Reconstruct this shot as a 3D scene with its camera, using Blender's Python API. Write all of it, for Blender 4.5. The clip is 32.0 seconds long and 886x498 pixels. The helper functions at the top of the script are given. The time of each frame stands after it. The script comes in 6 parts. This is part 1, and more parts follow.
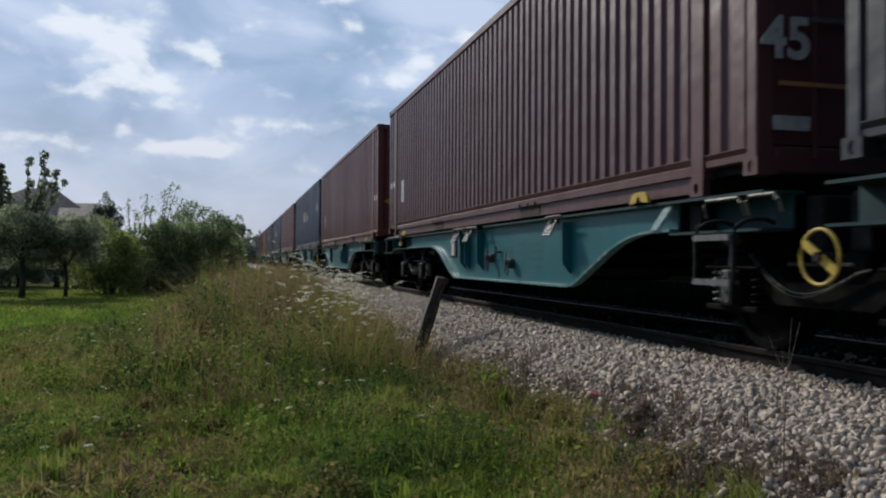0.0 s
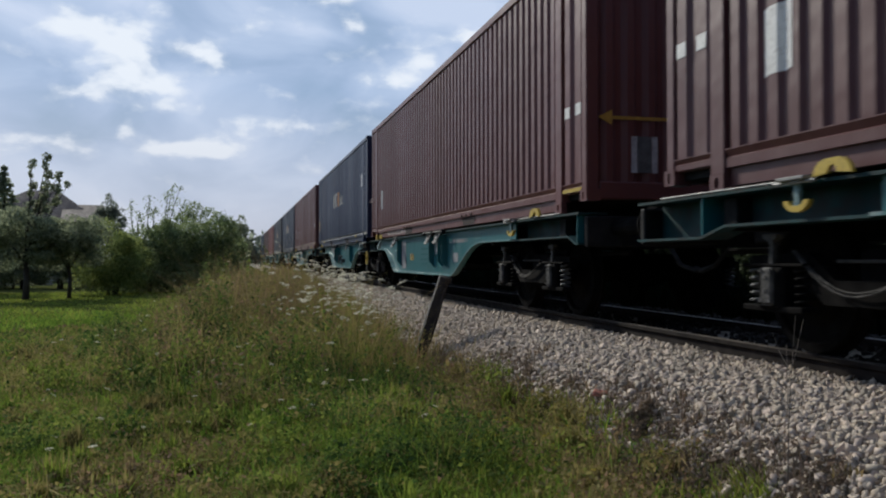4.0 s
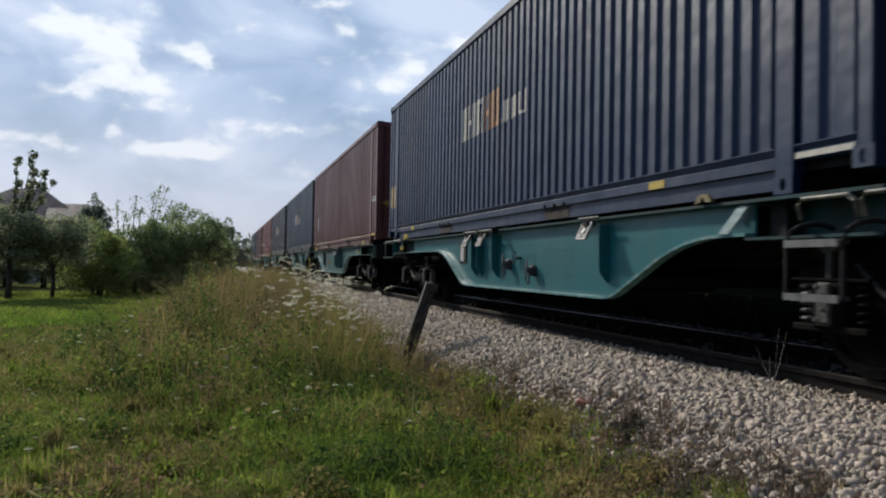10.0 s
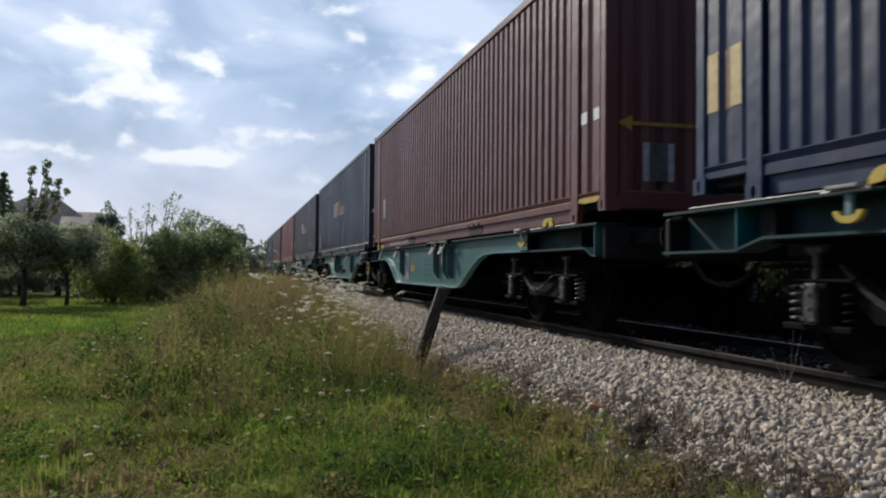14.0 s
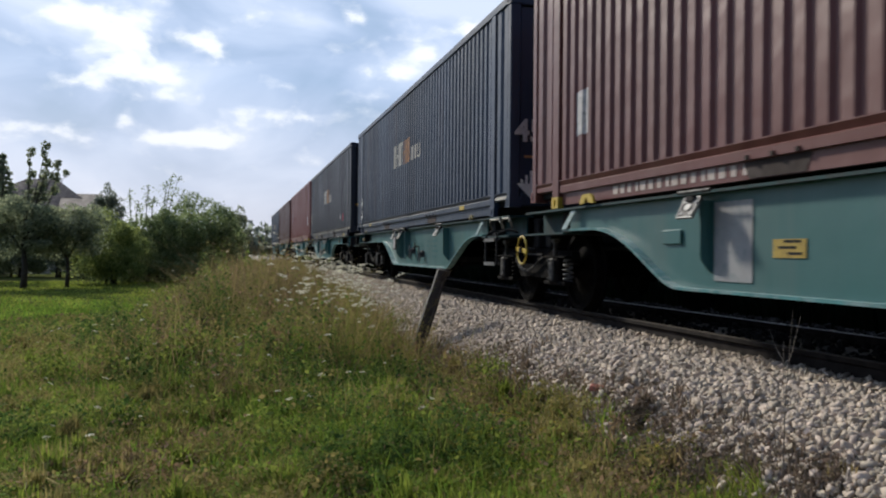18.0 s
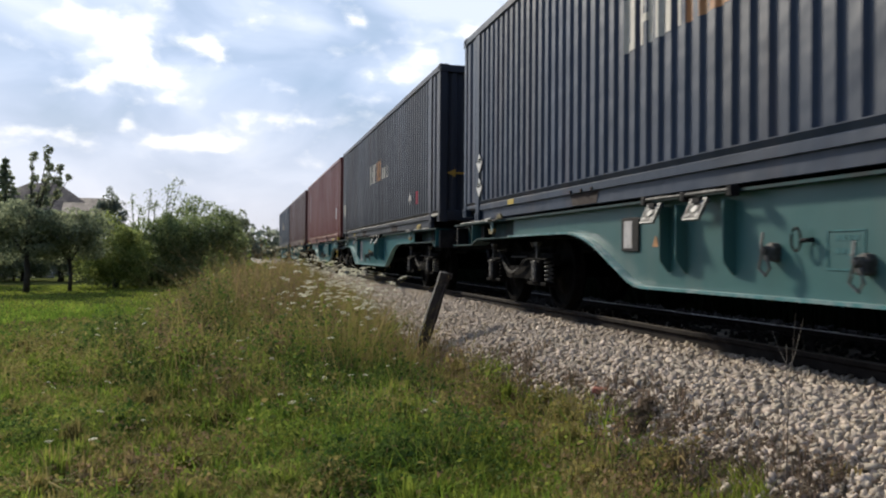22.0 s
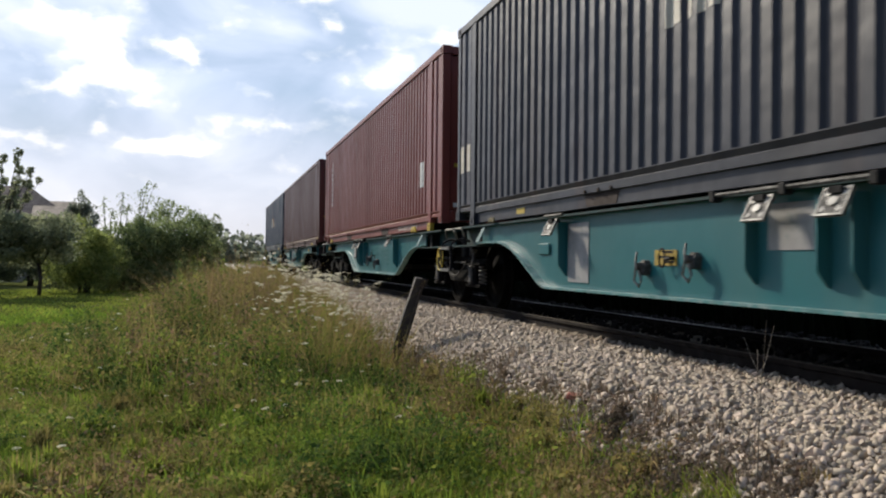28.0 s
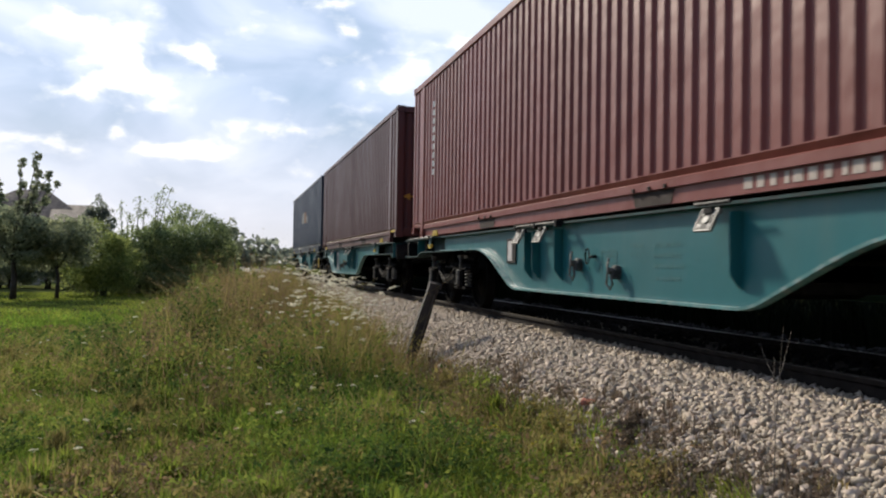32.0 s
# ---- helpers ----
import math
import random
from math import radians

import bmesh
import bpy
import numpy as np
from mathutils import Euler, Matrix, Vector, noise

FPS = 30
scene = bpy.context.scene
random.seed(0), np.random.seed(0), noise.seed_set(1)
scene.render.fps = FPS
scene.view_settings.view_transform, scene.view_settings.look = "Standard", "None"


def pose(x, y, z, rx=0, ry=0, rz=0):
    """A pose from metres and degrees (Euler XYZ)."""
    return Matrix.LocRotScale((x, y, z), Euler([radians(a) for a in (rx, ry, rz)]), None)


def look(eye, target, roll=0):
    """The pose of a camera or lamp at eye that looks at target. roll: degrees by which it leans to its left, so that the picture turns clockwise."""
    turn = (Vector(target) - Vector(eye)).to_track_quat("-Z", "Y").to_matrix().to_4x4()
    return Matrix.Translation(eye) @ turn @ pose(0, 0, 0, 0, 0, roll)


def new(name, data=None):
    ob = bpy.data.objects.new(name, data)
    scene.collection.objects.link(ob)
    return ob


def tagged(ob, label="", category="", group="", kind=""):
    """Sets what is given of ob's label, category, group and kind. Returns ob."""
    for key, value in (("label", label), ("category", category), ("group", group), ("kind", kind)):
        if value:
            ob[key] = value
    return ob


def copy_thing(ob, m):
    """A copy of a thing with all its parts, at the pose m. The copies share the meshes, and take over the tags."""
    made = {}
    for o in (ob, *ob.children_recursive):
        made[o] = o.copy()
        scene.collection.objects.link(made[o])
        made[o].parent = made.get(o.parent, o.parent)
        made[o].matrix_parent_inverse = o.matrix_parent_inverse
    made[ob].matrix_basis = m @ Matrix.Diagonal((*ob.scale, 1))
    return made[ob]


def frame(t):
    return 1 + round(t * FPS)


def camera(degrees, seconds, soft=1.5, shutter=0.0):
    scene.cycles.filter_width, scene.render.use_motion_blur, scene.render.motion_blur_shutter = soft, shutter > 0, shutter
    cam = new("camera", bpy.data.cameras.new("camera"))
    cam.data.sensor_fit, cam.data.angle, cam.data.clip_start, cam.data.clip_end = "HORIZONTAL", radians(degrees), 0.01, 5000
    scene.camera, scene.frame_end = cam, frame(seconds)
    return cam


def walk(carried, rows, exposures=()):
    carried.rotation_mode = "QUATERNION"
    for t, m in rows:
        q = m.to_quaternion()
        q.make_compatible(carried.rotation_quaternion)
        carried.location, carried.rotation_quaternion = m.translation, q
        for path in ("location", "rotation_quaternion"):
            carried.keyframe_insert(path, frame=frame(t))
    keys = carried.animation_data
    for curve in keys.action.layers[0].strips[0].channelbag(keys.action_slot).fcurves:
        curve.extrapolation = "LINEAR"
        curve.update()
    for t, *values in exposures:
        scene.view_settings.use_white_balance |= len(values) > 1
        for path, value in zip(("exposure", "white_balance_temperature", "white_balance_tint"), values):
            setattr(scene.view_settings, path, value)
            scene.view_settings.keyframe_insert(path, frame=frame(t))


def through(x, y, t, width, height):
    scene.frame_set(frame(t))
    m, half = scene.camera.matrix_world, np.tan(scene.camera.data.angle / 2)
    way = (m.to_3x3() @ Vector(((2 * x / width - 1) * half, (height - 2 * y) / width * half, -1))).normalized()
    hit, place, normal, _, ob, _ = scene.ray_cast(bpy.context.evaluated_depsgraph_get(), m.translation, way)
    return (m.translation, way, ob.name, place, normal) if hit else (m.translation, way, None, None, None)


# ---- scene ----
EYE = (0.0, 0.0, 0.655)
SPAN = 29.8            # one articulated wagon, coupled length
TRACK_X = 4.70         # centre line of the track; it runs along y
CAMERA_ROWS = [  # seconds, turn, tilt, lean in degrees
    (0, -14.32, 0.78, -0.33), (0.5, -14.12, 0.89, -0.49), (1, -14.56, 1.17, -0.52), (1.5, -14.56, 1.59, -0.76), (2, -14.26, 1.53, -0.74), (2.5, -13.94, 0.47, -0.37),
    (3, -14.08, 0.48, -0.03), (3.5, -14.08, 0.71, 0.16), (5.5, -14.46, 0.74, -0.60), (6, -14.55, 0.25, -0.68), (6.5, -14.59, -0.36, -0.94), (7, -14.40, 0.19, -0.81),
    (7.5, -14.67, 0.24, -0.94), (8, -15.26, 0.33, -1.06), (8.5, -15.22, 0.75, -1.23), (9, -14.64, 0.65, -1.35), (9.5, -14.92, 0.94, -1.22), (10, -15.05, 1.18, -1.07),
    (10.5, -15.21, 1.39, -1.10), (11, -15.10, 1.81, -0.94), (11.5, -15.19, 1.90, -1.08), (12, -15.26, 1.37, -0.90), (12.5, -14.81, 1.47, -0.79), (13, -14.66, 1.57, -0.96),
    (13.5, -14.45, 1.93, -0.68), (14, -14.23, 1.50, -0.56), (14.5, -13.99, 1.10, -0.67), (15, -13.85, 0.61, -0.61), (15.5, -13.95, 0.64, -0.27), (17.5, -14.07, 0.31, -0.22),
    (18, -14.23, 0.23, -0.57), (18.5, -14.15, 0.22, -0.63), (19, -14.56, 0.53, -0.83), (19.5, -14.64, 0.57, -0.67), (20, -14.54, 0.44, -0.74), (20.5, -13.87, 0.53, -0.67),
    (21, -13.89, 0.44, -0.44), (21.5, -14.15, 0.38, -0.61), (22, -14.08, 0.43, -0.39), (22.5, -14.13, 0.32, -0.59), (23, -14.06, 0.19, -0.42), (23.5, -14.21, -0.02, -0.88),
    (24, -14.35, -0.35, -0.53), (24.5, -14.80, -0.17, -0.57), (25, -14.87, 0.92, -0.72), (25.5, -14.73, 1.85, -0.82), (27.5, -15.55, 0.94, -0.71), (28, -15.81, 0.85, -0.65),
    (28.5, -16.03, 0.53, -0.77), (29, -15.67, 0.82, -0.68), (29.5, -15.42, 0.73, -0.58), (30, -15.50, 0.86, -0.96), (30.5, -15.11, 0.95, -0.94), (31, -14.98, 0.95, -0.88),
    (31.5, -14.73, 1.00, -0.65), (32, -14.80, 1.17, -0.89),
]
TRAIN_ROWS = [  # seconds, metres rolled
    (0, -34.67), (1, -31.63), (2, -28.51), (3, -25.36), (3.5, -23.79), (5.5, -17.64), (6, -16.11), (7, -13.04),
    (8, -9.96), (9, -6.80), (10, -3.73), (11, -0.78), (12, 2.15), (13, 5.09), (14, 8.02), (15, 10.97),
    (15.5, 12.43), (17.5, 18.20), (18, 19.68), (19, 22.62), (20, 25.45), (21, 28.25), (22, 31.03), (23, 33.76),
    (24, 36.50), (25, 39.25), (25.5, 40.60), (27.5, 45.94), (28, 47.28), (29, 49.96), (30, 52.58), (31, 55.15),
    (32, 57.87),
]

cam = camera(56.86, 32.0, soft=2.1, shutter=0.4)
walk(cam, [(t, pose(*EYE, 90 + tilt, lean, turn)) for t, turn, tilt, lean in CAMERA_ROWS],
     exposures=[(0, -0.33, 5980, 9), (9, -0.16, 6180, 9), (19, 0.09, 6210, 10), (24, 0.24, 6640, 10), (32, 0.27, 6640, 10)])


# ---- world and sun ----
def make_sky():
    world = bpy.data.worlds.new("sky")
    scene.world = world
    world.use_nodes = True
    nt = world.node_tree
    nt.nodes.clear()

    def node(kind, **sets):
        n = nt.nodes.new(kind)
        for k, v in sets.items():
            n.inputs[k.replace("_", " ")].default_value = v
        return n

    def math_node(op, a, b=None, c=0.5):
        n = nt.nodes.new("ShaderNodeMath")
        n.operation = op
        n.inputs[2].default_value = c
        for i, v in enumerate((a, b)):
            if v is None:
                continue
            if isinstance(v, (int, float)):
                n.inputs[i].default_value = v
            else:
                nt.links.new(v, n.inputs[i])
        return n.outputs[0]

    out = node("ShaderNodeOutputWorld")
    back = node("ShaderNodeBackground", Strength=1.12)
    coord = node("ShaderNodeTexCoord")
    split = node("ShaderNodeSeparateXYZ")
    nt.links.new(coord.outputs["Generated"], split.inputs[0])
    # bearing and height of each direction, for clouds seen low over the track
    az = math_node("ARCTAN2", split.outputs[0], split.outputs[1])
    el = math_node("ARCSINE", split.outputs[2])
    sheet = node("ShaderNodeCombineXYZ")
    nt.links.new(az, sheet.inputs[0])
    nt.links.new(math_node("MULTIPLY", el, 1.7), sheet.inputs[1])
    big = node("ShaderNodeTexNoise", Scale=6.0, Detail=5.0, Roughness=0.45, Distortion=0.5)
    small = node("ShaderNodeTexNoise", Scale=17.0, Detail=6.0, Roughness=0.52, Distortion=0.15)
    nt.links.new(sheet.outputs[0], big.inputs["Vector"])
    nt.links.new(sheet.outputs[0], small.inputs["Vector"])
    # the sunlit banks of cloud: bearing, height, half width, half depth in degrees, weight
    total = None
    for a0, e0, wa, we, amount in CLOUD_BANKS:
        da = math_node("DIVIDE", math_node("SUBTRACT", az, radians(a0)), radians(wa))
        de = math_node("DIVIDE", math_node("SUBTRACT", el, radians(e0)), radians(we))
        q = math_node("ADD", math_node("MULTIPLY", da, da), math_node("MULTIPLY", de, de))
        g = math_node("MULTIPLY", math_node("POWER", 2.718, math_node("MULTIPLY", q, -1.0)), amount)
        total = g if total is None else math_node("ADD", total, g)
    puff = math_node("ADD", math_node("MULTIPLY", small.outputs[0], 1.9), math_node("MULTIPLY", total, 0.46))

    def ramp(source, stops):
        r = nt.nodes.new("ShaderNodeValToRGB")
        while len(r.color_ramp.elements) < len(stops):
            r.color_ramp.elements.new(0.5)
        for e, (at, c) in zip(r.color_ramp.elements, stops):
            e.position, e.color = at, (*c, 1)
        nt.links.new(source, r.inputs[0])
        return r.outputs[0]

    def mix(fac, a, b):
        m = nt.nodes.new("ShaderNodeMix")
        m.data_type = "RGBA"
        if isinstance(fac, float):
            m.inputs[0].default_value = fac
        else:
            nt.links.new(fac, m.inputs[0])
        for i, v in ((6, a), (7, b)):
            if isinstance(v, tuple):
                m.inputs[i].default_value = (*v, 1)
            else:
                nt.links.new(v, m.inputs[i])
        return m.outputs[2]

    sky = nt.nodes.new("ShaderNodeTexSky")
    sky.sky_type, sky.sun_disc = "NISHITA", False
    sky.sun_elevation, sky.sun_rotation = SUN_EL, SUN_AZ
    gain = nt.nodes.new("ShaderNodeVectorMath")
    gain.operation = "SCALE"
    gain.inputs["Scale"].default_value = 0.09
    nt.links.new(sky.outputs[0], gain.inputs[0])
    clear = mix(0.72, gain.outputs[0], (0.42, 0.56, 0.80))
    grey = ramp(big.outputs[0], [(0.36, (0.32, 0.43, 0.58)), (0.45, (0.42, 0.52, 0.69)), (0.54, (0.55, 0.64, 0.80)), (0.63, (0.71, 0.77, 0.90))])
    veil = mix(0.82, clear, grey)
    bright = ramp(math_node("MULTIPLY", puff, 0.50), [(0.54, (0, 0, 0)), (0.62, (0.20, 0.20, 0.20)), (0.69, (0.70, 0.70, 0.70)), (0.77, (1, 1, 1))])
    # low haze towards the horizon
    haze = ramp(split.outputs[2], [(0.0, (0.9, 0.9, 0.9)), (0.08, (0.45, 0.45, 0.45)), (0.2, (0, 0, 0))])
    lit = mix(bright, veil, (0.93, 0.95, 0.98))
    low = mix(haze, lit, (0.68, 0.66, 0.69))
    # the cloud cover is brightest round the hidden sun and dull away from it
    near = nt.nodes.new("ShaderNodeVectorMath")
    near.operation = "DOT_PRODUCT"
    near.inputs[1].default_value = (math.sin(SUN_AZ) * math.cos(SUN_EL), math.cos(SUN_AZ) * math.cos(SUN_EL), math.sin(SUN_EL))
    nt.links.new(coord.outputs["Generated"], near.inputs[0])
    glow = ramp(math_node("MULTIPLY_ADD", near.outputs["Value"], 0.5), [(0.0, (0.24, 0.28, 0.36)), (0.40, (0.27, 0.31, 0.40)), (0.62, (0.36, 0.42, 0.54)), (0.74, (0.67, 0.74, 0.87)), (0.84, (1, 1, 1))])
    fall = nt.nodes.new("ShaderNodeMix")
    fall.data_type, fall.blend_type = "RGBA", "MULTIPLY"
    fall.inputs[0].default_value = 1.0
    nt.links.new(low, fall.inputs[6])
    nt.links.new(glow, fall.inputs[7])
    nt.links.new(fall.outputs[2], back.inputs[0])
    nt.links.new(back.outputs[0], out.inputs[0])


# bearing, height, half width, half depth and weight of the bright clouds
CLOUD_BANKS = [(-11.0, 14.8, 2.6, 1.1, 0.73), (-8.2, 14.4, 2.9, 1.3, 0.86), (-5.1, 14.2, 3.0, 0.8, 0.82), (-7.0, 13.1, 1.2, 1.0, 0.73), (-2.8, 13.7, 1.6, 0.5, 0.66), (-7.3, 11.2, 3.0, 1.1, 0.95), (-5.1, 11.7, 2.0, 1.0, 0.85), (-4.7, 10.0, 1.9, 0.5, 0.85), (-9.6, 10.7, 1.3, 0.5, 0.57), (-12.0, 7.6, 2.2, 0.55, 1.05), (-9.9, 6.9, 1.4, 0.55, 1.05), (-7.1, 8.3, 0.7, 0.66, 0.91), (-3.4, 7.4, 2.6, 0.55, 1.31), (-1.6, 7.2, 1.9, 0.55, 1.17), (0.2, 8.4, 1.9, 0.55, 1.05), (3.2, 9.3, 3.3, 0.55, 1.05), (8.2, 16.0, 0.9, 0.6, 1.04), (4.3, 15.6, 0.7, 0.5, 0.76), (6.2, 14.0, 1.2, 0.5, 0.85), (-1.5, 12.7, 0.7, 0.6, 0.76), (11.3, 12.7, 1.9, 1.0, 1.04), (9.8, 10.8, 1.4, 0.6, 0.95), (13.1, 13.5, 1.4, 0.8, 0.95), (15.9, 15.2, 1.4, 0.8, 1.04), (7.3, 17.7, 2.3, 0.5, 0.66), (-11.9, 10.6, 0.7, 0.5, 0.57)]
SUN_EL, SUN_AZ = radians(31), radians(-22)      # ahead of the camera, left of the track
make_sky()
sun = new("sun", bpy.data.lights.new("sun", "SUN"))
sun.data.energy, sun.data.angle, sun.data.color = 4.0, radians(5.0), (1.0, 0.91, 0.76)
way = Vector((math.sin(SUN_AZ) * math.cos(SUN_EL), math.cos(SUN_AZ) * math.cos(SUN_EL), math.sin(SUN_EL)))
sun.matrix_world = look(way * 60, (0, 0, 0))


# ---- materials ----
def material(name, colour, rough=0.6, metal=0.0, vary=0.25, scale=3.0, bump=0.0, fine=60.0, dirt=None, dirt_at=0.6, streak=False, island=0.0, per_object=0.0, spec=0.5, dents=0.0):
    """A painted, rusty, stony or leafy surface: colour varied at two scales, with dirt in patches or streaks and a fine relief."""
    m = bpy.data.materials.new(name)
    m.use_nodes = True
    nt = m.node_tree
    b = nt.nodes["Principled BSDF"]
    b.inputs["Metallic"].default_value = metal
    b.inputs["Specular IOR Level"].default_value = spec
    coord = nt.nodes.new("ShaderNodeTexCoord")
    place = nt.nodes.new("ShaderNodeMapping")
    nt.links.new(coord.outputs["Object"], place.inputs[0])
    if streak:
        place.inputs["Scale"].default_value = (1.0, 1.0, 0.12)
    n1 = nt.nodes.new("ShaderNodeTexNoise")
    n1.inputs["Scale"].default_value, n1.inputs["Detail"].default_value = scale, 6.0
    nt.links.new(place.outputs[0], n1.inputs[0])
    n2 = nt.nodes.new("ShaderNodeTexNoise")
    n2.inputs["Scale"].default_value, n2.inputs["Detail"].default_value = fine, 3.0
    nt.links.new(coord.outputs["Object"], n2.inputs[0])

    def mixed(fac, a, c, mode="MIX"):
        x = nt.nodes.new("ShaderNodeMix")
        x.data_type, x.blend_type = "RGBA", mode
        for i, v in ((0, fac), (6, a), (7, c)):
            if isinstance(v, float):
                x.inputs[i].default_value = v
            elif isinstance(v, tuple):
                x.inputs[i].default_value = (*v, 1)
            else:
                nt.links.new(v, x.inputs[i])
        return x.outputs[2]

    def ranged(source, lo, hi, a, c):
        r = nt.nodes.new("ShaderNodeMapRange")
        r.inputs[1].default_value, r.inputs[2].default_value, r.inputs[3].default_value, r.inputs[4].default_value = lo, hi, a, c
        nt.links.new(source, r.inputs[0])
        return r.outputs[0]

    dark = tuple(c * (1 - vary) for c in colour)
    pale = tuple(min(1, c * (1 + vary)) for c in colour)
    col = mixed(ranged(n1.outputs[0], 0.3, 0.7, 0, 1), dark, pale)
    col = mixed(ranged(n2.outputs[0], 0.25, 0.75, 0, 0.35), col, dark)
    if dirt:
        n3 = nt.nodes.new("ShaderNodeTexNoise")
        n3.inputs["Scale"].default_value, n3.inputs["Detail"].default_value = scale * 2.3, 8.0
        nt.links.new(place.outputs[0], n3.inputs[0])
        col = mixed(ranged(n3.outputs[0], dirt_at - 0.08, dirt_at + 0.12, 0, 0.75), col, dirt)
    for amount, kind, out in ((island, "ShaderNodeNewGeometry", "Random Per Island"), (per_object, "ShaderNodeObjectInfo", "Random")):
        if amount:
            g = nt.nodes.new(kind)
            hsv = nt.nodes.new("ShaderNodeHueSaturation")
            nt.links.new(ranged(g.outputs[out], 0, 1, 1 - amount, 1 + amount), hsv.inputs["Value"])
            nt.links.new(ranged(g.outputs[out], 0, 1, 0.5 + 0.05 * amount, 0.5 - 0.05 * amount), hsv.inputs["Hue"])
            nt.links.new(col, hsv.inputs["Color"])
            col = hsv.outputs[0]
    nt.links.new(col, b.inputs["Base Color"])
    nt.links.new(ranged(n1.outputs[0], 0.3, 0.7, min(1, rough * 1.15), rough * 0.85), b.inputs["Roughness"])
    if dents:
        n4 = nt.nodes.new("ShaderNodeTexNoise")
        n4.inputs["Scale"].default_value, n4.inputs["Detail"].default_value = 2.6, 2.0
        nt.links.new(coord.outputs["Object"], n4.inputs[0])
        bp = nt.nodes.new("ShaderNodeBump")
        bp.inputs["Strength"].default_value, bp.inputs["Distance"].default_value = dents, 0.06
        nt.links.new(n4.outputs[0], bp.inputs["Height"])
        nt.links.new(bp.outputs[0], b.inputs["Normal"])
    if bump:
        bp = nt.nodes.new("ShaderNodeBump")
        bp.inputs["Strength"].default_value, bp.inputs["Distance"].default_value = bump, 0.01
        nt.links.new(n2.outputs[0], bp.inputs["Height"])
        nt.links.new(bp.outputs[0], b.inputs["Normal"])
    return m


def leaf_material(name, colour, island=0.4, through=0.65):
    m = material(name, colour, rough=0.8, vary=0.3, scale=0.8, fine=9.0, island=island, spec=0.06)
    nt = m.node_tree
    b, out = nt.nodes["Principled BSDF"], nt.nodes["Material Output"]
    t = nt.nodes.new("ShaderNodeBsdfTranslucent")
    add = nt.nodes.new("ShaderNodeMixShader")
    add.inputs[0].default_value = through
    col = b.inputs["Base Color"].links[0].from_socket
    nt.links.new(col, t.inputs[0])
    nt.links.new(b.outputs[0], add.inputs[1])
    nt.links.new(t.outputs[0], add.inputs[2])
    nt.links.new(add.outputs[0], out.inputs[0])
    return m


RUST = (0.11, 0.055, 0.035)
GRIME = (0.05, 0.045, 0.04)
TEAL = material("teal_paint", (0.014, 0.120, 0.134), 0.40, spec=0.42, dents=0.12, vary=0.12, scale=0.9, fine=40, dirt=(0.05, 0.13, 0.13), dirt_at=0.62, streak=True)
TEAL_DUSTY = material("dusty_teal_paint", (0.042, 0.122, 0.118), 0.42, spec=0.45, dents=0.12, vary=0.16, scale=0.9, fine=40, dirt=(0.08, 0.13, 0.12), dirt_at=0.58, streak=True)
# flange teal: scuffs, and the highlight along the edge put in as paler paint
TEAL_EDGE = material("scuffed_highlight_teal", (0.075, 0.21, 0.21), 0.42, vary=0.3, scale=5, fine=40, dirt=(0.26, 0.32, 0.31), dirt_at=0.54)
# darker teal for the ends: grime, plus the shade under the deck painted in
TEAL_GRIMY_SHADE = material("grimy_shaded_teal_paint", (0.009, 0.046, 0.050), 0.6, spec=0.2, vary=0.3, scale=3, fine=40, dirt=(0.02, 0.025, 0.025), dirt_at=0.5)
# grime taken down to near black, with the shade below the deck in it
BOGIE = material("shaded_bogie_grime", (0.0055, 0.005, 0.0048), 0.88, vary=0.35, scale=6, bump=0.3, dirt=(0.010, 0.009, 0.008), spec=0.06)
STEEL_GREY = material("worn_grey_steel", (0.14, 0.14, 0.135), 0.55, 0.4, vary=0.3, scale=9, dirt=GRIME)
GRAB = material("worn_cream_bar", (0.16, 0.145, 0.10), 0.6, vary=0.4, scale=16, dirt=(0.03, 0.03, 0.028), dirt_at=0.48)
SPRING = material("dusty_spring_steel", (0.10, 0.097, 0.092), 0.6, vary=0.3, scale=14, spec=0.3)
HOSE = material("dusty_hose", (0.05, 0.046, 0.042), 0.8, vary=0.4, scale=20, spec=0.2)
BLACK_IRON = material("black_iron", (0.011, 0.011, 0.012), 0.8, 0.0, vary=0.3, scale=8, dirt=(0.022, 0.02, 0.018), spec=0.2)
SILVER = material("galvanised_plate", (0.25, 0.245, 0.23), 0.6, 0.0, vary=0.18, scale=14, dirt=(0.2, 0.19, 0.17), dirt_at=0.66)
YELLOW = material("yellow_paint", (0.50, 0.35, 0.035), 0.5, vary=0.15, scale=12, dirt=(0.14, 0.09, 0.03), dirt_at=0.66)
AMBER_LABEL = material("amber_label", (0.50, 0.36, 0.15), 0.6, vary=0.15, scale=14)
AMBER = material("worn_amber_paint", (0.46, 0.25, 0.03), 0.55, vary=0.25, scale=12, dirt=(0.10, 0.05, 0.02), dirt_at=0.6)
WHITE = material("white_marking", (0.70, 0.69, 0.66), 0.6, vary=0.1, scale=14, dirt=(0.35, 0.32, 0.30), dirt_at=0.62)
CREAM = material("cream_marking", (0.52, 0.48, 0.40), 0.6, vary=0.12, scale=14)
ORANGE = material("orange_marking", (0.44, 0.20, 0.07), 0.6, vary=0.12, scale=14)
ORANGE_BROWN = material("brown_marking", (0.14, 0.06, 0.025), 0.6, vary=0.2, scale=14)
CRIMSON = material("crimson_marking", (0.46, 0.022, 0.055), 0.6, vary=0.25, scale=14)
FADED_RED = material("faded_red_marking", (0.20, 0.10, 0.10), 0.65, vary=0.2, scale=14)
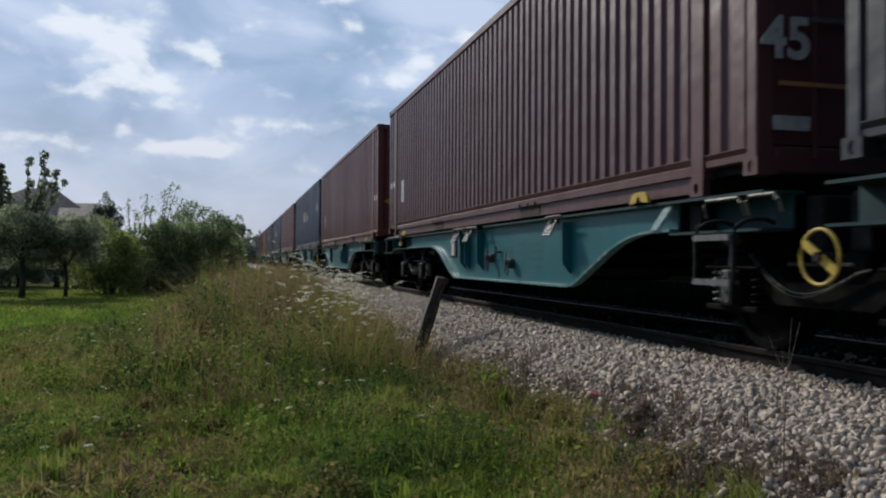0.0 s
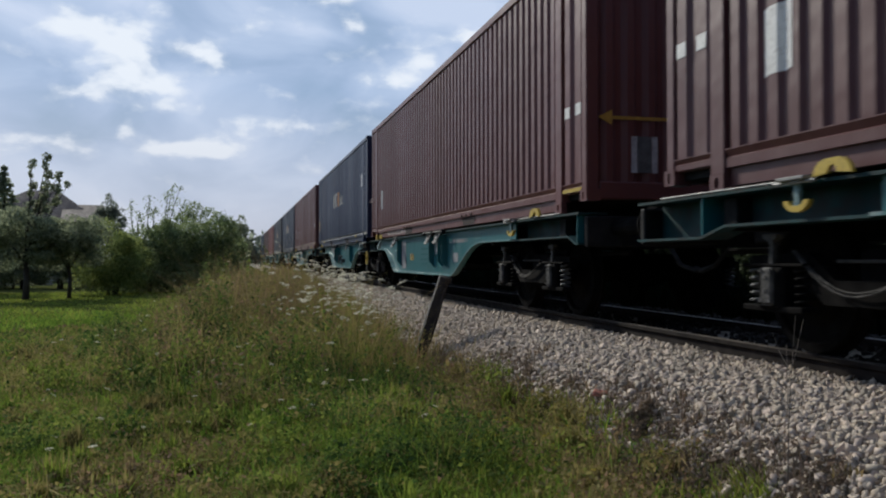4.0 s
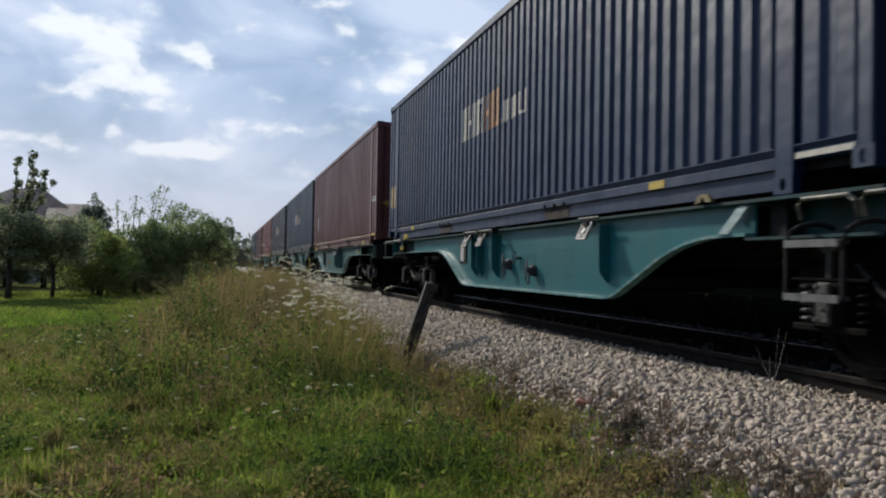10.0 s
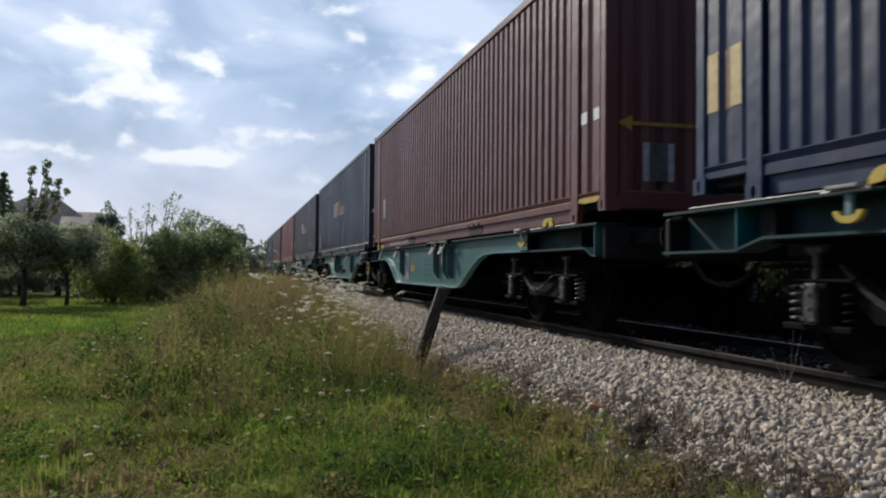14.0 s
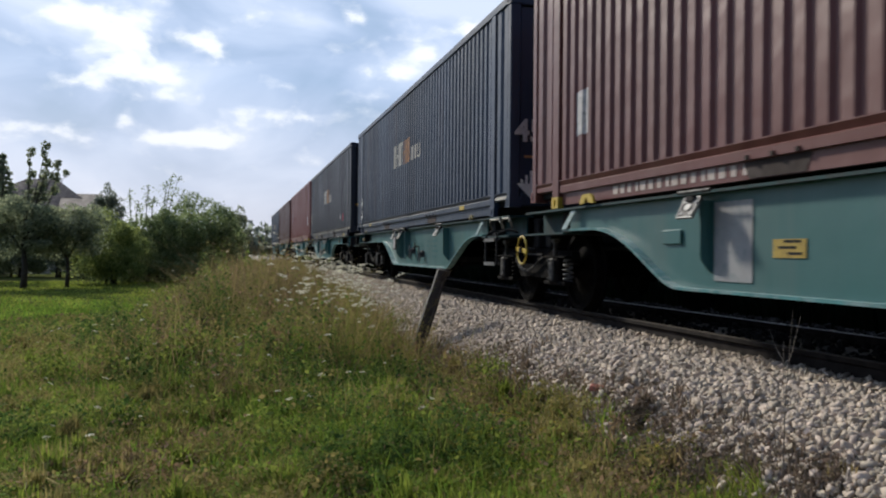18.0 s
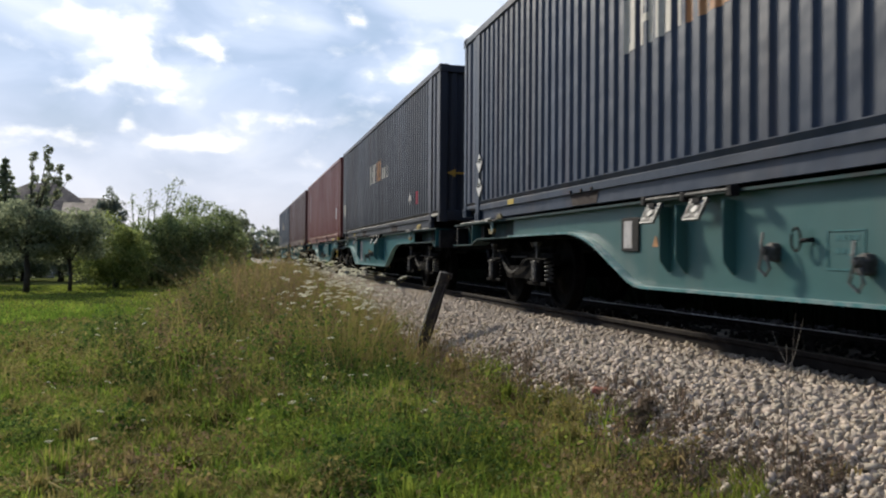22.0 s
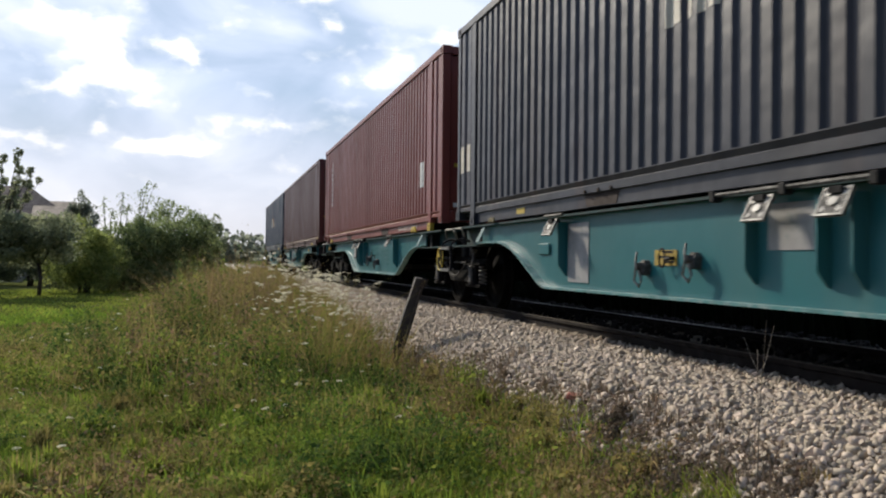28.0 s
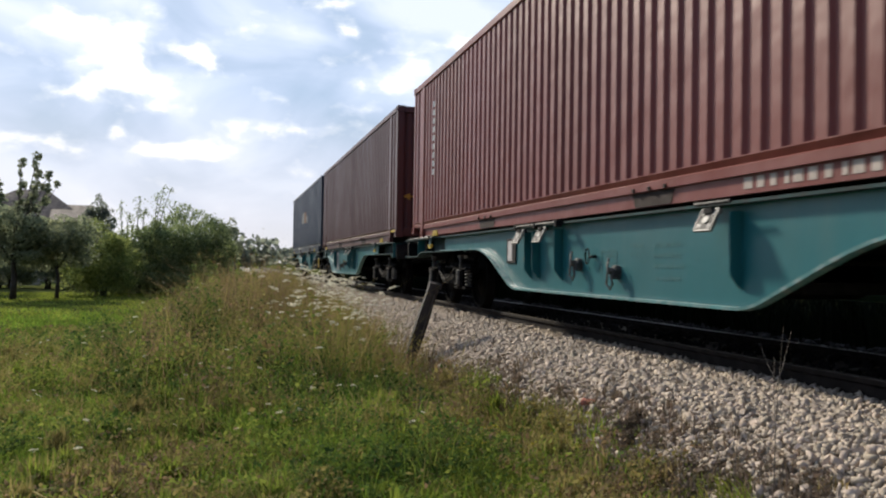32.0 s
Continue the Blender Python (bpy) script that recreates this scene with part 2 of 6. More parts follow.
PALE_PATCH = material("pale_grey_panel", (0.27, 0.265, 0.265), 0.6, vary=0.12, scale=6, dirt=(0.15, 0.18, 0.18))
PAPER = material("weathered_paper", (0.48, 0.455, 0.44), 0.7, vary=0.2, scale=9, dirt=(0.2, 0.2, 0.2))
WORN_TEAL = material("worn_teal_edge", (0.16, 0.25, 0.26), 0.6, vary=0.3, scale=18, dirt=(0.06, 0.13, 0.13), dirt_at=0.5)
CAST_GREY = material("grimy_cast_iron", (0.05, 0.048, 0.045), 0.7, vary=0.4, scale=14, bump=0.3, dirt=(0.13, 0.12, 0.11), dirt_at=0.58, spec=0.3)
NOTICE_YELLOW = material("faded_notice_yellow", (0.35, 0.24, 0.03), 0.6, vary=0.2, scale=14, dirt=(0.14, 0.09, 0.03), dirt_at=0.62)
DULL_YELLOW = material("dulled_yellow_paint", (0.22, 0.17, 0.06), 0.6, vary=0.3, scale=14, dirt=(0.06, 0.05, 0.03), dirt_at=0.5)
RAIL_TEXT = material("faded_rail_lettering", (0.46, 0.38, 0.33), 0.7, vary=0.2, scale=14)
RECESS = material("grimy_shaded_recess", (0.040, 0.027, 0.024), 0.75, vary=0.3, scale=8, spec=0.2)
FAINT_TEXT = material("faded_dark_lettering", (0.021, 0.130, 0.137), 0.6, vary=0.2, scale=12)
RAIL_RUST = material("rusty_rail", (0.016, 0.012, 0.010), 0.85, 0.0, vary=0.3, scale=8, bump=0.2, spec=0.15)
# near head: dark matte colour stands for the train's shadow on it
RAIL_TOP = material("shaded_rail_head", (0.10, 0.085, 0.07), 0.7, 0.0, vary=0.3, scale=10, spec=0.15)
# far head: pale matte grey stands for the sky's reflection along it
RAIL_GLINT = material("glint_rail_head", (0.30, 0.28, 0.26), 0.5, 0.1, vary=0.2, scale=10)
TIE = material("weathered_sleeper", (0.10, 0.085, 0.07), 0.85, vary=0.3, scale=5, bump=0.4, per_object=0.2)
STONE = material("ballast_stone", (0.42, 0.350, 0.275), 0.9, vary=0.2, scale=14, bump=0.35, fine=90, island=0.22, spec=0.3)
LOOSE_STONE = material("loose_ballast_stone", (0.42, 0.350, 0.275), 0.9, vary=0.2, scale=14, bump=0.35, fine=90, per_object=0.3, spec=0.3)
# ballast stone darkened in colour for the shade under the train
SHADE_STONE = material("shade_dark_stone", (0.026, 0.022, 0.019), 0.9, vary=0.3, scale=14, bump=0.35, fine=90, island=0.3, spec=0.2)
BALLAST = material("ballast_bed", (0.27, 0.228, 0.18), 0.9, vary=0.4, scale=16, bump=0.8, fine=45)
BRICK = material("broken_red_brick", (0.42, 0.15, 0.10), 0.9, vary=0.2, scale=12, bump=0.4)
SOIL = material("grassy_soil", (0.085, 0.100, 0.030), 0.95, vary=0.45, scale=0.9, bump=0.6, fine=25, dirt=(0.085, 0.075, 0.04), dirt_at=0.55, spec=0.0)
POST = material("charred_old_timber", (0.030, 0.024, 0.022), 0.8, vary=0.4, scale=7, bump=0.6, dirt=(0.06, 0.045, 0.04))
SPLIT = material("bare_split_timber", (0.085, 0.070, 0.065), 0.8, vary=0.4, scale=12, bump=0.5)
GRASS_LUSH = leaf_material("lush_grass", (0.158, 0.258, 0.038), 0.3, 0.5)
GRASS = leaf_material("meadow_grass", (0.212, 0.268, 0.046), 0.3, 0.5)
GRASS_DRY = leaf_material("dry_grass", (0.31, 0.25, 0.115), 0.4, 0.45)
GRASS_TALL = leaf_material("tall_bank_grass", (0.275, 0.240, 0.086), 0.32, 0.45)
GRASS_BROWN = leaf_material("dead_brown_grass", (0.250, 0.178, 0.102), 0.35, 0.4)
LITTER = leaf_material("dead_litter", (0.225, 0.176, 0.128), 0.4, 0.3)
DARK_LITTER = leaf_material("dark_dead_litter", (0.150, 0.118, 0.085), 0.35, 0.25)
HERB = leaf_material("green_herb", (0.188, 0.240, 0.050), 0.4, 0.5)
HERB_DARK = leaf_material("dark_green_herb", (0.084, 0.140, 0.036), 0.5, 0.45)
UMBEL = leaf_material("white_umbel", (0.80, 0.75, 0.60), 0.2, 0.4)
YELLOW_FLOWER = leaf_material("yellow_flower", (0.55, 0.46, 0.04), 0.2, 0.25)
# near black: the shade behind the train is put into the leaf colour
SHADE_WEED = leaf_material("shade_dark_weed", (0.012, 0.017, 0.009), 0.3, 0.15)
DRY_STALK = material("dry_stalk", (0.15, 0.122, 0.095), 0.85, vary=0.25, scale=20)
BARK = material("bark", (0.055, 0.045, 0.036), 0.9, vary=0.35, scale=9, bump=0.6)
LEAF_DARK = leaf_material("dark_foliage", (0.275, 0.31, 0.19), 0.4, 0.6)
LEAF_MID = leaf_material("mid_foliage", (0.235, 0.295, 0.135), 0.4, 0.6)
LEAF_PALE = leaf_material("pale_foliage", (0.29, 0.345, 0.115), 0.4, 0.6)
# darker copy of the foliage, with the train's shade put into its colour
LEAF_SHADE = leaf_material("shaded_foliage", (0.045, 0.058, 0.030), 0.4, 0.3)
LEAF_FAR = leaf_material("far_foliage", (0.24, 0.27, 0.21), 0.4, 0.6)
ROOF_TILE = material("brown_roof_tile", (0.10, 0.075, 0.065), 0.85, vary=0.25, scale=4, bump=0.4)
RENDERED = material("pale_house_render", (0.45, 0.42, 0.38), 0.9, vary=0.1, scale=2)
GLASS_DARK = material("window_glass", (0.03, 0.035, 0.04), 0.1, vary=0.1)


# ---- mesh helpers ----
def part(name, bm, mat, parent=None, label="", smooth=False):
    """Link a bmesh as one mesh object under a thing or a part."""
    mesh = bpy.data.meshes.new(name)
    bm.normal_update()
    bm.to_mesh(mesh)
    bm.free()
    mesh.materials.append(mat)
    if smooth:
        mesh.shade_smooth()
    ob = new(name, mesh)
    if parent:
        ob.parent = parent
    if label:
        ob["label"] = label
    return ob


def shared(name, ob, parent, m):
    """Another piece on the same mesh as ob."""
    o = new(name, ob.data)
    o.parent = parent
    o.matrix_basis = m
    if "label" in ob:
        o["label"] = ob["label"]
    return o


def thing(name, label, category, group="", m=None):
    e = new(name)
    e.empty_display_size = 0.2
    if m is not None:
        e.matrix_basis = m
    return tagged(e, label, category, group)


def box(bm, x0, x1, y0, y1, z0, z1, bevel=0.0):
    v = [bm.verts.new((x, y, z)) for x in (x0, x1) for y in (y0, y1) for z in (z0, z1)]
    faces = [bm.faces.new([v[i] for i in q]) for q in ((0, 1, 3, 2), (4, 6, 7, 5), (0, 4, 5, 1), (2, 3, 7, 6), (0, 2, 6, 4), (1, 5, 7, 3))]
    if bevel:
        bmesh.ops.bevel(bm, geom=list({e for f in faces for e in f.edges}), offset=bevel, segments=1, affect="EDGES")
    return bm


def boxed(*a, bevel=0.0):
    return box(bmesh.new(), *a, bevel=bevel)


def slab(bm, outline, x0, x1):
    """A plate with a (y, z) outline, from x0 to x1."""
    a = [bm.verts.new((x0, y, z)) for y, z in outline]
    b = [bm.verts.new((x1, y, z)) for y, z in outline]
    bm.faces.new(a)
    bm.faces.new(b[::-1])
    n = len(a)
    for i in range(n):
        bm.faces.new((a[i], b[i], b[(i + 1) % n], a[(i + 1) % n]))
    bmesh.ops.recalc_face_normals(bm, faces=bm.faces[:])
    return bm


def rod(bm, points, radius, sides=8, ends=True):
    """A round bar through the points; radius may be a list."""
    pts = [Vector(p) for p in points]
    radii = radius if isinstance(radius, (list, tuple)) else [radius] * len(pts)
    rings = []
    for i, p in enumerate(pts):
        d = (pts[min(i + 1, len(pts) - 1)] - pts[max(i - 1, 0)]).normalized()
        side = d.orthogonal().normalized() if abs(d.z) > 0.9 else d.cross(Vector((0, 0, 1))).normalized()
        up = side.cross(d)
        rings.append([bm.verts.new(p + radii[i] * (math.cos(a) * side + math.sin(a) * up)) for a in (2 * math.pi * k / sides for k in range(sides))])
    for a, b in zip(rings, rings[1:]):
        for k in range(sides):
            bm.faces.new((a[k], a[(k + 1) % sides], b[(k + 1) % sides], b[k]))
    if ends:
        bm.faces.new(rings[0][::-1])
        bm.faces.new(rings[-1])
    return bm


def lathe_x(bm, profile, sides=24):
    """Turn an (x, r) profile about the x axis."""
    rings = []
    for x, r in profile:
        rings.append([bm.verts.new((x, r * math.cos(a), r * math.sin(a))) for a in (2 * math.pi * k / sides for k in range(sides))])
    for a, b in zip(rings, rings[1:]):
        for k in range(sides):
            bm.faces.new((a[k], b[k], b[(k + 1) % sides], a[(k + 1) % sides]))
    bm.faces.new(rings[0])
    bm.faces.new(rings[-1][::-1])
    bmesh.ops.recalc_face_normals(bm, faces=bm.faces[:])
    return bm


def raw_mesh(name, verts, faces_n, corners, mat, smooth=False):
    """A large mesh straight from arrays: faces_n corners per face."""
    mesh = bpy.data.meshes.new(name)
    nf = len(corners) // faces_n
    mesh.vertices.add(len(verts))
    mesh.vertices.foreach_set("co", np.ascontiguousarray(verts, dtype=np.float32).ravel())
    mesh.loops.add(len(corners))
    mesh.loops.foreach_set("vertex_index", np.ascontiguousarray(corners, dtype=np.int32))
    mesh.polygons.add(nf)
    mesh.polygons.foreach_set("loop_start", np.arange(nf, dtype=np.int32) * faces_n)
    if smooth:
        mesh.polygons.foreach_set("use_smooth", np.ones(nf, dtype=bool))
    mesh.update(calc_edges=True)
    mesh.validate()
    mesh.materials.append(mat)
    return mesh


def smoothstep(a, b, x):
    t = np.clip((np.asarray(x, dtype=float) - a) / (b - a), 0, 1)
    return t * t * (3 - 2 * t)


def wave(x, y, seed=0.0):
    """A cheap uneven field of about -1 to 1."""
    return (np.sin(1.7 * x + 0.9 * y + seed) + np.sin(-1.1 * x + 2.3 * y + 2.1 * seed) + np.sin(3.9 * x - 1.3 * y + 0.7 * seed) + np.sin(0.6 * x + 4.7 * y + 1.3 * seed)) / 4


# ---- ground ----
def ground_height(x, y):
    """Meadow, weedy bank, ballast shoulder and the bed under the track."""
    x, y = np.asarray(x, dtype=float), np.asarray(y, dtype=float)
    meadow = -0.95 + 0.05 * wave(x * 0.5, y * 0.4)
    bank = 0.42 * smoothstep(-1.6, 1.6, x) * (0.35 + 0.65 * smoothstep(3.0, 14.0, y)) + 0.03 * wave(x * 2, y * 2, 3)
    low = meadow + bank
    off = np.abs(x - TRACK_X)
    bed = -0.16 - 0.50 * smoothstep(1.70, 2.80, off)
    near = np.maximum(low, bed)
    edge = smoothstep(2.2, 2.9, off)
    far = -0.55 + 0.75 * smoothstep(3.2, 5.0, off)
    z = np.where(x < TRACK_X, bed * (1 - edge) + near * edge, bed * (1 - edge) + far * edge)
    return z


def make_ground():
    xs = np.concatenate([[-1500, -500, -200, -90, -50], np.arange(-32, -6, 1.0), np.arange(-6, 8, 0.16), np.arange(8, 30, 1.5), [50, 120, 400, 1500]])
    ys = np.concatenate([[-600, -150, -50, -20, -10], np.arange(-6, 2, 0.6), np.arange(2, 26, 0.2), np.arange(26, 60, 1.0), [70, 90, 130, 200, 400, 900, 2500]])
    gx, gy = np.meshgrid(xs, ys, indexing="ij")
    gz = ground_height(gx, gy)
    verts = np.stack([gx.ravel(), gy.ravel(), gz.ravel()], 1)
    n = len(ys)
    i, j = np.meshgrid(np.arange(len(xs) - 1), np.arange(n - 1), indexing="ij")
    a = (i * n + j).ravel()
    quads = np.stack([a, a + n, a + n + 1, a + 1], 1).ravel()
    mesh = raw_mesh("ground", verts, 4, quads, SOIL, True)
    mesh.materials.append(BALLAST)
    mx = (gx[:-1, :-1] + gx[1:, 1:]).ravel() / 2
    my = (gy[:-1, :-1] + gy[1:, 1:]).ravel() / 2
    gravel = np.abs(mx - TRACK_X + 0.1) < 2.30 + 0.10 * wave(mx * 3, my * 3)
    mesh.polygons.foreach_set("material_index", gravel.astype(np.int32))
    tagged(new("ground", mesh), "grassy meadow ground with a railway embankment", "ground", kind="structure")


make_ground()


def make_track():
    """Two flat-bottomed rails on sleepers."""
    for side, off in (("near", -0.7535), ("far", 0.7535)):
        rail = thing("rail", "worn steel railway rail with a polished head", "rail", "rails of the track", pose(TRACK_X + off, 0, -0.012 if side == "near" else -0.05))
        rail["kind"] = "structure"
        web = [(-0.075, -0.172), (0.075, -0.172), (0.07, -0.155), (0.012, -0.135), (0.010, -0.05), (0.036, -0.035), (0.036, -0.004), (-0.036, -0.004), (-0.036, -0.035), (-0.010, -0.05), (-0.012, -0.135), (-0.07, -0.155)]
        bm = bmesh.new()
        a = [bm.verts.new((x, -30, z)) for x, z in web]
        b = [bm.verts.new((x, 400, z)) for x, z in web]
        for k in range(len(a)):
            bm.faces.new((a[k], a[(k + 1) % len(a)], b[(k + 1) % len(a)], b[k]))
        bm.faces.new(a[::-1])
        bm.faces.new(b)
        bmesh.ops.recalc_face_normals(bm, faces=bm.faces[:])
        part("rail_profile", bm, RAIL_RUST, rail)
        part("rail_head", boxed(-0.03 if side == "near" else -0.014, 0.03, -30, 400, -0.006, 0.0), RAIL_TOP if side == "near" else RAIL_GLINT, rail, "polished running surface")


make_track()


# ---- containers ----
LENGTH, HIGH, HALF = 13.716, 2.90, 1.25
POST_AT = 0.762                      # the forty-foot posts stand this far in from the ends


PITCH, GROOVE = 0.2135, 0.028
RIB = ((0.0, 1), (0.11, 1), (0.27, 0), (0.73, 0), (0.89, 1))     # share of the pitch, 1 in the groove


def corrugated(y0, y1, z0, z1, x_out, depth=GROOVE, pitch=PITCH, sign=-1):
    """A trapezoid-ribbed steel sheet along y; its ribs stand out to x_out."""
    n = max(1, round((y1 - y0) / pitch))
    p = (y1 - y0) / n
    line = []
    for k in range(n):
        y = y0 + k * p
        for f, d in RIB:
            line.append((y + f * p, x_out - sign * depth * d))
    line.append((y1, x_out - sign * depth))
    bm = bmesh.new()
    lo = [bm.verts.new((x, y, z0)) for y, x in line]
    hi = [bm.verts.new((x, y, z1)) for y, x in line]
    for a, b, c, d in zip(lo, lo[1:], hi[1:], hi):
        bm.faces.new((a, b, c, d) if sign > 0 else (d, c, b, a))
    return bm


def casting(y0, y1, z0, z1, x, sign, deep=0.16):
    """A corner casting with its oval hole in the outer face."""
    bm = bmesh.new()
    x1 = x - sign * deep
    yc, zc, hw, hh = (y0 + y1) / 2, (z0 + z1) / 2, 0.030, 0.045
    ring = [(yc + hw * math.cos(a), zc + hh * math.sin(a)) for a in (2 * math.pi * (k + 0.5) / 8 for k in range(8))]
    outer = [(y1, zc + 0.01), (y1, z1), (yc, z1), (y0, z1), (y0, zc + 0.01), (y0, z0), (yc, z0), (y1, z0)]
    o = [bm.verts.new((x, *p)) for p in outer]
    r = [bm.verts.new((x, *p)) for p in ring]
    r2 = [bm.verts.new((x - sign * 0.05, *p)) for p in ring]
    ob = [bm.verts.new((x1, *p)) for p in outer]
    for k in range(8):
        j = (k + 1) % 8
        bm.faces.new((o[k], o[j], r[j], r[k]))
        bm.faces.new((r[k], r[j], r2[j], r2[k]))
        bm.faces.new((o[k], ob[k], ob[j], o[j]))
    bm.faces.new(r2)
    bm.faces.new(ob)
    bmesh.ops.recalc_face_normals(bm, faces=bm.faces[:])
    return bm


def lettering(text, size, mat, parent, m, name="marking", label=""):
    c = bpy.data.curves.new(name, "FONT")
    c.body, c.size, c.extrude, c.offset, c.align_x = text, size, 0.002, 0.011, "CENTER"
    tmp = bpy.data.objects.new(name, c)
    scene.collection.objects.link(tmp)
    bpy.context.view_layer.update()
    mesh = bpy.data.meshes.new_from_object(tmp.evaluated_get(bpy.context.evaluated_depsgraph_get()))
    bpy.data.objects.remove(tmp)
    mesh.materials.clear()
    mesh.materials.append(mat)
    ob = new(name, mesh)
    ob.parent, ob.matrix_basis = parent, m
    if label:
        ob["label"] = label
    return ob


def decal(name, mat, parent, y0, y1, z0, z1, x=-HALF - 0.002, label="", pitch_from=None):
    """A thin painted patch on the camera's side of a container."""
    return part(name, boxed(x - 0.002, x + 0.002, y0, y1, z0, z1), mat, parent, label)


def rib_bars(name, mat, parent, y0, y1, z0, z1, skew=0.0, label=""):
    """A marking painted over the ribs, following them."""
    first, last = POST_AT + 0.10, LENGTH - POST_AT - 0.10
    n = round((last - first) / PITCH)
    p = (last - first) / n
    x_out = -HALF + 0.022

    def depth_at(y):
        f = ((y - first) / p) % 1.0
        if f < 0.11 or f >= 0.89:
            return GROOVE
        if f < 0.27:
            return GROOVE * (0.27 - f) / 0.16
        return 0.0 if f < 0.73 else GROOVE * (f - 0.73) / 0.16

    cuts = sorted({y0, y1} | {first + (k + f) * p for k in range(n) for f, _ in RIB if y0 < first + (k + f) * p < y1})
    bm = bmesh.new()
    lo = [bm.verts.new((x_out + depth_at(y) - 0.003, y, z0 + (y - y0) * skew)) for y in cuts]
    hi = [bm.verts.new((x_out + depth_at(y) - 0.003, y, z1 + (y - y0) * skew)) for y in cuts]
    for a, b, c, d in zip(lo, lo[1:], hi[1:], hi):
        bm.faces.new((d, c, b, a))
    return tagged(part(name, bm, mat, parent, label), kind="stuff")


def overhang_marks(c, far_end, z0, z1, mat, label, between=None):
    """A marking painted across the two ribs of an overhang; between colours the groove."""
    y0, p = (LENGTH - POST_AT + 0.08, 0.291) if far_end else (0.10, 0.291)
    for k in (0, 1):
        a, b = y0 + (k + 0.27) * p, y0 + (k + 0.73) * p
        decal("label_strip", mat, c, a, b, z0, z1, -HALF + 0.019, label)
    if between:
        decal("label_groove", between, c, y0 + 0.89 * p, y0 + 1.11 * p, z0, z1, -HALF + 0.022 + GROOVE - 0.003)


CONTAINERS = {}


def make_container(name, label, colour, y_end, doors_near, dirt=RUST, fade=0.16, yellow_foot=""):
    """A forty-five-foot steel box, its origin at the near end on the wagon's deck."""
    paint = material(name + "_paint", colour, 0.43, spec=0.38, dents=0.30, vary=fade, scale=0.7, fine=30, dirt=tuple(0.5 * c + 0.4 * d for c, d in zip(colour, dirt)), dirt_at=0.63, streak=True)
    box_thing = thing("shipping_container", label, "container", "containers of the train")
    L = LENGTH
    for sign in (-1, 1):
        x = sign * HALF
        for y0, y1 in ((0.10, POST_AT - 0.08), (POST_AT + 0.10, L - POST_AT - 0.10), (L - POST_AT + 0.08, L - 0.10)):
            part("side_panel", corrugated(y0, y1, 0.30, HIGH - 0.10, x - sign * 0.022, GROOVE, PITCH if y1 - y0 > 1 else 0.29, sign), paint, box_thing)
        # sill: a flat web, a ledge and a sloping shoulder
        for y0, y1, low in ((POST_AT + 0.10, L - POST_AT - 0.10, 0.035), (0.12, POST_AT - 0.08, 0.20), (L - POST_AT + 0.08, L - 0.12, 0.20)):
            if low < 0.1:
                steps = [(0.12, low), (0.055, low), (0.055, 0.162), (0.020, 0.168), (0.019, 0.238), (0.034, 0.248), (0.010, 0.297), (0.010, 0.305), (0.12, 0.305)]
            else:
                steps = [(0.10, low), (0.035, low), (0.020, 0.212), (0.019, 0.255), (0.030, 0.262), (0.010, 0.298), (0.010, 0.305), (0.10, 0.305)]
            prof = [(x - sign * d, z) for d, z in steps]
            bm = bmesh.new()
            a = [bm.verts.new((px, y0, pz)) for px, pz in prof]
            b = [bm.verts.new((px, y1, pz)) for px, pz in prof]
            for k in range(len(a)):
                bm.faces.new((a[k], a[(k + 1) % len(a)], b[(k + 1) % len(a)], b[k]))
            bm.faces.new(a)
            bm.faces.new(b[::-1])
            bmesh.ops.recalc_face_normals(bm, faces=bm.faces[:])
            part("bottom_rail", bm, paint, box_thing)
        part("top_rail", boxed(min(x, x - sign * 0.07), max(x, x - sign * 0.07), 0.12, L - 0.12, HIGH - 0.11, HIGH - 0.005, bevel=0.008), paint, box_thing)
        for y in (0.0, L - 0.16):
            part("corner_post", boxed(min(x - sign * 0.01, x - sign * 0.15), max(x - sign * 0.01, x - sign * 0.15), y + 0.02, y + 0.14, 0.12, HIGH - 0.12, bevel=0.012), paint, box_thing)
            part("corner_casting", casting(y, y + 0.16, 0.10, 0.225, x, sign), paint, box_thing)
            part("corner_casting", casting(y, y + 0.16, HIGH - 0.125, HIGH, x, sign), paint, box_thing)
        for y in (POST_AT - 0.09, L - POST_AT - 0.09):
            part("intermediate_post", boxed(min(x - sign * 0.006, x - sign * 0.12), max(x - sign * 0.006, x - sign * 0.12), y, y + 0.18, 0.12, HIGH - 0.08, bevel=0.008), paint, box_thing)
            part("corner_casting", casting(y, y + 0.18, 0.0, 0.125, x, sign, 0.07), YELLOW if sign < 0 and yellow_foot == ("near" if y < 2 else "far") else paint, box_thing)
        for y in (4.26, L - 4.86):
            # lashing recess in the lower web: a plate with its shade painted in, three lugs over it
            pocket = part("lashing_recess", slab(bmesh.new(), [(y, 0.04), (y + 0.60, 0.04), (y + 0.66, 0.160), (y - 0.06, 0.160)], min(x - sign * 0.050, x - sign * 0.07), max(x - sign * 0.050, x - sign * 0.07)), RECESS, box_thing, "grimy lashing recess, its shade in the dark colour")
            for dy in (0.02, 0.28, 0.56):
                part("lug", boxed(min(x - sign * 0.004, x - sign * 0.03), max(x - sign * 0.004, x - sign * 0.03), y + dy, y + dy + 0.03, 0.168, 0.20), RECESS, pocket)
    part("roof", boxed(-HALF + 0.03, HALF - 0.03, 0.05, L - 0.05, HIGH - 0.05, HIGH - 0.012), paint, box_thing)
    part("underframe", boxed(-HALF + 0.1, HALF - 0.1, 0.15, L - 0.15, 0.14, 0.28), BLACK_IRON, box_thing)
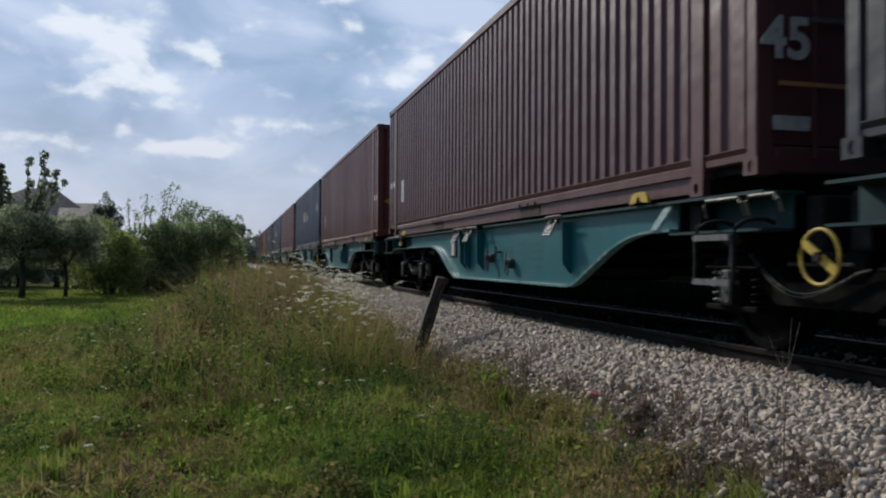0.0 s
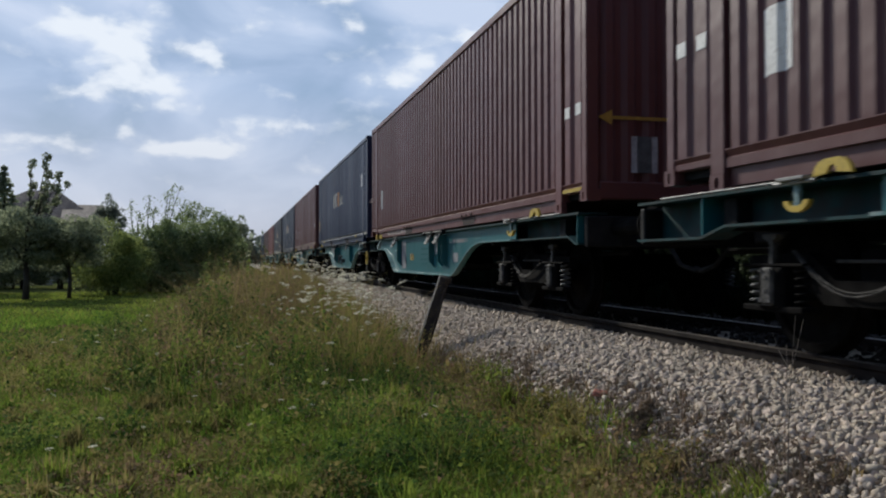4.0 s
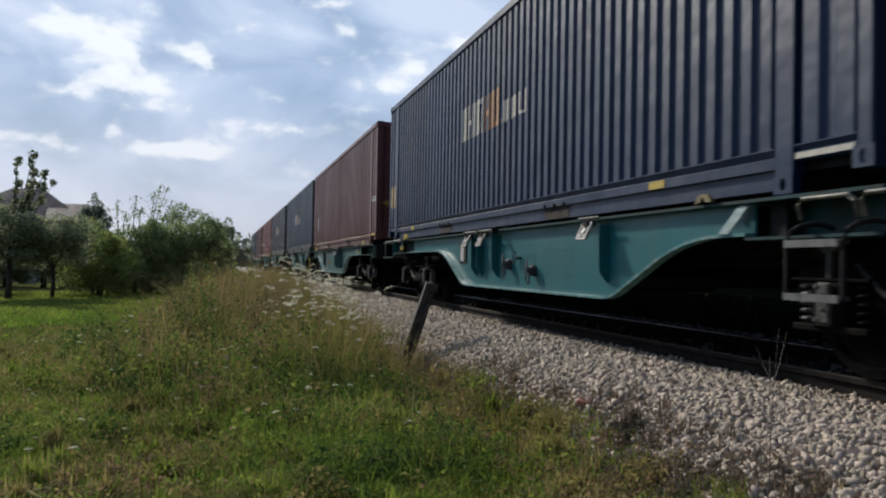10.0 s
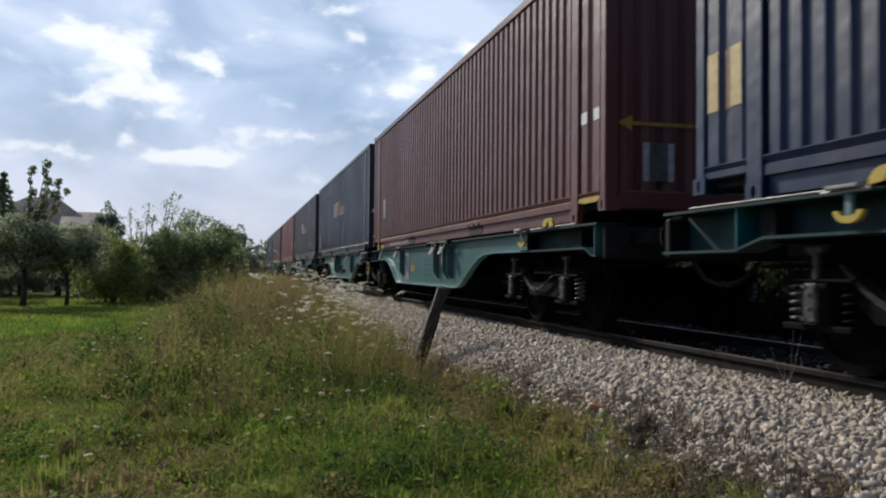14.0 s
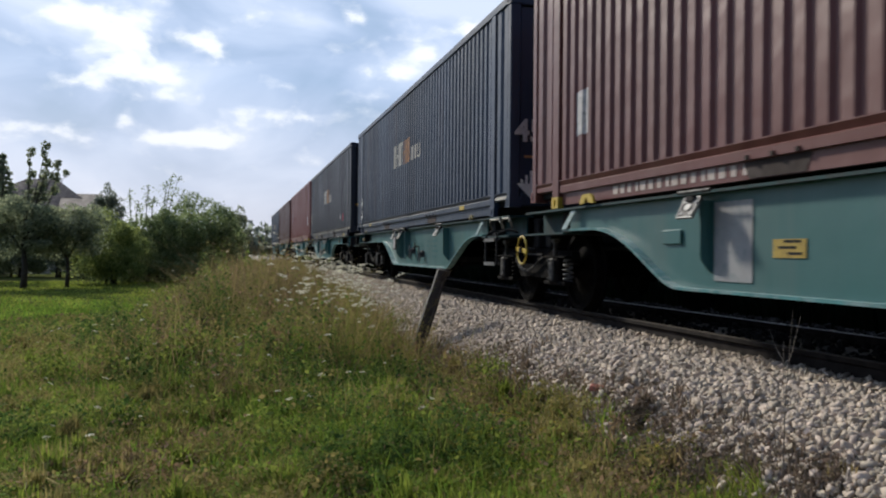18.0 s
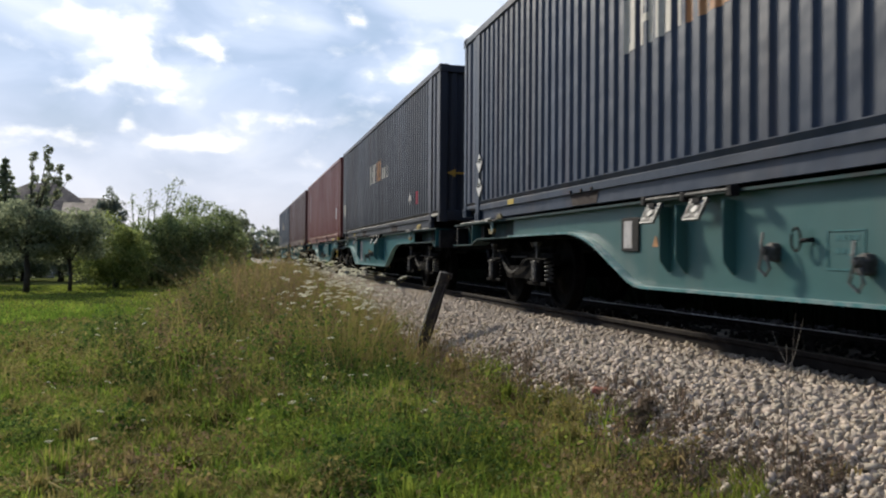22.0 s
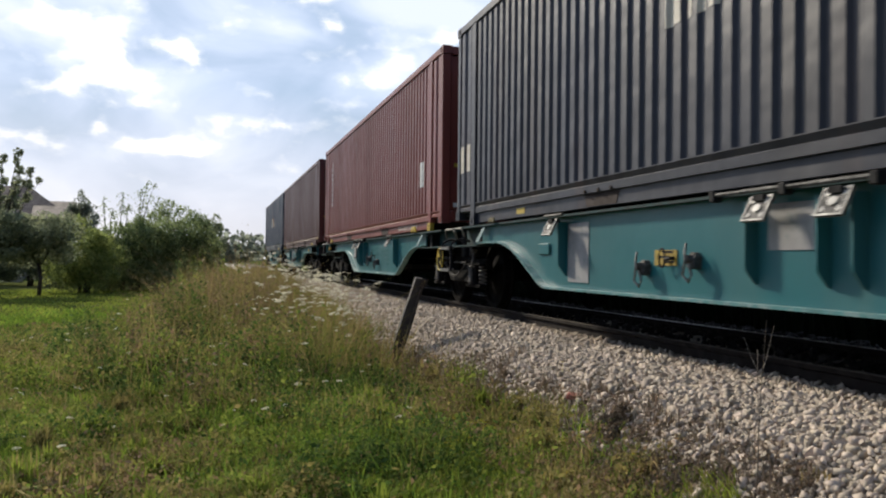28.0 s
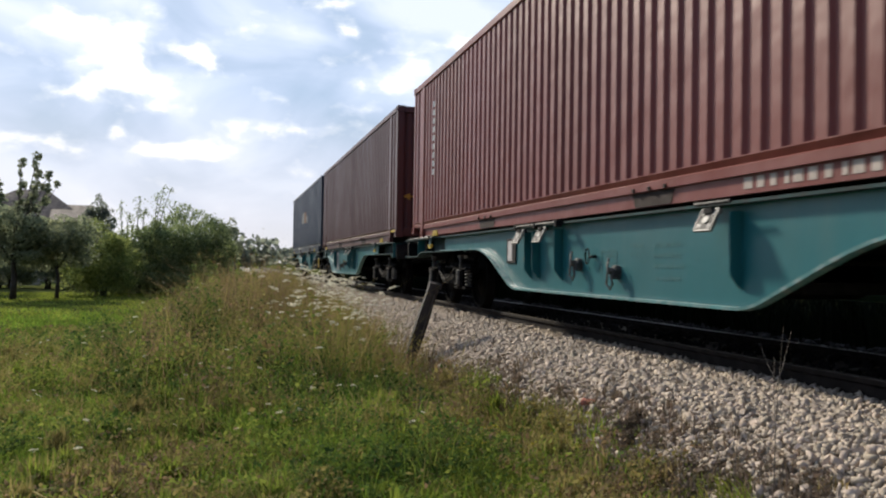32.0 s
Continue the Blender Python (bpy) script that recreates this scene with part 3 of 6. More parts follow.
    ends = [(0.0, -1), (L, 1)]
    for y, s in ends:
        is_door = (s < 0) == doors_near
        yi = y - s * 0.05
        part("end_sill", boxed(-HALF + 0.16, HALF - 0.16, min(y - s * 0.02, y - s * 0.16), max(y - s * 0.02, y - s * 0.16), 0.12, 0.30, bevel=0.01), paint, box_thing)
        part("end_header", boxed(-HALF + 0.16, HALF - 0.16, min(y - s * 0.01, y - s * 0.16), max(y - s * 0.01, y - s * 0.16), HIGH - 0.14, HIGH - 0.01, bevel=0.01), paint, box_thing)
        if is_door:
            for x0, x1 in ((-HALF + 0.15, -0.008), (0.008, HALF - 0.15)):
                leaf = part("door_leaf", boxed(x0, x1, min(yi, yi - s * 0.05), max(yi, yi - s * 0.05), 0.31, HIGH - 0.15, bevel=0.012), paint, box_thing)
                for fx in (0.30, 0.78):
                    xr = x0 + fx * (x1 - x0)
                    part("lock_rod", rod(bmesh.new(), [(xr, yi + s * 0.03, 0.22), (xr, yi + s * 0.03, HIGH - 0.08)], 0.017, 6), paint, leaf)
                    for z in (0.55, 1.1, 1.9, 2.5):
                        part("rod_bracket", boxed(xr - 0.05, xr + 0.05, yi + s * 0.001 - 0.012, yi + s * 0.012 + 0.012, z, z + 0.07), paint, leaf)
                    part("lock_handle", boxed(xr - 0.02, xr + 0.34 if fx < 0.5 else xr + 0.02, yi + s * 0.035 - 0.012, yi + s * 0.035 + 0.012, 1.18, 1.215), STEEL_GREY, leaf)
        else:
            bm = bmesh.new()
            n = 9
            w = 2 * (HALF - 0.16) / n
            line = []
            for k in range(n):
                x = -HALF + 0.16 + k * w
                line += [(x, 0.045), (x + 0.12 * w, 0.045), (x + 0.36 * w, 0.0), (x + 0.64 * w, 0.0), (x + 0.88 * w, 0.045)]
            line.append((HALF - 0.16, 0.045))
            lo = [bm.verts.new((x, yi - s * d, 0.28)) for x, d in line]
            hi = [bm.verts.new((x, yi - s * d, HIGH - 0.12)) for x, d in line]
            for a, b, c, d in zip(lo, lo[1:], hi[1:], hi):
                bm.faces.new((a, b, c, d) if s < 0 else (d, c, b, a))
            part("end_wall", bm, paint, box_thing)
    for y0, y1 in ((0.16, POST_AT - 0.10),) if not (doors_near and colour[0] > 0.06) else ():
        part("edge_strip", boxed(-HALF + 0.014, -HALF + 0.019, y0, y1, 0.214, 0.252), YELLOW if colour[0] > 0.06 else CREAM, box_thing, "painted strip on the overhang")
    CONTAINERS[name] = (box_thing, y_end)
    return box_thing, paint


def end_arrow(box_thing):
    """An amber arrow across the near end wall."""
    bm = bmesh.new()
    y = 0.044
    pts = [(-1.10, 0.97), (-0.94, 1.045), (-0.94, 0.985), (0.75, 0.985), (0.75, 0.95), (-0.94, 0.95), (-0.94, 0.89)]
    a = [bm.verts.new((x, y, z)) for x, z in pts]
    b = [bm.verts.new((x, y + 0.004, z)) for x, z in pts]
    bm.faces.new(a)
    bm.faces.new(b[::-1])
    for k in range(len(a)):
        bm.faces.new((a[k], a[(k + 1) % len(a)], b[(k + 1) % len(a)], b[k]))
    part("arrow_marking", bm, AMBER, box_thing, "worn amber painted arrow")


def logo_shapes(box_thing, y0, tall):
    """A slanting row of cream and orange blocks in place of a company's mark."""
    widths = (0.22, 0.24, 0.10, 0.24, 0.28, 0.28, 0.06, 0.18, 0.20, 0.30)
    y = y0 + sum(widths) + 0.07 * len(widths)
    for k, w in enumerate(widths):
        h = tall * (1.0 if k < 6 else (0.14 if k == 6 else 0.55))
        mat = ORANGE if k in (4, 5) else CREAM
        text = "painted company mark in cream and orange strokes" if k == 0 else ""
        if w < 0.12:
            rib_bars("logo_stroke", mat, box_thing, y - w, y, 1.38, 1.38 + h, label=text)
        else:
            for o in (0.0, w - 0.085):
                rib_bars("logo_stroke", mat, box_thing, y - o - 0.085, y - o, 1.38, 1.38 + h, label=text)
            z = 1.38 + (0.40 * h if k in (1, 4) else (0.86 * h if k == 3 else 0.0))
            rib_bars("logo_stroke", mat, box_thing, y - w + 0.085, y - 0.085, z, z + 0.14 * h)
        y -= w + 0.07


def word_bars(box_thing, y0, y1, z0, z1, mat, count):
    """Unread lettering on the bottom rail as plain bars."""
    w = (y1 - y0) / count
    bm = bmesh.new()
    for k in range(count):
        box(bm, -HALF + 0.051, -HALF + 0.056, y0 + (k + 0.14) * w, y0 + (k + 0.50 + 0.12 * ((k * 5) % 4)) * w, z0, z1)
    tagged(part("rail_lettering", bm, mat, box_thing, "row of pale plain bars along the bottom rail"), kind="stuff")


def dress_containers():
    def label_patch(c, y0, y1, z0, z1, mat=WHITE, label="white paper label"):
        rib_bars("label_patch", mat, c, y0, y1, z0, z1, label=label)

    def panel(c, mat, x0, x1, z0, z1, label, y=0.052):
        part("end_plate", boxed(x0, x1, y - 0.004, y, z0, z1), mat, c, label)

    far = LENGTH
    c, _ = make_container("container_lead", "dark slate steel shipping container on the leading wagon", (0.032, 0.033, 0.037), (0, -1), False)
    c, _ = make_container("container_mauve", "faded brown steel shipping container with a white forty-five on its doors", (0.108, 0.041, 0.040), (0, 1), True)
    lettering("45", 0.40, PAPER, c, pose(-1.02, -0.004, 0.915, 90, 0, 0), "size_number", "white number forty-five")
    panel(c, PAPER, -1.13, -0.83, 0.41, 0.51, "white plate on the door", -0.002)
    panel(c, ORANGE, -1.08, -0.10, 0.72, 0.75, "orange stripe on the door", -0.002)
    label_patch(c, far - 1.60, far - 1.28, 0.74, 1.20)
    overhang_marks(c, True, 1.12, 1.24, WHITE, "white paper label")
    c, _ = make_container("container_brown", "brown corrugated shipping container with pale lettering on its rail", (0.132, 0.043, 0.037), (1, -1), False, yellow_foot="far")
    end_arrow(c)
    panel(c, STEEL_GREY, -0.65, -0.49, 0.40, 0.78, "grey data plate")
    panel(c, PAPER, -0.72, -0.655, 0.40, 0.78, "pale strip beside the data plate")
    panel(c, PAPER, -0.485, -0.42, 0.40, 0.78, "pale strip beside the data plate")
    label_patch(c, far - 1.60, far - 1.26, 0.74, 1.20, PAPER)
    overhang_marks(c, False, 1.02, 1.14, WHITE, "white paper label")
    word_bars(c, far - 4.8, far - 2.1, 0.070, 0.152, RAIL_TEXT, 20)
    c, _ = make_container("container_blue", "blue corrugated shipping container with a cream company mark", (0.008, 0.022, 0.062), (1, 1), True, fade=0.10)
    lettering("45", 0.40, PAPER, c, pose(-0.98, -0.004, 0.97, 90, 0, 0), "size_number", "white number forty-five")
    panel(c, FADED_RED, -1.05, -0.10, 0.725, 0.775, "faded red stripe on the door", -0.002)
    code_bars(c)
    logo_shapes(c, 5.4, 0.50)
    label_patch(c, 1.1, 1.25, 1.6, 1.95)
    decal("rail_label", YELLOW, c, 11.33, 11.57, 0.172, 0.240, -HALF + 0.017)
    decal("rail_label", YELLOW, c, 2.25, 2.50, 0.172, 0.236, -HALF + 0.017)
    overhang_marks(c, True, 0.71, 1.15, AMBER_LABEL, "amber label strip", ORANGE_BROWN)
    c, _ = make_container("container_brown_plain", "brown corrugated shipping container with an amber arrow on its end", (0.138, 0.047, 0.039), (2, -1), False, yellow_foot="far")
    end_arrow(c)
    panel(c, STEEL_GREY, -0.75, -0.55, 0.40, 0.78, "grey data plate")
    panel(c, PAPER, -0.82, -0.755, 0.40, 0.78, "pale strip beside the data plate")
    panel(c, PAPER, -0.545, -0.48, 0.40, 0.78, "pale strip beside the data plate")
    overhang_marks(c, False, 1.02, 1.14, WHITE, "white paper label")
    label_patch(c, far - 1.60, far - 1.26, 0.74, 1.20, PAPER)
    word_bars(c, far - 4.8, far - 2.1, 0.070, 0.152, RAIL_TEXT, 20)
    decal("rail_label", YELLOW, c, 0.22, 0.58, 0.20, 0.24, -HALF + 0.017)
    c, _ = make_container("container_slate", "slate blue corrugated shipping container with a hazard diamond", (0.022, 0.036, 0.064), (2, 1), True, fade=0.2)
    lettering("45", 0.40, PAPER, c, pose(-0.98, -0.004, 0.97, 90, 0, 0), "size_number", "white number forty-five")
    panel(c, ORANGE, -1.05, -0.10, 0.75, 0.78, "dull orange stripe on the door", -0.002)
    logo_shapes(c, 5.4, 0.50)
    decal("rail_label", YELLOW, c, 2.25, 2.50, 0.172, 0.236, -HALF + 0.017)
    decal("rail_label", YELLOW, c, 11.31, 11.55, 0.172, 0.240, -HALF + 0.017)
    hazard_pair(c, far - 0.90, -HALF + 0.002)
    hazard_on_door(c)
    code_bars(c)
    c, _ = make_container("container_charcoal", "charcoal corrugated shipping container with white and red stickers", (0.029, 0.031, 0.042), (3, -1), False, fade=0.2)
    end_arrow(c)
    panel(c, STEEL_GREY, -0.56, -0.36, 0.38, 0.74, "grey data plate")
    panel(c, PAPER, -0.63, -0.57, 0.38, 0.74, "pale strip beside the data plate")
    panel(c, PAPER, -0.35, -0.29, 0.38, 0.74, "pale strip beside the data plate")
    sign = part("hazard_diamond", diamond(bmesh.new(), -0.08, 0.046, 1.36, 0.17, "y"), PAPER, c, "worn white diamond hazard sign")
    bm = slab(bmesh.new(), [(-0.09, 1.33), (0.0, 1.24), (0.09, 1.33)], -0.001, 0.001)
    mark = part("sign_mark", bm, BLACK_IRON, sign)
    mark.matrix_basis = pose(-0.08, 0.044, 0, 0, 0, 90)
    logo_shapes(c, 5.2, 0.50)
    sticker = part("hazard_diamond", diamond(bmesh.new(), -HALF + 0.014, 2.64, 0.66, 0.135, "x"), PAPER, c, "narrow white hazard diamond")
    part("sign_mark", slab(bmesh.new(), [(2.575, 0.625), (2.705, 0.625), (2.64, 0.56)], -HALF + 0.009, -HALF + 0.012), BLACK_IRON, sticker)
    label_patch(c, 1.90, 2.06, 0.52, 0.78, CRIMSON, "faded crimson sticker")
    overhang_marks(c, True, 0.77, 1.15, CREAM, "cream label strip", ORANGE_BROWN)
    decal("rail_label", YELLOW, c, 11.10, 11.36, 0.07, 0.14, -HALF + 0.053)
    decal("rail_label", YELLOW, c, POST_AT + 1.0, POST_AT + 1.30, 0.02, 0.11, -HALF + 0.053)
    c, _ = make_container("container_red", "red-brown corrugated shipping container with a white label", (0.195, 0.046, 0.036), (3, 1), True, yellow_foot="near")
    panel(c, YELLOW, -1.05, -0.10, 0.98, 1.04, "yellow stripe on the door", -0.002)
    panel(c, WHITE, -1.06, -0.92, 0.35, 0.42, "small white plate", -0.002)
    label_patch(c, 1.20, 1.54, 0.77, 1.2)
    word_bars(c, 1.75, 3.3, 0.070, 0.152, RAIL_TEXT, 12)
    for k in range(9):
        label_patch(c, far - 1.60, far - 1.45, 1.1 + 0.15 * k, 1.2 + 0.15 * k, WHITE, "column of small white marks")
    c, _ = make_container("container_dark_brown", "dark brown corrugated shipping container", (0.100, 0.040, 0.036), (4, -1), False)
    end_arrow(c)
    c, _ = make_container("container_last", "blue corrugated shipping container closing the train", (0.020, 0.036, 0.064), (4, 1), True)
    logo_shapes(c, 5.4, 0.50)


def diamond(bm, x, y, z, r, axis):
    pts = [(0, r), (r, 0), (0, -r), (-r, 0)]
    if axis == "x":
        a = [bm.verts.new((x, y + p, z + q)) for p, q in pts]
        b = [bm.verts.new((x + 0.003, y + p, z + q)) for p, q in pts]
    else:
        a = [bm.verts.new((x + p, y, z + q)) for p, q in pts]
        b = [bm.verts.new((x + p, y + 0.003, z + q)) for p, q in pts]
    bm.faces.new(a)
    bm.faces.new(b[::-1])
    for k in range(4):
        bm.faces.new((a[k], a[(k + 1) % 4], b[(k + 1) % 4], b[k]))
    bmesh.ops.recalc_face_normals(bm, faces=bm.faces[:])
    return bm


def hazard_pair(c, y, x):
    for z in (0.86, 0.50):
        d = part("hazard_diamond", diamond(bmesh.new(), x - 0.006, y, z, 0.14, "x"), WHITE, c, "white diamond hazard sign")
        bm = bmesh.new()
        for k in range(4):
            box(bm, x - 0.010, x - 0.007, y - 0.09 + 0.05 * k, y - 0.07 + 0.05 * k, z + 0.0, z + 0.07)
        tagged(part("sign_bars", bm, BLACK_IRON, d), kind="stuff")


def code_bars(c):
    """The unread code over the size number on a door, as plain bars."""
    bm = bmesh.new()
    for k in range(4):
        box(bm, -0.90 + 0.19 * k, -0.78 + 0.19 * k, -0.006, -0.002, 1.64, 1.82)
    tagged(part("code_bars", bm, PAPER, c, "row of pale plain bars on the door"), kind="stuff")


def hazard_on_door(c):
    bm = bmesh.new()
    slab(bm, [(-0.20, 0.0), (0.0, -0.20), (0.20, 0.0)], -0.002, 0.002)
    sign = part("hazard_diamond", bm, WHITE, c, "white barred diamond hazard sign")
    sign.matrix_basis = pose(-0.95, -0.004, 0.41, 0, 0, 90)
    bars = bmesh.new()
    for k in range(5):
        y = -0.13 + 0.065 * k
        box(bars, -0.002, 0.002, y - 0.016, y + 0.016, 0.0, 0.17 - 0.9 * abs(y))
    tagged(part("sign_bars", bars, WHITE, sign), kind="stuff")


# ---- wagons ----
DECK, ARCH, BELLY = 1.12, 0.905, 0.385


def sill_outline(sign):
    """The fish-bellied side plate of one half, by distance from the joint."""
    def rounded(before, corner, after, r, n=6):
        """The corner of a bent edge, rounded over r metres on either side."""
        a, c, b = Vector(before), Vector(corner), Vector(after)
        p, q = c + (a - c).normalized() * r, c + (b - c).normalized() * r
        return [tuple(p * (1 - f) ** 2 + c * 2 * f * (1 - f) + q * f * f) for f in (k / n for k in range(n + 1))]

    top0, low0, low1, top1 = (2.27, 3.52, 8.30, 9.47) if sign > 0 else (2.63, 3.72, 8.84, 10.05)
    line = [(1.50, ARCH), (top0, ARCH), (low0, BELLY), (low1, BELLY), (top1, ARCH), (11.8, ARCH)]
    pts = [(1.50, DECK), line[0]]
    for k, r in ((1, 0.50), (2, 0.16), (3, 0.18), (4, 0.50)):
        pts += rounded(line[k - 1], line[k], line[k + 1], r)
    pts += [line[5], (11.8, DECK)]
    return [(sign * y, z) for y, z in pts]


def end_of(half):
    return 14.52 if half > 0 else 13.98


def flange_strip(line, x0, x1, thick=0.022):
    """A plate bent along a (y, z) line, from x0 to x1."""
    bm = bmesh.new()
    rows = []
    for k, (y, z) in enumerate(line):
        a, b = Vector(line[max(k - 1, 0)]), Vector(line[min(k + 1, len(line) - 1)])
        d = (b - a).normalized()
        n = Vector((-d.y, d.x)) * thick * 0.5
        rows.append([bm.verts.new((px, y + q * n.x, z + q * n.y)) for px, q in ((x0, -1), (x1, -1), (x1, 1), (x0, 1))])
    for a, b in zip(rows, rows[1:]):
        for k in range(4):
            bm.faces.new((a[k], a[(k + 1) % 4], b[(k + 1) % 4], b[k]))
    bm.faces.new(rows[0])
    bm.faces.new(rows[-1][::-1])
    bmesh.ops.recalc_face_normals(bm, faces=bm.faces[:])
    return bm


def coil(bm, x, y, z0, z1, r, turns=5, wire=0.014):
    n = turns * 9
    rod(bm, [(x + r * math.cos(a), y + r * math.sin(a), z0 + (z1 - z0) * k / n) for k, a in ((k, 2 * math.pi * k / 9) for k in range(n + 1))], wire, 5)
    return bm


def wheelset_mesh():
    bm = bmesh.new()
    for s in (-1, 1):
        prof = [(s * 0.66, 0.10), (s * 0.68, 0.16), (s * 0.715, 0.30), (s * 0.685, 0.40), (s * 0.683, 0.485), (s * 0.712, 0.487), (s * 0.722, 0.463), (s * 0.815, 0.456), (s * 0.818, 0.40), (s * 0.775, 0.385), (s * 0.76, 0.28), (s * 0.80, 0.15), (s * 0.83, 0.10)]
        lathe_x(bm, prof, 28)
    lathe_x(bm, [(-1.02, 0.06), (-0.8, 0.08), (0.8, 0.08), (1.02, 0.06)], 12)
    return bm


def make_bogie(parent, y):
    """A two-axle bogie with coil-sprung axle boxes."""
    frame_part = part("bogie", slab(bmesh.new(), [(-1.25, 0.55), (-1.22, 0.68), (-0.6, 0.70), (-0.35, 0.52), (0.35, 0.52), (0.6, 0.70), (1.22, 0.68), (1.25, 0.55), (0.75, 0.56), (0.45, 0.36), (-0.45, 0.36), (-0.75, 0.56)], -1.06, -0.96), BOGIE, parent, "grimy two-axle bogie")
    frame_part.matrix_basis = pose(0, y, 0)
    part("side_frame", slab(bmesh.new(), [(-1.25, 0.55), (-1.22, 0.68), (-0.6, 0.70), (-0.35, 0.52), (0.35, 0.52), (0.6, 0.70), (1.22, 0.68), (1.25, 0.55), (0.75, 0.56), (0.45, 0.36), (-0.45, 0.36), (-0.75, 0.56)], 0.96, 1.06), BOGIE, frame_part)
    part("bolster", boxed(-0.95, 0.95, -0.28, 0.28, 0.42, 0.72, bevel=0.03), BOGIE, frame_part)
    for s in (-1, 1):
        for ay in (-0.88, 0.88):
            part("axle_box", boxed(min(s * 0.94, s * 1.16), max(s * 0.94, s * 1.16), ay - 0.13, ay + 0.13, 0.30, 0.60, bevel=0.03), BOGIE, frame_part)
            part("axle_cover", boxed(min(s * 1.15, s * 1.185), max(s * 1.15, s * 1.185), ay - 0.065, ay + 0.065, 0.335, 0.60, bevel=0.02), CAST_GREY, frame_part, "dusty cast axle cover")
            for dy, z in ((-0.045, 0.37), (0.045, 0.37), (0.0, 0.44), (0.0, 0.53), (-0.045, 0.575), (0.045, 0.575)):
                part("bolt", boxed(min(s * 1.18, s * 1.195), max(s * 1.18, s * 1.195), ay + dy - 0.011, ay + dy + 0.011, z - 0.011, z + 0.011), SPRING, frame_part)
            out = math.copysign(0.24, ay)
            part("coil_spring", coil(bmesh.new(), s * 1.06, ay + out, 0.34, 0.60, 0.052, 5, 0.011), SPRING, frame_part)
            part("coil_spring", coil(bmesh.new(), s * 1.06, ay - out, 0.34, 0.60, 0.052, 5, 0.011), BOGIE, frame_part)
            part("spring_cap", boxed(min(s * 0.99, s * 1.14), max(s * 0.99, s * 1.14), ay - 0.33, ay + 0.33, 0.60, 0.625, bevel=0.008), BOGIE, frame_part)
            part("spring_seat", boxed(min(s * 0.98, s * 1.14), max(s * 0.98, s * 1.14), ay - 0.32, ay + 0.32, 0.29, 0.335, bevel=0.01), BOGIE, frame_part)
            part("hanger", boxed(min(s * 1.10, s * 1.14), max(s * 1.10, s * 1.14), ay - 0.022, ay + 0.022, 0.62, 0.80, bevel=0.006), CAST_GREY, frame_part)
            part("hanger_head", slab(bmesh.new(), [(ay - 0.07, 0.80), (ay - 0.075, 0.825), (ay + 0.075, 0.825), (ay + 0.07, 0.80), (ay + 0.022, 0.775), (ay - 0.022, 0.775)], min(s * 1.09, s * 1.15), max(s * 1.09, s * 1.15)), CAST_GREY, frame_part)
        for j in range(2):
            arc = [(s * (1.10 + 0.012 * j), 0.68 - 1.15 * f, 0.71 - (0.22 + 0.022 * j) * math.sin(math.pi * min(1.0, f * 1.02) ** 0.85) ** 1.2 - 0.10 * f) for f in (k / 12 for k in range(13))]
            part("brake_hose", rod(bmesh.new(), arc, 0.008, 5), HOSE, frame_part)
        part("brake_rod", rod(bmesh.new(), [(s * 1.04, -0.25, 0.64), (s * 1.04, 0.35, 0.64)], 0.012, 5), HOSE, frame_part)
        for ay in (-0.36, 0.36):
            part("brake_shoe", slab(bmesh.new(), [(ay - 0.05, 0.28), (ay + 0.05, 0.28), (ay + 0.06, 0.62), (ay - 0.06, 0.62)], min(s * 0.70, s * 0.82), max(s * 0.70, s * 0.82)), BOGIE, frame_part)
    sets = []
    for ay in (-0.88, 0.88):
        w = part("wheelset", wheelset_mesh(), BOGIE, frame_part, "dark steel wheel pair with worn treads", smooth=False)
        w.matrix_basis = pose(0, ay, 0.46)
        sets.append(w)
    return frame_part


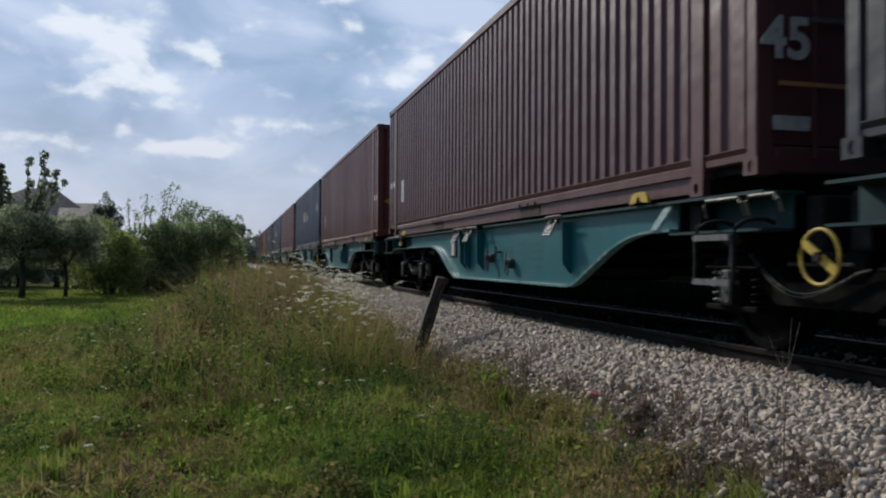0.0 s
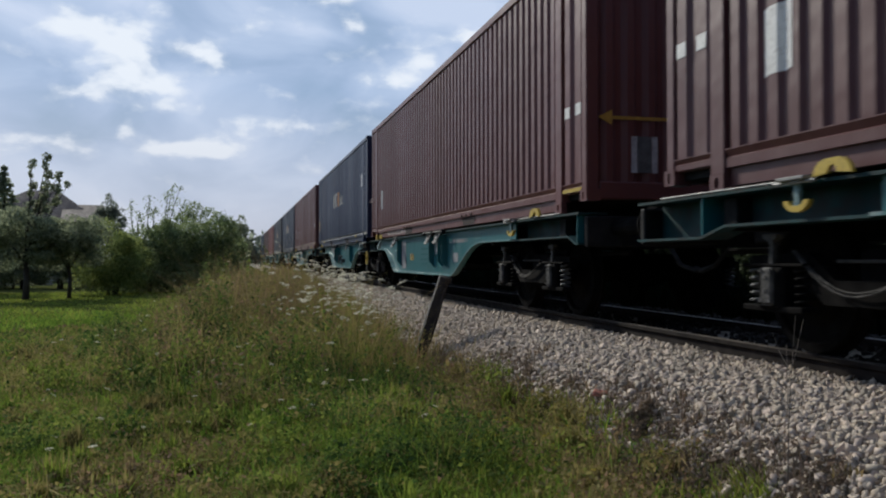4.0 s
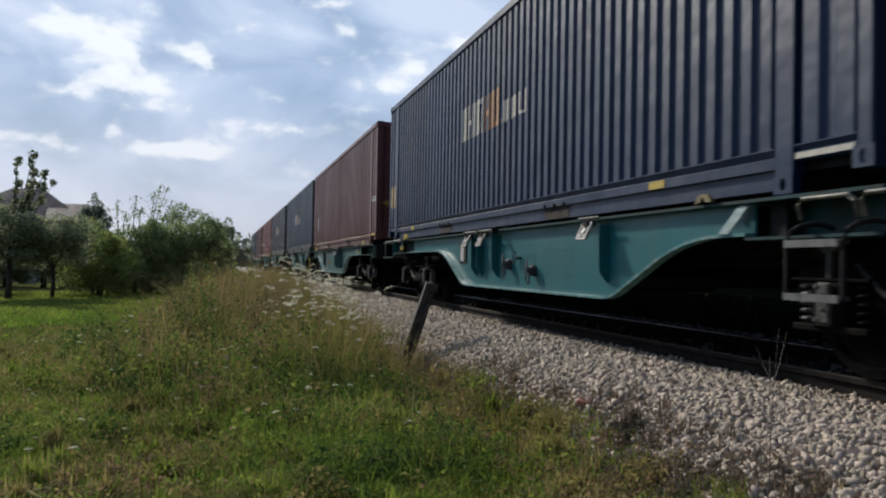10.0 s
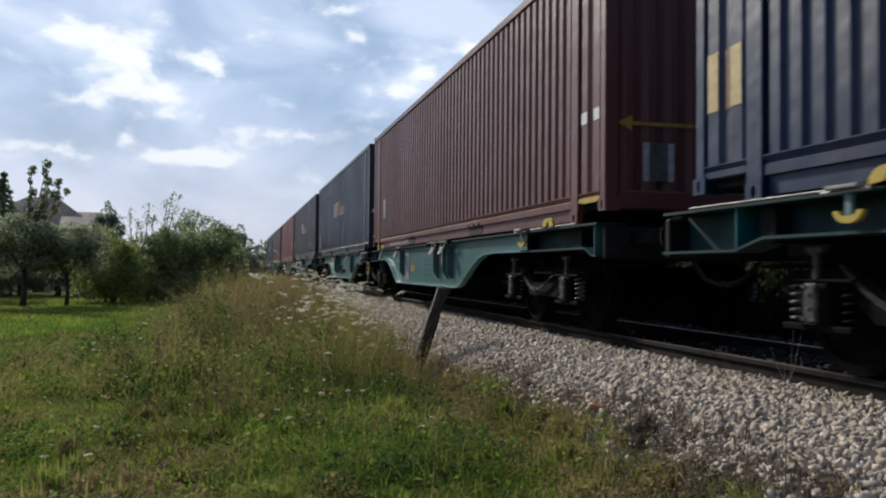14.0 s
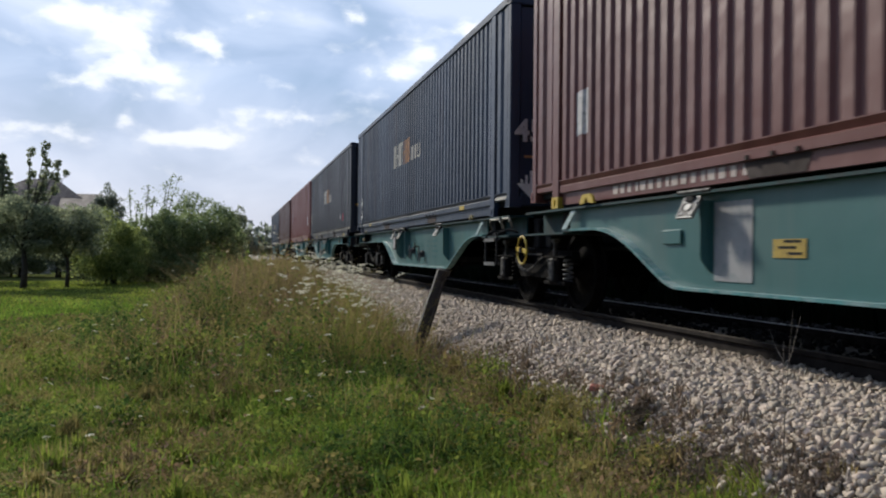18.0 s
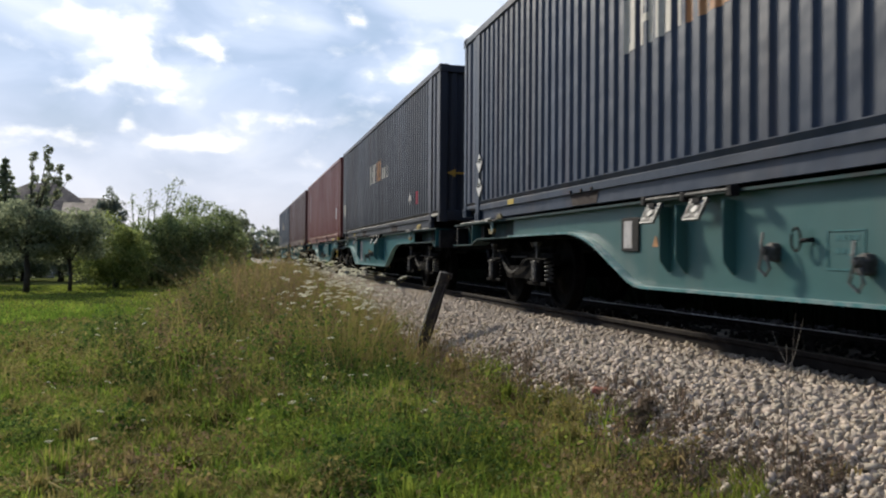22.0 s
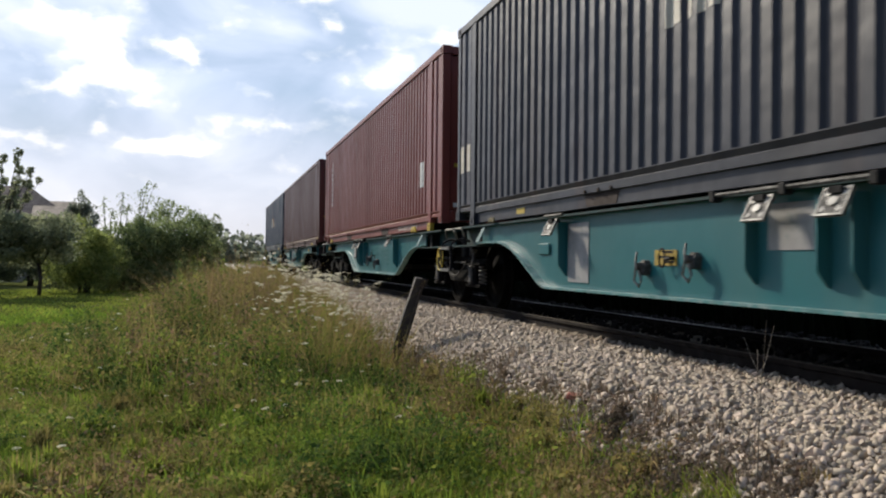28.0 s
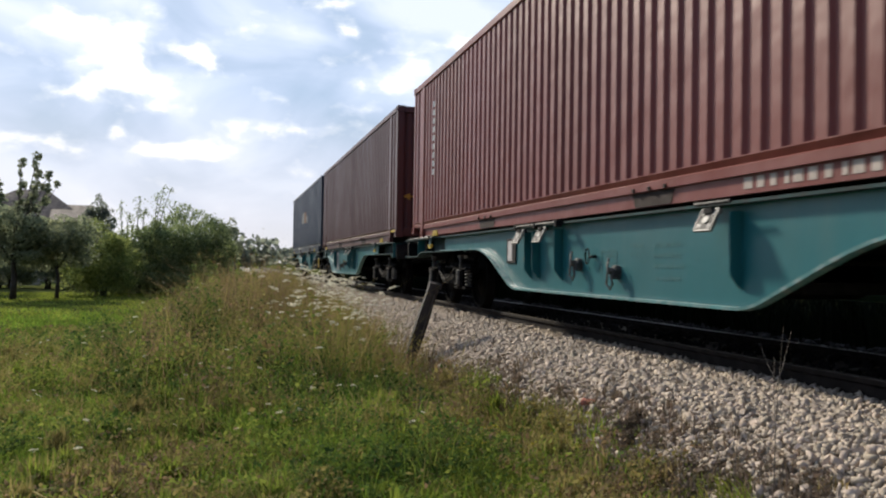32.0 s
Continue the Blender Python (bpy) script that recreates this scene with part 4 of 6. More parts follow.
def make_wagon():
    wagon = thing("container_wagon", "teal articulated container wagon with dark bogies", "freight wagon", "wagons of the train")
    for half in (-1, 1):
        for s in (-1, 1):
            x = s * 1.20
            xo = s * 1.285
            end = end_of(half)
            sill = part("side_sill", slab(bmesh.new(), sill_outline(half), min(x, x - s * 0.02), max(x, x - s * 0.02)), TEAL, wagon)
            out = sill_outline(half)[1:-1]
            part("lower_flange", flange_strip(out, min(x, xo), max(x, xo)), TEAL_EDGE, sill, "scuffed flange, paler for its highlight")
            part("top_flange", boxed(min(x + s * 0.08, x - s * 0.25), max(x + s * 0.08, x - s * 0.25), min(half * 0.3, half * end), max(half * 0.3, half * end), DECK, DECK + 0.022), TEAL_GRIMY_SHADE, sill)
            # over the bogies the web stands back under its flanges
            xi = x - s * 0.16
            x = xo
            bend0, bend1 = (13.20, 13.52) if half > 0 else (13.70, 13.90)
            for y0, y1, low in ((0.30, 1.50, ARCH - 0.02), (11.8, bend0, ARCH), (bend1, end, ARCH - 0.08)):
                part("end_web", boxed(min(xi, xi - s * 0.02), max(xi, xi - s * 0.02), min(half * y0, half * y1), max(half * y0, half * y1), low, DECK), TEAL_GRIMY_SHADE, sill)
                part("end_flange", boxed(min(xi, x), max(xi, x), min(half * y0, half * y1), max(half * y0, half * y1), low - 0.02, low), TEAL_GRIMY_SHADE, sill)
                if y0 > 13:
                    part("gusset", boxed(min(xi, x - s * 0.02), max(xi, x - s * 0.02), min(half * y0, half * (y0 + 0.015)), max(half * y0, half * (y0 + 0.015)), low, DECK), TEAL, sill, "worn teal end stiffener")
            y0, y1 = half * bend0, half * bend1
            part("step_web", slab(bmesh.new(), [(y0, DECK), (y0, ARCH - 0.01), (y1, ARCH - 0.09), (y1, DECK)], min(xi, xi - s * 0.02), max(xi, xi - s * 0.02)), TEAL_GRIMY_SHADE, sill)
            part("step_flange", slab(bmesh.new(), [(y0, ARCH), (y0, ARCH - 0.02), (y1, ARCH - 0.10), (y1, ARCH - 0.08)], min(xi, x), max(xi, x)), TEAL_GRIMY_SHADE, sill)
            x = s * 1.20
            # upright fins that stand out from the web, cut away below
            for y in (3.70, 6.88, 7.54, 7.80) if half > 0 else (4.20, 7.24, 7.91, 8.19):
                y *= half
                bm = bmesh.new()
                line = [(0.0, DECK - 0.05), (0.10, DECK - 0.05), (0.10, 0.66), (0.092, 0.62), (0.02, 0.53), (0.0, 0.52)]
                v = [bm.verts.new((x + s * d, y - 0.009, z)) for d, z in line]
                w = [bm.verts.new((x + s * d, y + 0.009, z)) for d, z in line]
                bm.faces.new(v)
                bm.faces.new(w[::-1])
                for i in range(len(v)):
                    bm.faces.new((v[i], w[i], w[(i + 1) % len(v)], v[(i + 1) % len(v)]))
                bmesh.ops.recalc_face_normals(bm, faces=bm.faces[:])
                part("stiffener", bm, TEAL, sill)
            x = xo
            for y in (3.86, 7.12, 7.80) if half > 0 else (4.17, 7.48, 8.14):
                y *= half
                plate = slab(bmesh.new(), [(y - 0.11, -0.09), (y + 0.11, -0.09), (y + 0.11, 0.09), (y - 0.11, 0.09)], -0.006, 0.006)
                sp = part("folding_spigot", plate, CAST_GREY, wagon, "bare metal folding spigot plate")
                sp.matrix_basis = pose(x + s * 0.09, 0, DECK - 0.11, 0, -s * 26, 0)
                for z0, z1, ya, yb in ((0.078, 0.09, -0.11, 0.11), (-0.09, -0.078, -0.11, 0.11), (-0.078, 0.078, -0.11, -0.096), (-0.078, 0.078, 0.096, 0.11)):
                    part("plate_rim", boxed(-0.012, 0.012, y + ya, y + yb, z0, z1), SILVER, sp)
                for ya, za in ((-0.066, 0.05), (0.062, 0.05), (-0.066, -0.05), (0.062, -0.05)):
                    part("plate_boss", slab(bmesh.new(), [(y + ya - 0.024, za), (y + ya, za - 0.022), (y + ya + 0.024, za), (y + ya, za + 0.022)], -0.011, 0.011), SILVER, sp)
                part("plate_boss", slab(bmesh.new(), [(y + 0.04 * math.cos(a), 0.03 * math.sin(a)) for a in (math.pi * k / 4 for k in range(8))], -0.015, 0.015), SILVER, sp)
                part("spigot_hinge", rod(bmesh.new(), [(x + s * 0.05, y - 0.22, DECK + 0.015), (x + s * 0.05, y + 0.22, DECK + 0.015)], 0.016, 6), CAST_GREY, wagon)
                part("spigot_arm", boxed(min(x, x + s * 0.09), max(x, x + s * 0.09), y - 0.05, y + 0.05, DECK - 0.06, DECK - 0.02), BLACK_IRON, wagon)
            y0, y1 = (6.72, 7.98) if half > 0 else (-8.40, -6.95)
            part("hinge_bar", rod(bmesh.new(), [(x + s * 0.055, y0, DECK + 0.012), (x + s * 0.055, y1, DECK + 0.012)], 0.015, 6), CAST_GREY, wagon)
            for y in (y0, 0.5 * (y0 + y1), y1):
                part("bar_lug", boxed(min(x, x + s * 0.075), max(x, x + s * 0.075), y - 0.03, y + 0.03, DECK - 0.035, DECK + 0.04, bevel=0.006), BLACK_IRON, wagon)
            for y in (1.95 if half > 0 else 2.18, 12.05 if half > 0 else 12.80):
                y *= half
                big = 1.25
                bm = bmesh.new()
                ring = [(y + 0.13 * big * math.cos(a), DECK + 0.03 + 0.10 * min(1.0, 1.15 * math.sin(a))) for a in (math.pi * k / 8 for k in range(9))]
                hole = [(y + 0.032 * big * math.cos(a), DECK + 0.045 + 0.045 * math.sin(a)) for a in (math.pi * k / 8 for k in range(9))]
                for xo in (x + s * 0.012, x + s * 0.04):
                    a = [bm.verts.new((xo, *p)) for p in ring]
                    b = [bm.verts.new((xo, *p)) for p in hole]
                    for k in range(8):
                        bm.faces.new((a[k], a[k + 1], b[k + 1], b[k]))
                bm.verts.ensure_lookup_table()
                for k in range(8):
                    bm.faces.new((bm.verts[k], bm.verts[k + 1], bm.verts[18 + k + 1], bm.verts[18 + k]))
                bmesh.ops.recalc_face_normals(bm, faces=bm.faces[:])
                part("yellow_lug", bm, YELLOW, wagon, "yellow lifting lug")
            # hooked stand that carries the next box size, folded down over the end web
            y = half * (12.36 if half > 0 else 11.95)
            stand = part("hook_stand", boxed(min(x + s * 0.015, x + s * 0.045), max(x + s * 0.015, x + s * 0.045), y - 0.028, y + 0.028, 0.97, 1.13, bevel=0.006), WORN_TEAL, wagon, "folded hooked container stand")
            bow = [(y + 0.115 * math.cos(a), 1.02 + 0.075 * math.sin(a)) for a in (math.pi * (1 + k / 10) for k in range(11))]
            bow += [(y + 0.075 * math.cos(a), 1.02 + 0.035 * math.sin(a)) for a in (math.pi * (2 - k / 10) for k in range(11))]
            part("hook", slab(bmesh.new(), bow, min(x + s * 0.012, x + s * 0.05), max(x + s * 0.012, x + s * 0.05)), YELLOW, stand, "yellow painted hook")
            part("stand_top", boxed(min(x - s * 0.02, x + s * 0.10), max(x - s * 0.02, x + s * 0.10), y - 0.13, y + 0.13, 1.142, 1.165, bevel=0.005), SILVER, stand, "bare steel top plate")
            part("stand_pin", rod(bmesh.new(), [(x + s * 0.06, y - 0.19, 1.13), (x + s * 0.06, y + 0.19, 1.13)], 0.013, 6), SILVER, stand)
            part("worn_edge_bar", rod(bmesh.new(), [(x + s * 0.02, half * 12.2, DECK + 0.03), (x + s * 0.02, half * (end - 0.45), DECK + 0.03)], 0.008, 6), SILVER, wagon, "bare steel edge bar")
            y = half * 1.64
            brace = part("bright_brace", slab(bmesh.new(), [(y + 0.03, -0.10), (y + 0.15, -0.10), (y - 0.03, 0.10), (y - 0.15, 0.10)], -0.006, 0.006), WORN_TEAL, wagon, "worn pale brace plate")
            brace.matrix_basis = pose(x - s * 0.01, 0, DECK - 0.11, 0, -s * 12, 0)
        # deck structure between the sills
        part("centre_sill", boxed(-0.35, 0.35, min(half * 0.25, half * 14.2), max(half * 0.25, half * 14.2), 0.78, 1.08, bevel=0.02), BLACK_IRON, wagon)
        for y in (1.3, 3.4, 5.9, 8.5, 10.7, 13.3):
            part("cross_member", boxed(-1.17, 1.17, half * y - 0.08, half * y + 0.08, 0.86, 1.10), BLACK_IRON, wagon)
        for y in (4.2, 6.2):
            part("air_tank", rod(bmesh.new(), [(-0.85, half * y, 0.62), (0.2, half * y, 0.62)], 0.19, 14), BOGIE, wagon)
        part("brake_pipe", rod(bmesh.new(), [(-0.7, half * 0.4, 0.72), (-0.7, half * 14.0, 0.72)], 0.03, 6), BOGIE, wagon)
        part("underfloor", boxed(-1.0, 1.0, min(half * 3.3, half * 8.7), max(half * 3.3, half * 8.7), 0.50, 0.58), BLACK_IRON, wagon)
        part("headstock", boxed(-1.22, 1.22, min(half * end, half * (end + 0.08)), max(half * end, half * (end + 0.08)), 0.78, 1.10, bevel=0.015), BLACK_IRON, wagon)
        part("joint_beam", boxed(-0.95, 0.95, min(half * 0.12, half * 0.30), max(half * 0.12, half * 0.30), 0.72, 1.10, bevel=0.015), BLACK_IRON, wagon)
        for bx in (-0.875, 0.875):
            buf = part("buffer", rod(bmesh.new(), [(bx, half * (end + 0.08), 0.98), (bx, half * 14.80, 0.98)], 0.085, 12), BOGIE, wagon)
            part("buffer_head", rod(bmesh.new(), [(bx, half * 14.80, 0.98), (bx, half * 14.87, 0.98)], [0.17, 0.20], 14), BOGIE, buf)
        part("coupling_hose", rod(bmesh.new(), [(-0.45, half * 14.4, 0.75), (-0.47, half * 14.6, 0.60), (-0.45, half * 14.85, 0.54), (-0.42, half * 15.0, 0.57)], 0.022, 7), BLACK_IRON, wagon)
        part("draw_hook", boxed(-0.06, 0.06, min(half * 14.40, half * 14.98), max(half * 14.40, half * 14.98), 0.92, 1.02, bevel=0.015), BLACK_IRON, wagon)
        make_bogie(wagon, half * 11.995)
    make_bogie(wagon, 0.0)
    dress_wagon(wagon)
    return wagon


def add_tap(wagon, y, z, ring_at):
    """A brake release tap: a cast body, a bent handle and a ring pull on a short stalk."""
    x = -1.202
    tap = part("release_tap", rod(bmesh.new(), [(x + 0.02, y, z), (x - 0.05, y, z), (x - 0.06, y, z), (x - 0.11, y, z)], [0.055, 0.055, 0.035, 0.03], 9), CAST_GREY, wagon, "grimy brake release tap")
    part("tap_body", boxed(x - 0.08, x + 0.01, y - 0.05, y + 0.045, z - 0.075, z + 0.02, bevel=0.015), CAST_GREY, tap)
    part("tap_handle", rod(bmesh.new(), [(x - 0.09, y + 0.02, z + 0.12), (x - 0.11, y + 0.01, z + 0.04), (x - 0.11, y, z), (x - 0.10, y + 0.05, z - 0.12), (x - 0.09, y - 0.01, z - 0.17), (x - 0.09, y - 0.05, z - 0.12), (x - 0.10, y - 0.03, z - 0.03)], 0.011, 5), STEEL_GREY, tap)
    if ring_at:
        yr, zr = y + ring_at, z + 0.07
        loop = [(x - 0.05, yr + 0.045 * math.cos(a), zr + 0.075 * math.sin(a)) for a in (2 * math.pi * k / 14 for k in range(15))]
        part("pull_ring", rod(bmesh.new(), loop, 0.009, 5, ends=False), BLACK_IRON, tap)
        part("ring_stalk", rod(bmesh.new(), [(x + 0.01, yr - 0.10, zr), (x - 0.045, yr - 0.10, zr - 0.005), (x - 0.05, yr - 0.045, zr - 0.01)], 0.016, 6), BLACK_IRON, tap)


def faded_bars(wagon, y0, y1, z):
    x = -1.202
    n = max(4, int((y1 - y0) / 0.055))
    bm = bmesh.new()
    for k in range(n):
        a = y0 + (y1 - y0) * k / n
        box(bm, x - 0.0016, x - 0.001, a, a + 0.030, z, z + 0.034)
    tagged(part("faded_lettering", bm, FAINT_TEXT, wagon, "faded dark plain bars of lettering"), kind="stuff")


def dress_wagon(wagon):
    """The details of the side that faces the meadow."""
    x = -1.202
    # parking brake wheel with its single broad spoke
    bm = bmesh.new()
    circle = [(0, 0.163 * math.cos(a), 0.163 * math.sin(a)) for a in (2 * math.pi * k / 24 for k in range(25))]
    rod(bm, circle, 0.0115, 6, ends=False)
    wheel = part("handwheel", bm, YELLOW, wagon, "yellow parking brake wheel", smooth=True)
    wheel.matrix_basis = pose(-1.40, -0.52, 0.69)
    spoke = slab(bmesh.new(), [(0.142, 0.060), (0.115, 0.105), (-0.142, -0.060), (-0.115, -0.105)], -0.008, 0.008)
    part("spoke", spoke, YELLOW, wheel)
    hub = bmesh.new()
    lathe_x(hub, [(-0.03, 0.03), (0.16, 0.03)], 10)
    part("hub", hub, BLACK_IRON, wheel)
    # shunter's step: two grey treads between bent round uprights that arch back under the deck
    def upright(y):
        return rod(bmesh.new(), [(-1.40, y, 0.50), (-1.40, y, 0.84), (-1.385, y - 0.01, 0.895), (-1.33, y - 0.03, 0.935), (-1.26, y - 0.06, 0.95), (-1.20, y - 0.08, 0.945), (-1.14, y - 0.09, 0.92)], 0.017, 7)

    step = part("shunter_step", upright(0.45), BLACK_IRON, wagon, "grey shunter's step")
    part("step_frame", upright(0.92), BLACK_IRON, step)
    for z in (0.50, 0.815):
        part("step_tread", boxed(-1.425, -1.35, 0.46, 0.91, z, z + 0.030, bevel=0.006), STEEL_GREY, step)
        part("tread_lip", boxed(-1.432, -1.425, 0.46, 0.91, z - 0.012, z + 0.032), STEEL_GREY, step)
    for y0, y1 in ((0.42, 0.88), (0.03, 0.37)):
        part("grab_rail", rod(bmesh.new(), [(-1.33, y0, 0.97), (-1.36, y0, 1.06), (-1.36, y0 + 0.04, 1.095), (-1.36, y1 - 0.04, 1.095), (-1.36, y1, 1.06), (-1.33, y1, 0.97)], 0.014, 6), GRAB, step, "worn cream grab rail")
    # front half: framed plate, warning mark, taps, faint lettering
    fr = part("plate_frame", boxed(x - 0.015, x - 0.002, 8.32, 8.66, 0.70, 1.01, bevel=0.006), BLACK_IRON, wagon)
    part("plate", boxed(x - 0.019, x - 0.015, 8.44, 8.60, 0.73, 0.98), PAPER, fr, "white paper plate")
    part("warning_mark", slab(bmesh.new(), [(7.98, 0.74), (8.08, 0.74), (8.03, 0.84)], x - 0.004, x - 0.002), ORANGE, wagon, "orange warning triangle")
    add_tap(wagon, 6.40, 0.70, -0.26)
    add_tap(wagon, 5.56, 0.63, 0.0)
    # a faintly outlined frame on the plate
    for y0, y1, z0, z1 in ((5.60, 5.92, 0.815, 0.825), (5.60, 5.92, 0.58, 0.59), (5.60, 5.612, 0.59, 0.815), (5.908, 5.92, 0.59, 0.815)):
        part("outline_bar", boxed(x - 0.003, x - 0.001, y0, y1, z0, z1), FAINT_TEXT, wagon)
    for y0, y1, z in ((4.50, 4.95, 0.84), (4.50, 4.95, 0.75), (4.45, 4.95, 0.66), (4.50, 4.90, 0.56), (5.10, 5.36, 0.84), (5.10, 5.36, 0.76), (5.66, 5.86, 0.76), (5.66, 5.86, 0.68)):
        faded_bars(wagon, y0, y1, z)


def dress_rear(wagon, notice_y, taps, company):
    """Notices on the rear half, which differ from wagon to wagon; company adds the white bars and the third panel."""
    x = -1.202
    part("pale_panel", boxed(x - 0.005, x - 0.002, -4.72, -4.25, 0.46, 1.05), PALE_PATCH, wagon, "pale grey notice panel")
    notice = part("yellow_plate", boxed(x - 0.006, x - 0.002, notice_y - 0.165, notice_y + 0.165, 0.64, 0.765), NOTICE_YELLOW, wagon, "faded yellow notice plate with dark marks")
    bm = bmesh.new()
    for y0, y1, z in ((-0.13, 0.01, 0.66), (-0.07, 0.11, 0.70), (-0.12, 0.05, 0.74)):
        box(bm, x - 0.008, x - 0.006, notice_y + y0, notice_y + y1, z, z + 0.018)
    tagged(part("plate_marks", bm, BLACK_IRON, notice), kind="stuff")
    part("pale_panel", boxed(x - 0.005, x - 0.002, -7.80, -7.36, 0.75, 1.05), PALE_PATCH, wagon, "pale grey notice panel")
    part("small_box", boxed(x - 0.02, x - 0.002, -3.79, -3.50, 0.74, 0.86, bevel=0.006), TEAL, wagon)
    if taps:
        add_tap(wagon, -5.83, 0.63, -0.30)
        add_tap(wagon, -6.56, 0.69, 0.0)
    else:
        for y0, y1, z in ((-6.9, -6.15, 0.84), (-6.9, -6.15, 0.74), (-6.95, -6.15, 0.64), (-6.75, -6.2, 0.55)):
            faded_bars(wagon, y0, y1, z)
    if company:
        part("pale_panel", boxed(x - 0.005, x - 0.002, -8.95, -8.65, 0.61, 0.76), PALE_PATCH, wagon, "small pale grey notice panel")
        bm = bmesh.new()
        edge = -8.60
        for k in range(15):
            w = 0.030 + 0.014 * ((k * 7) % 3)
            if k not in (4, 13):
                box(bm, x - 0.0035, x - 0.002, edge - w, edge, 0.925, 0.985)
            edge -= w + 0.017
        box(bm, x - 0.0035, x - 0.002, -8.52, -8.40, 0.93, 0.955)
        tagged(part("company_bars", bm, PALE_PATCH, wagon, "row of worn white plain bars"), kind="stuff")


JOINTS = [-0.4 + SPAN * k for k in (-1, 0, 1, 2, 3)]


def make_train():
    first = make_wagon()
    wagons = [first] + [copy_thing(first, Matrix.Identity(4)) for _ in JOINTS[1:]]
    for w, notice_y, taps, company in zip(wagons, (-6.13, -5.33, -5.11, -6.11, -6.13), (True, False, False, True, True), (False, True, False, False, False)):
        dress_rear(w, notice_y, taps, company)
        w["label"] = "teal articulated container wagon with dark bogies carrying two containers"
    for child in wagons[3].children:          # one wagon has its brake wheel on the other half
        if child.name.startswith("handwheel"):
            child.matrix_basis = pose(-1.40, -0.095, 0.685, 12, 0, 0)
        if child.name.startswith("shunter_step"):
            child.matrix_basis = pose(0, -1.12, 0.02)
    for child in wagons[0].children:
        if child.name.startswith("handwheel"):
            child.matrix_basis = pose(-1.40, -0.40, 0.687)
    for w, angle in ((wagons[1], 78), (wagons[2], -28)):      # the wheels were left at different turns
        for child in w.children:
            if child.name.startswith("handwheel"):
                child.matrix_basis = pose(-1.40, -0.52, 0.69, angle, 0, 0)
    for w, halves in ((wagons[2], (-1, 1)),):      # duller, dustier sides
        for child in w.children_recursive:
            if child.type == "MESH" and child.data.materials[0] == TEAL and math.copysign(1, child.data.vertices[0].co.y) in halves:
                child.material_slots[0].link = "OBJECT"
                child.material_slots[0].material = TEAL_DUSTY
    for w, side, reach in ((wagons[1], 1, 6), (wagons[2], 1, 15), (wagons[3], -1, 15)):      # the paint of these lugs has dulled
        for child in w.children_recursive:
            if child.name.startswith(("yellow_lug", "hook")) and not child.name.startswith("hook_") and 0 < child.data.vertices[0].co.y * side < reach:
                child.material_slots[0].link = "OBJECT"
                child.material_slots[0].material = DULL_YELLOW
                child["label"] = "dulled yellow steel"
                if child.name.startswith("yellow_lug"):      # a smaller pattern of lug
                    mid = Vector((0, sum(v.co.y for v in child.data.vertices) / len(child.data.vertices), DECK + 0.02))
                    child.matrix_basis = Matrix.Translation(mid) @ Matrix.Diagonal((1, 0.62, 0.66, 1)) @ Matrix.Translation(-mid)
    dress_containers()
    return wagons


WAGONS = make_train()


# ---- ballast ----
RNG = np.random.default_rng(7)


def stone_shapes(count=16):
    """Rough angular stones: broken, skewed blocks."""
    base = np.array([(x, y, z) for x in (-1, 1) for y in (-1, 1) for z in (-1, 1)], dtype=float) * 0.72
    tris = np.array([(0, 1, 3), (0, 3, 2), (4, 6, 7), (4, 7, 5), (0, 4, 5), (0, 5, 1), (2, 3, 7), (2, 7, 6), (0, 2, 6), (0, 6, 4), (1, 5, 7), (1, 7, 3)])
    shapes = []
    for _ in range(count):
        s = (base + RNG.uniform(-0.36, 0.36, base.shape)) * np.array([1.15, RNG.uniform(0.6, 1.0), RNG.uniform(0.42, 0.78)])
        shapes.append(s)
    return shapes, tris


def random_turns(n):
    q = RNG.normal(size=(n, 4))
    q /= np.linalg.norm(q, axis=1)[:, None]
    w, x, y, z = q.T
    return np.stack([np.stack([1 - 2 * (y * y + z * z), 2 * (x * y - z * w), 2 * (x * z + y * w)], 1),
                     np.stack([2 * (x * y + z * w), 1 - 2 * (x * x + z * z), 2 * (y * z - x * w)], 1),
                     np.stack([2 * (x * z - y * w), 2 * (y * z + x * w), 1 - 2 * (x * x + y * y)], 1)], 1)


def scatter_stones(name, label, x, y, size, mat, sink=0.25):
    shapes, tris = stone_shapes()
    n = len(x)
    pick = RNG.integers(0, len(shapes), n)
    turn = random_turns(n)
    local = np.array(shapes)[pick] * size[:, None, None]
    local = np.einsum("nij,nkj->nki", turn, local)
    z = ground_height(x, y) + size * (0.55 - sink) + RNG.uniform(-0.01, 0.02, n)
    verts = local + np.stack([x, y, z], 1)[:, None, :]
    k = len(shapes[0])
    corners = (tris[None] + (np.arange(n) * k)[:, None, None]).reshape(-1)
    mesh = raw_mesh(name, verts.reshape(-1, 3), 3, corners, mat)
    return tagged(new(name, mesh), label, "ballast", kind="stuff")


def gravel_edge(y):
    """How far out the stones reach, by place along the track."""
    return 2.24 + 0.18 * (1 - smoothstep(7.5, 10.5, y)) + 0.07 * np.exp(-((y - 4.9) / 0.8) ** 2) + 0.04 * np.sin(2.7 * y)


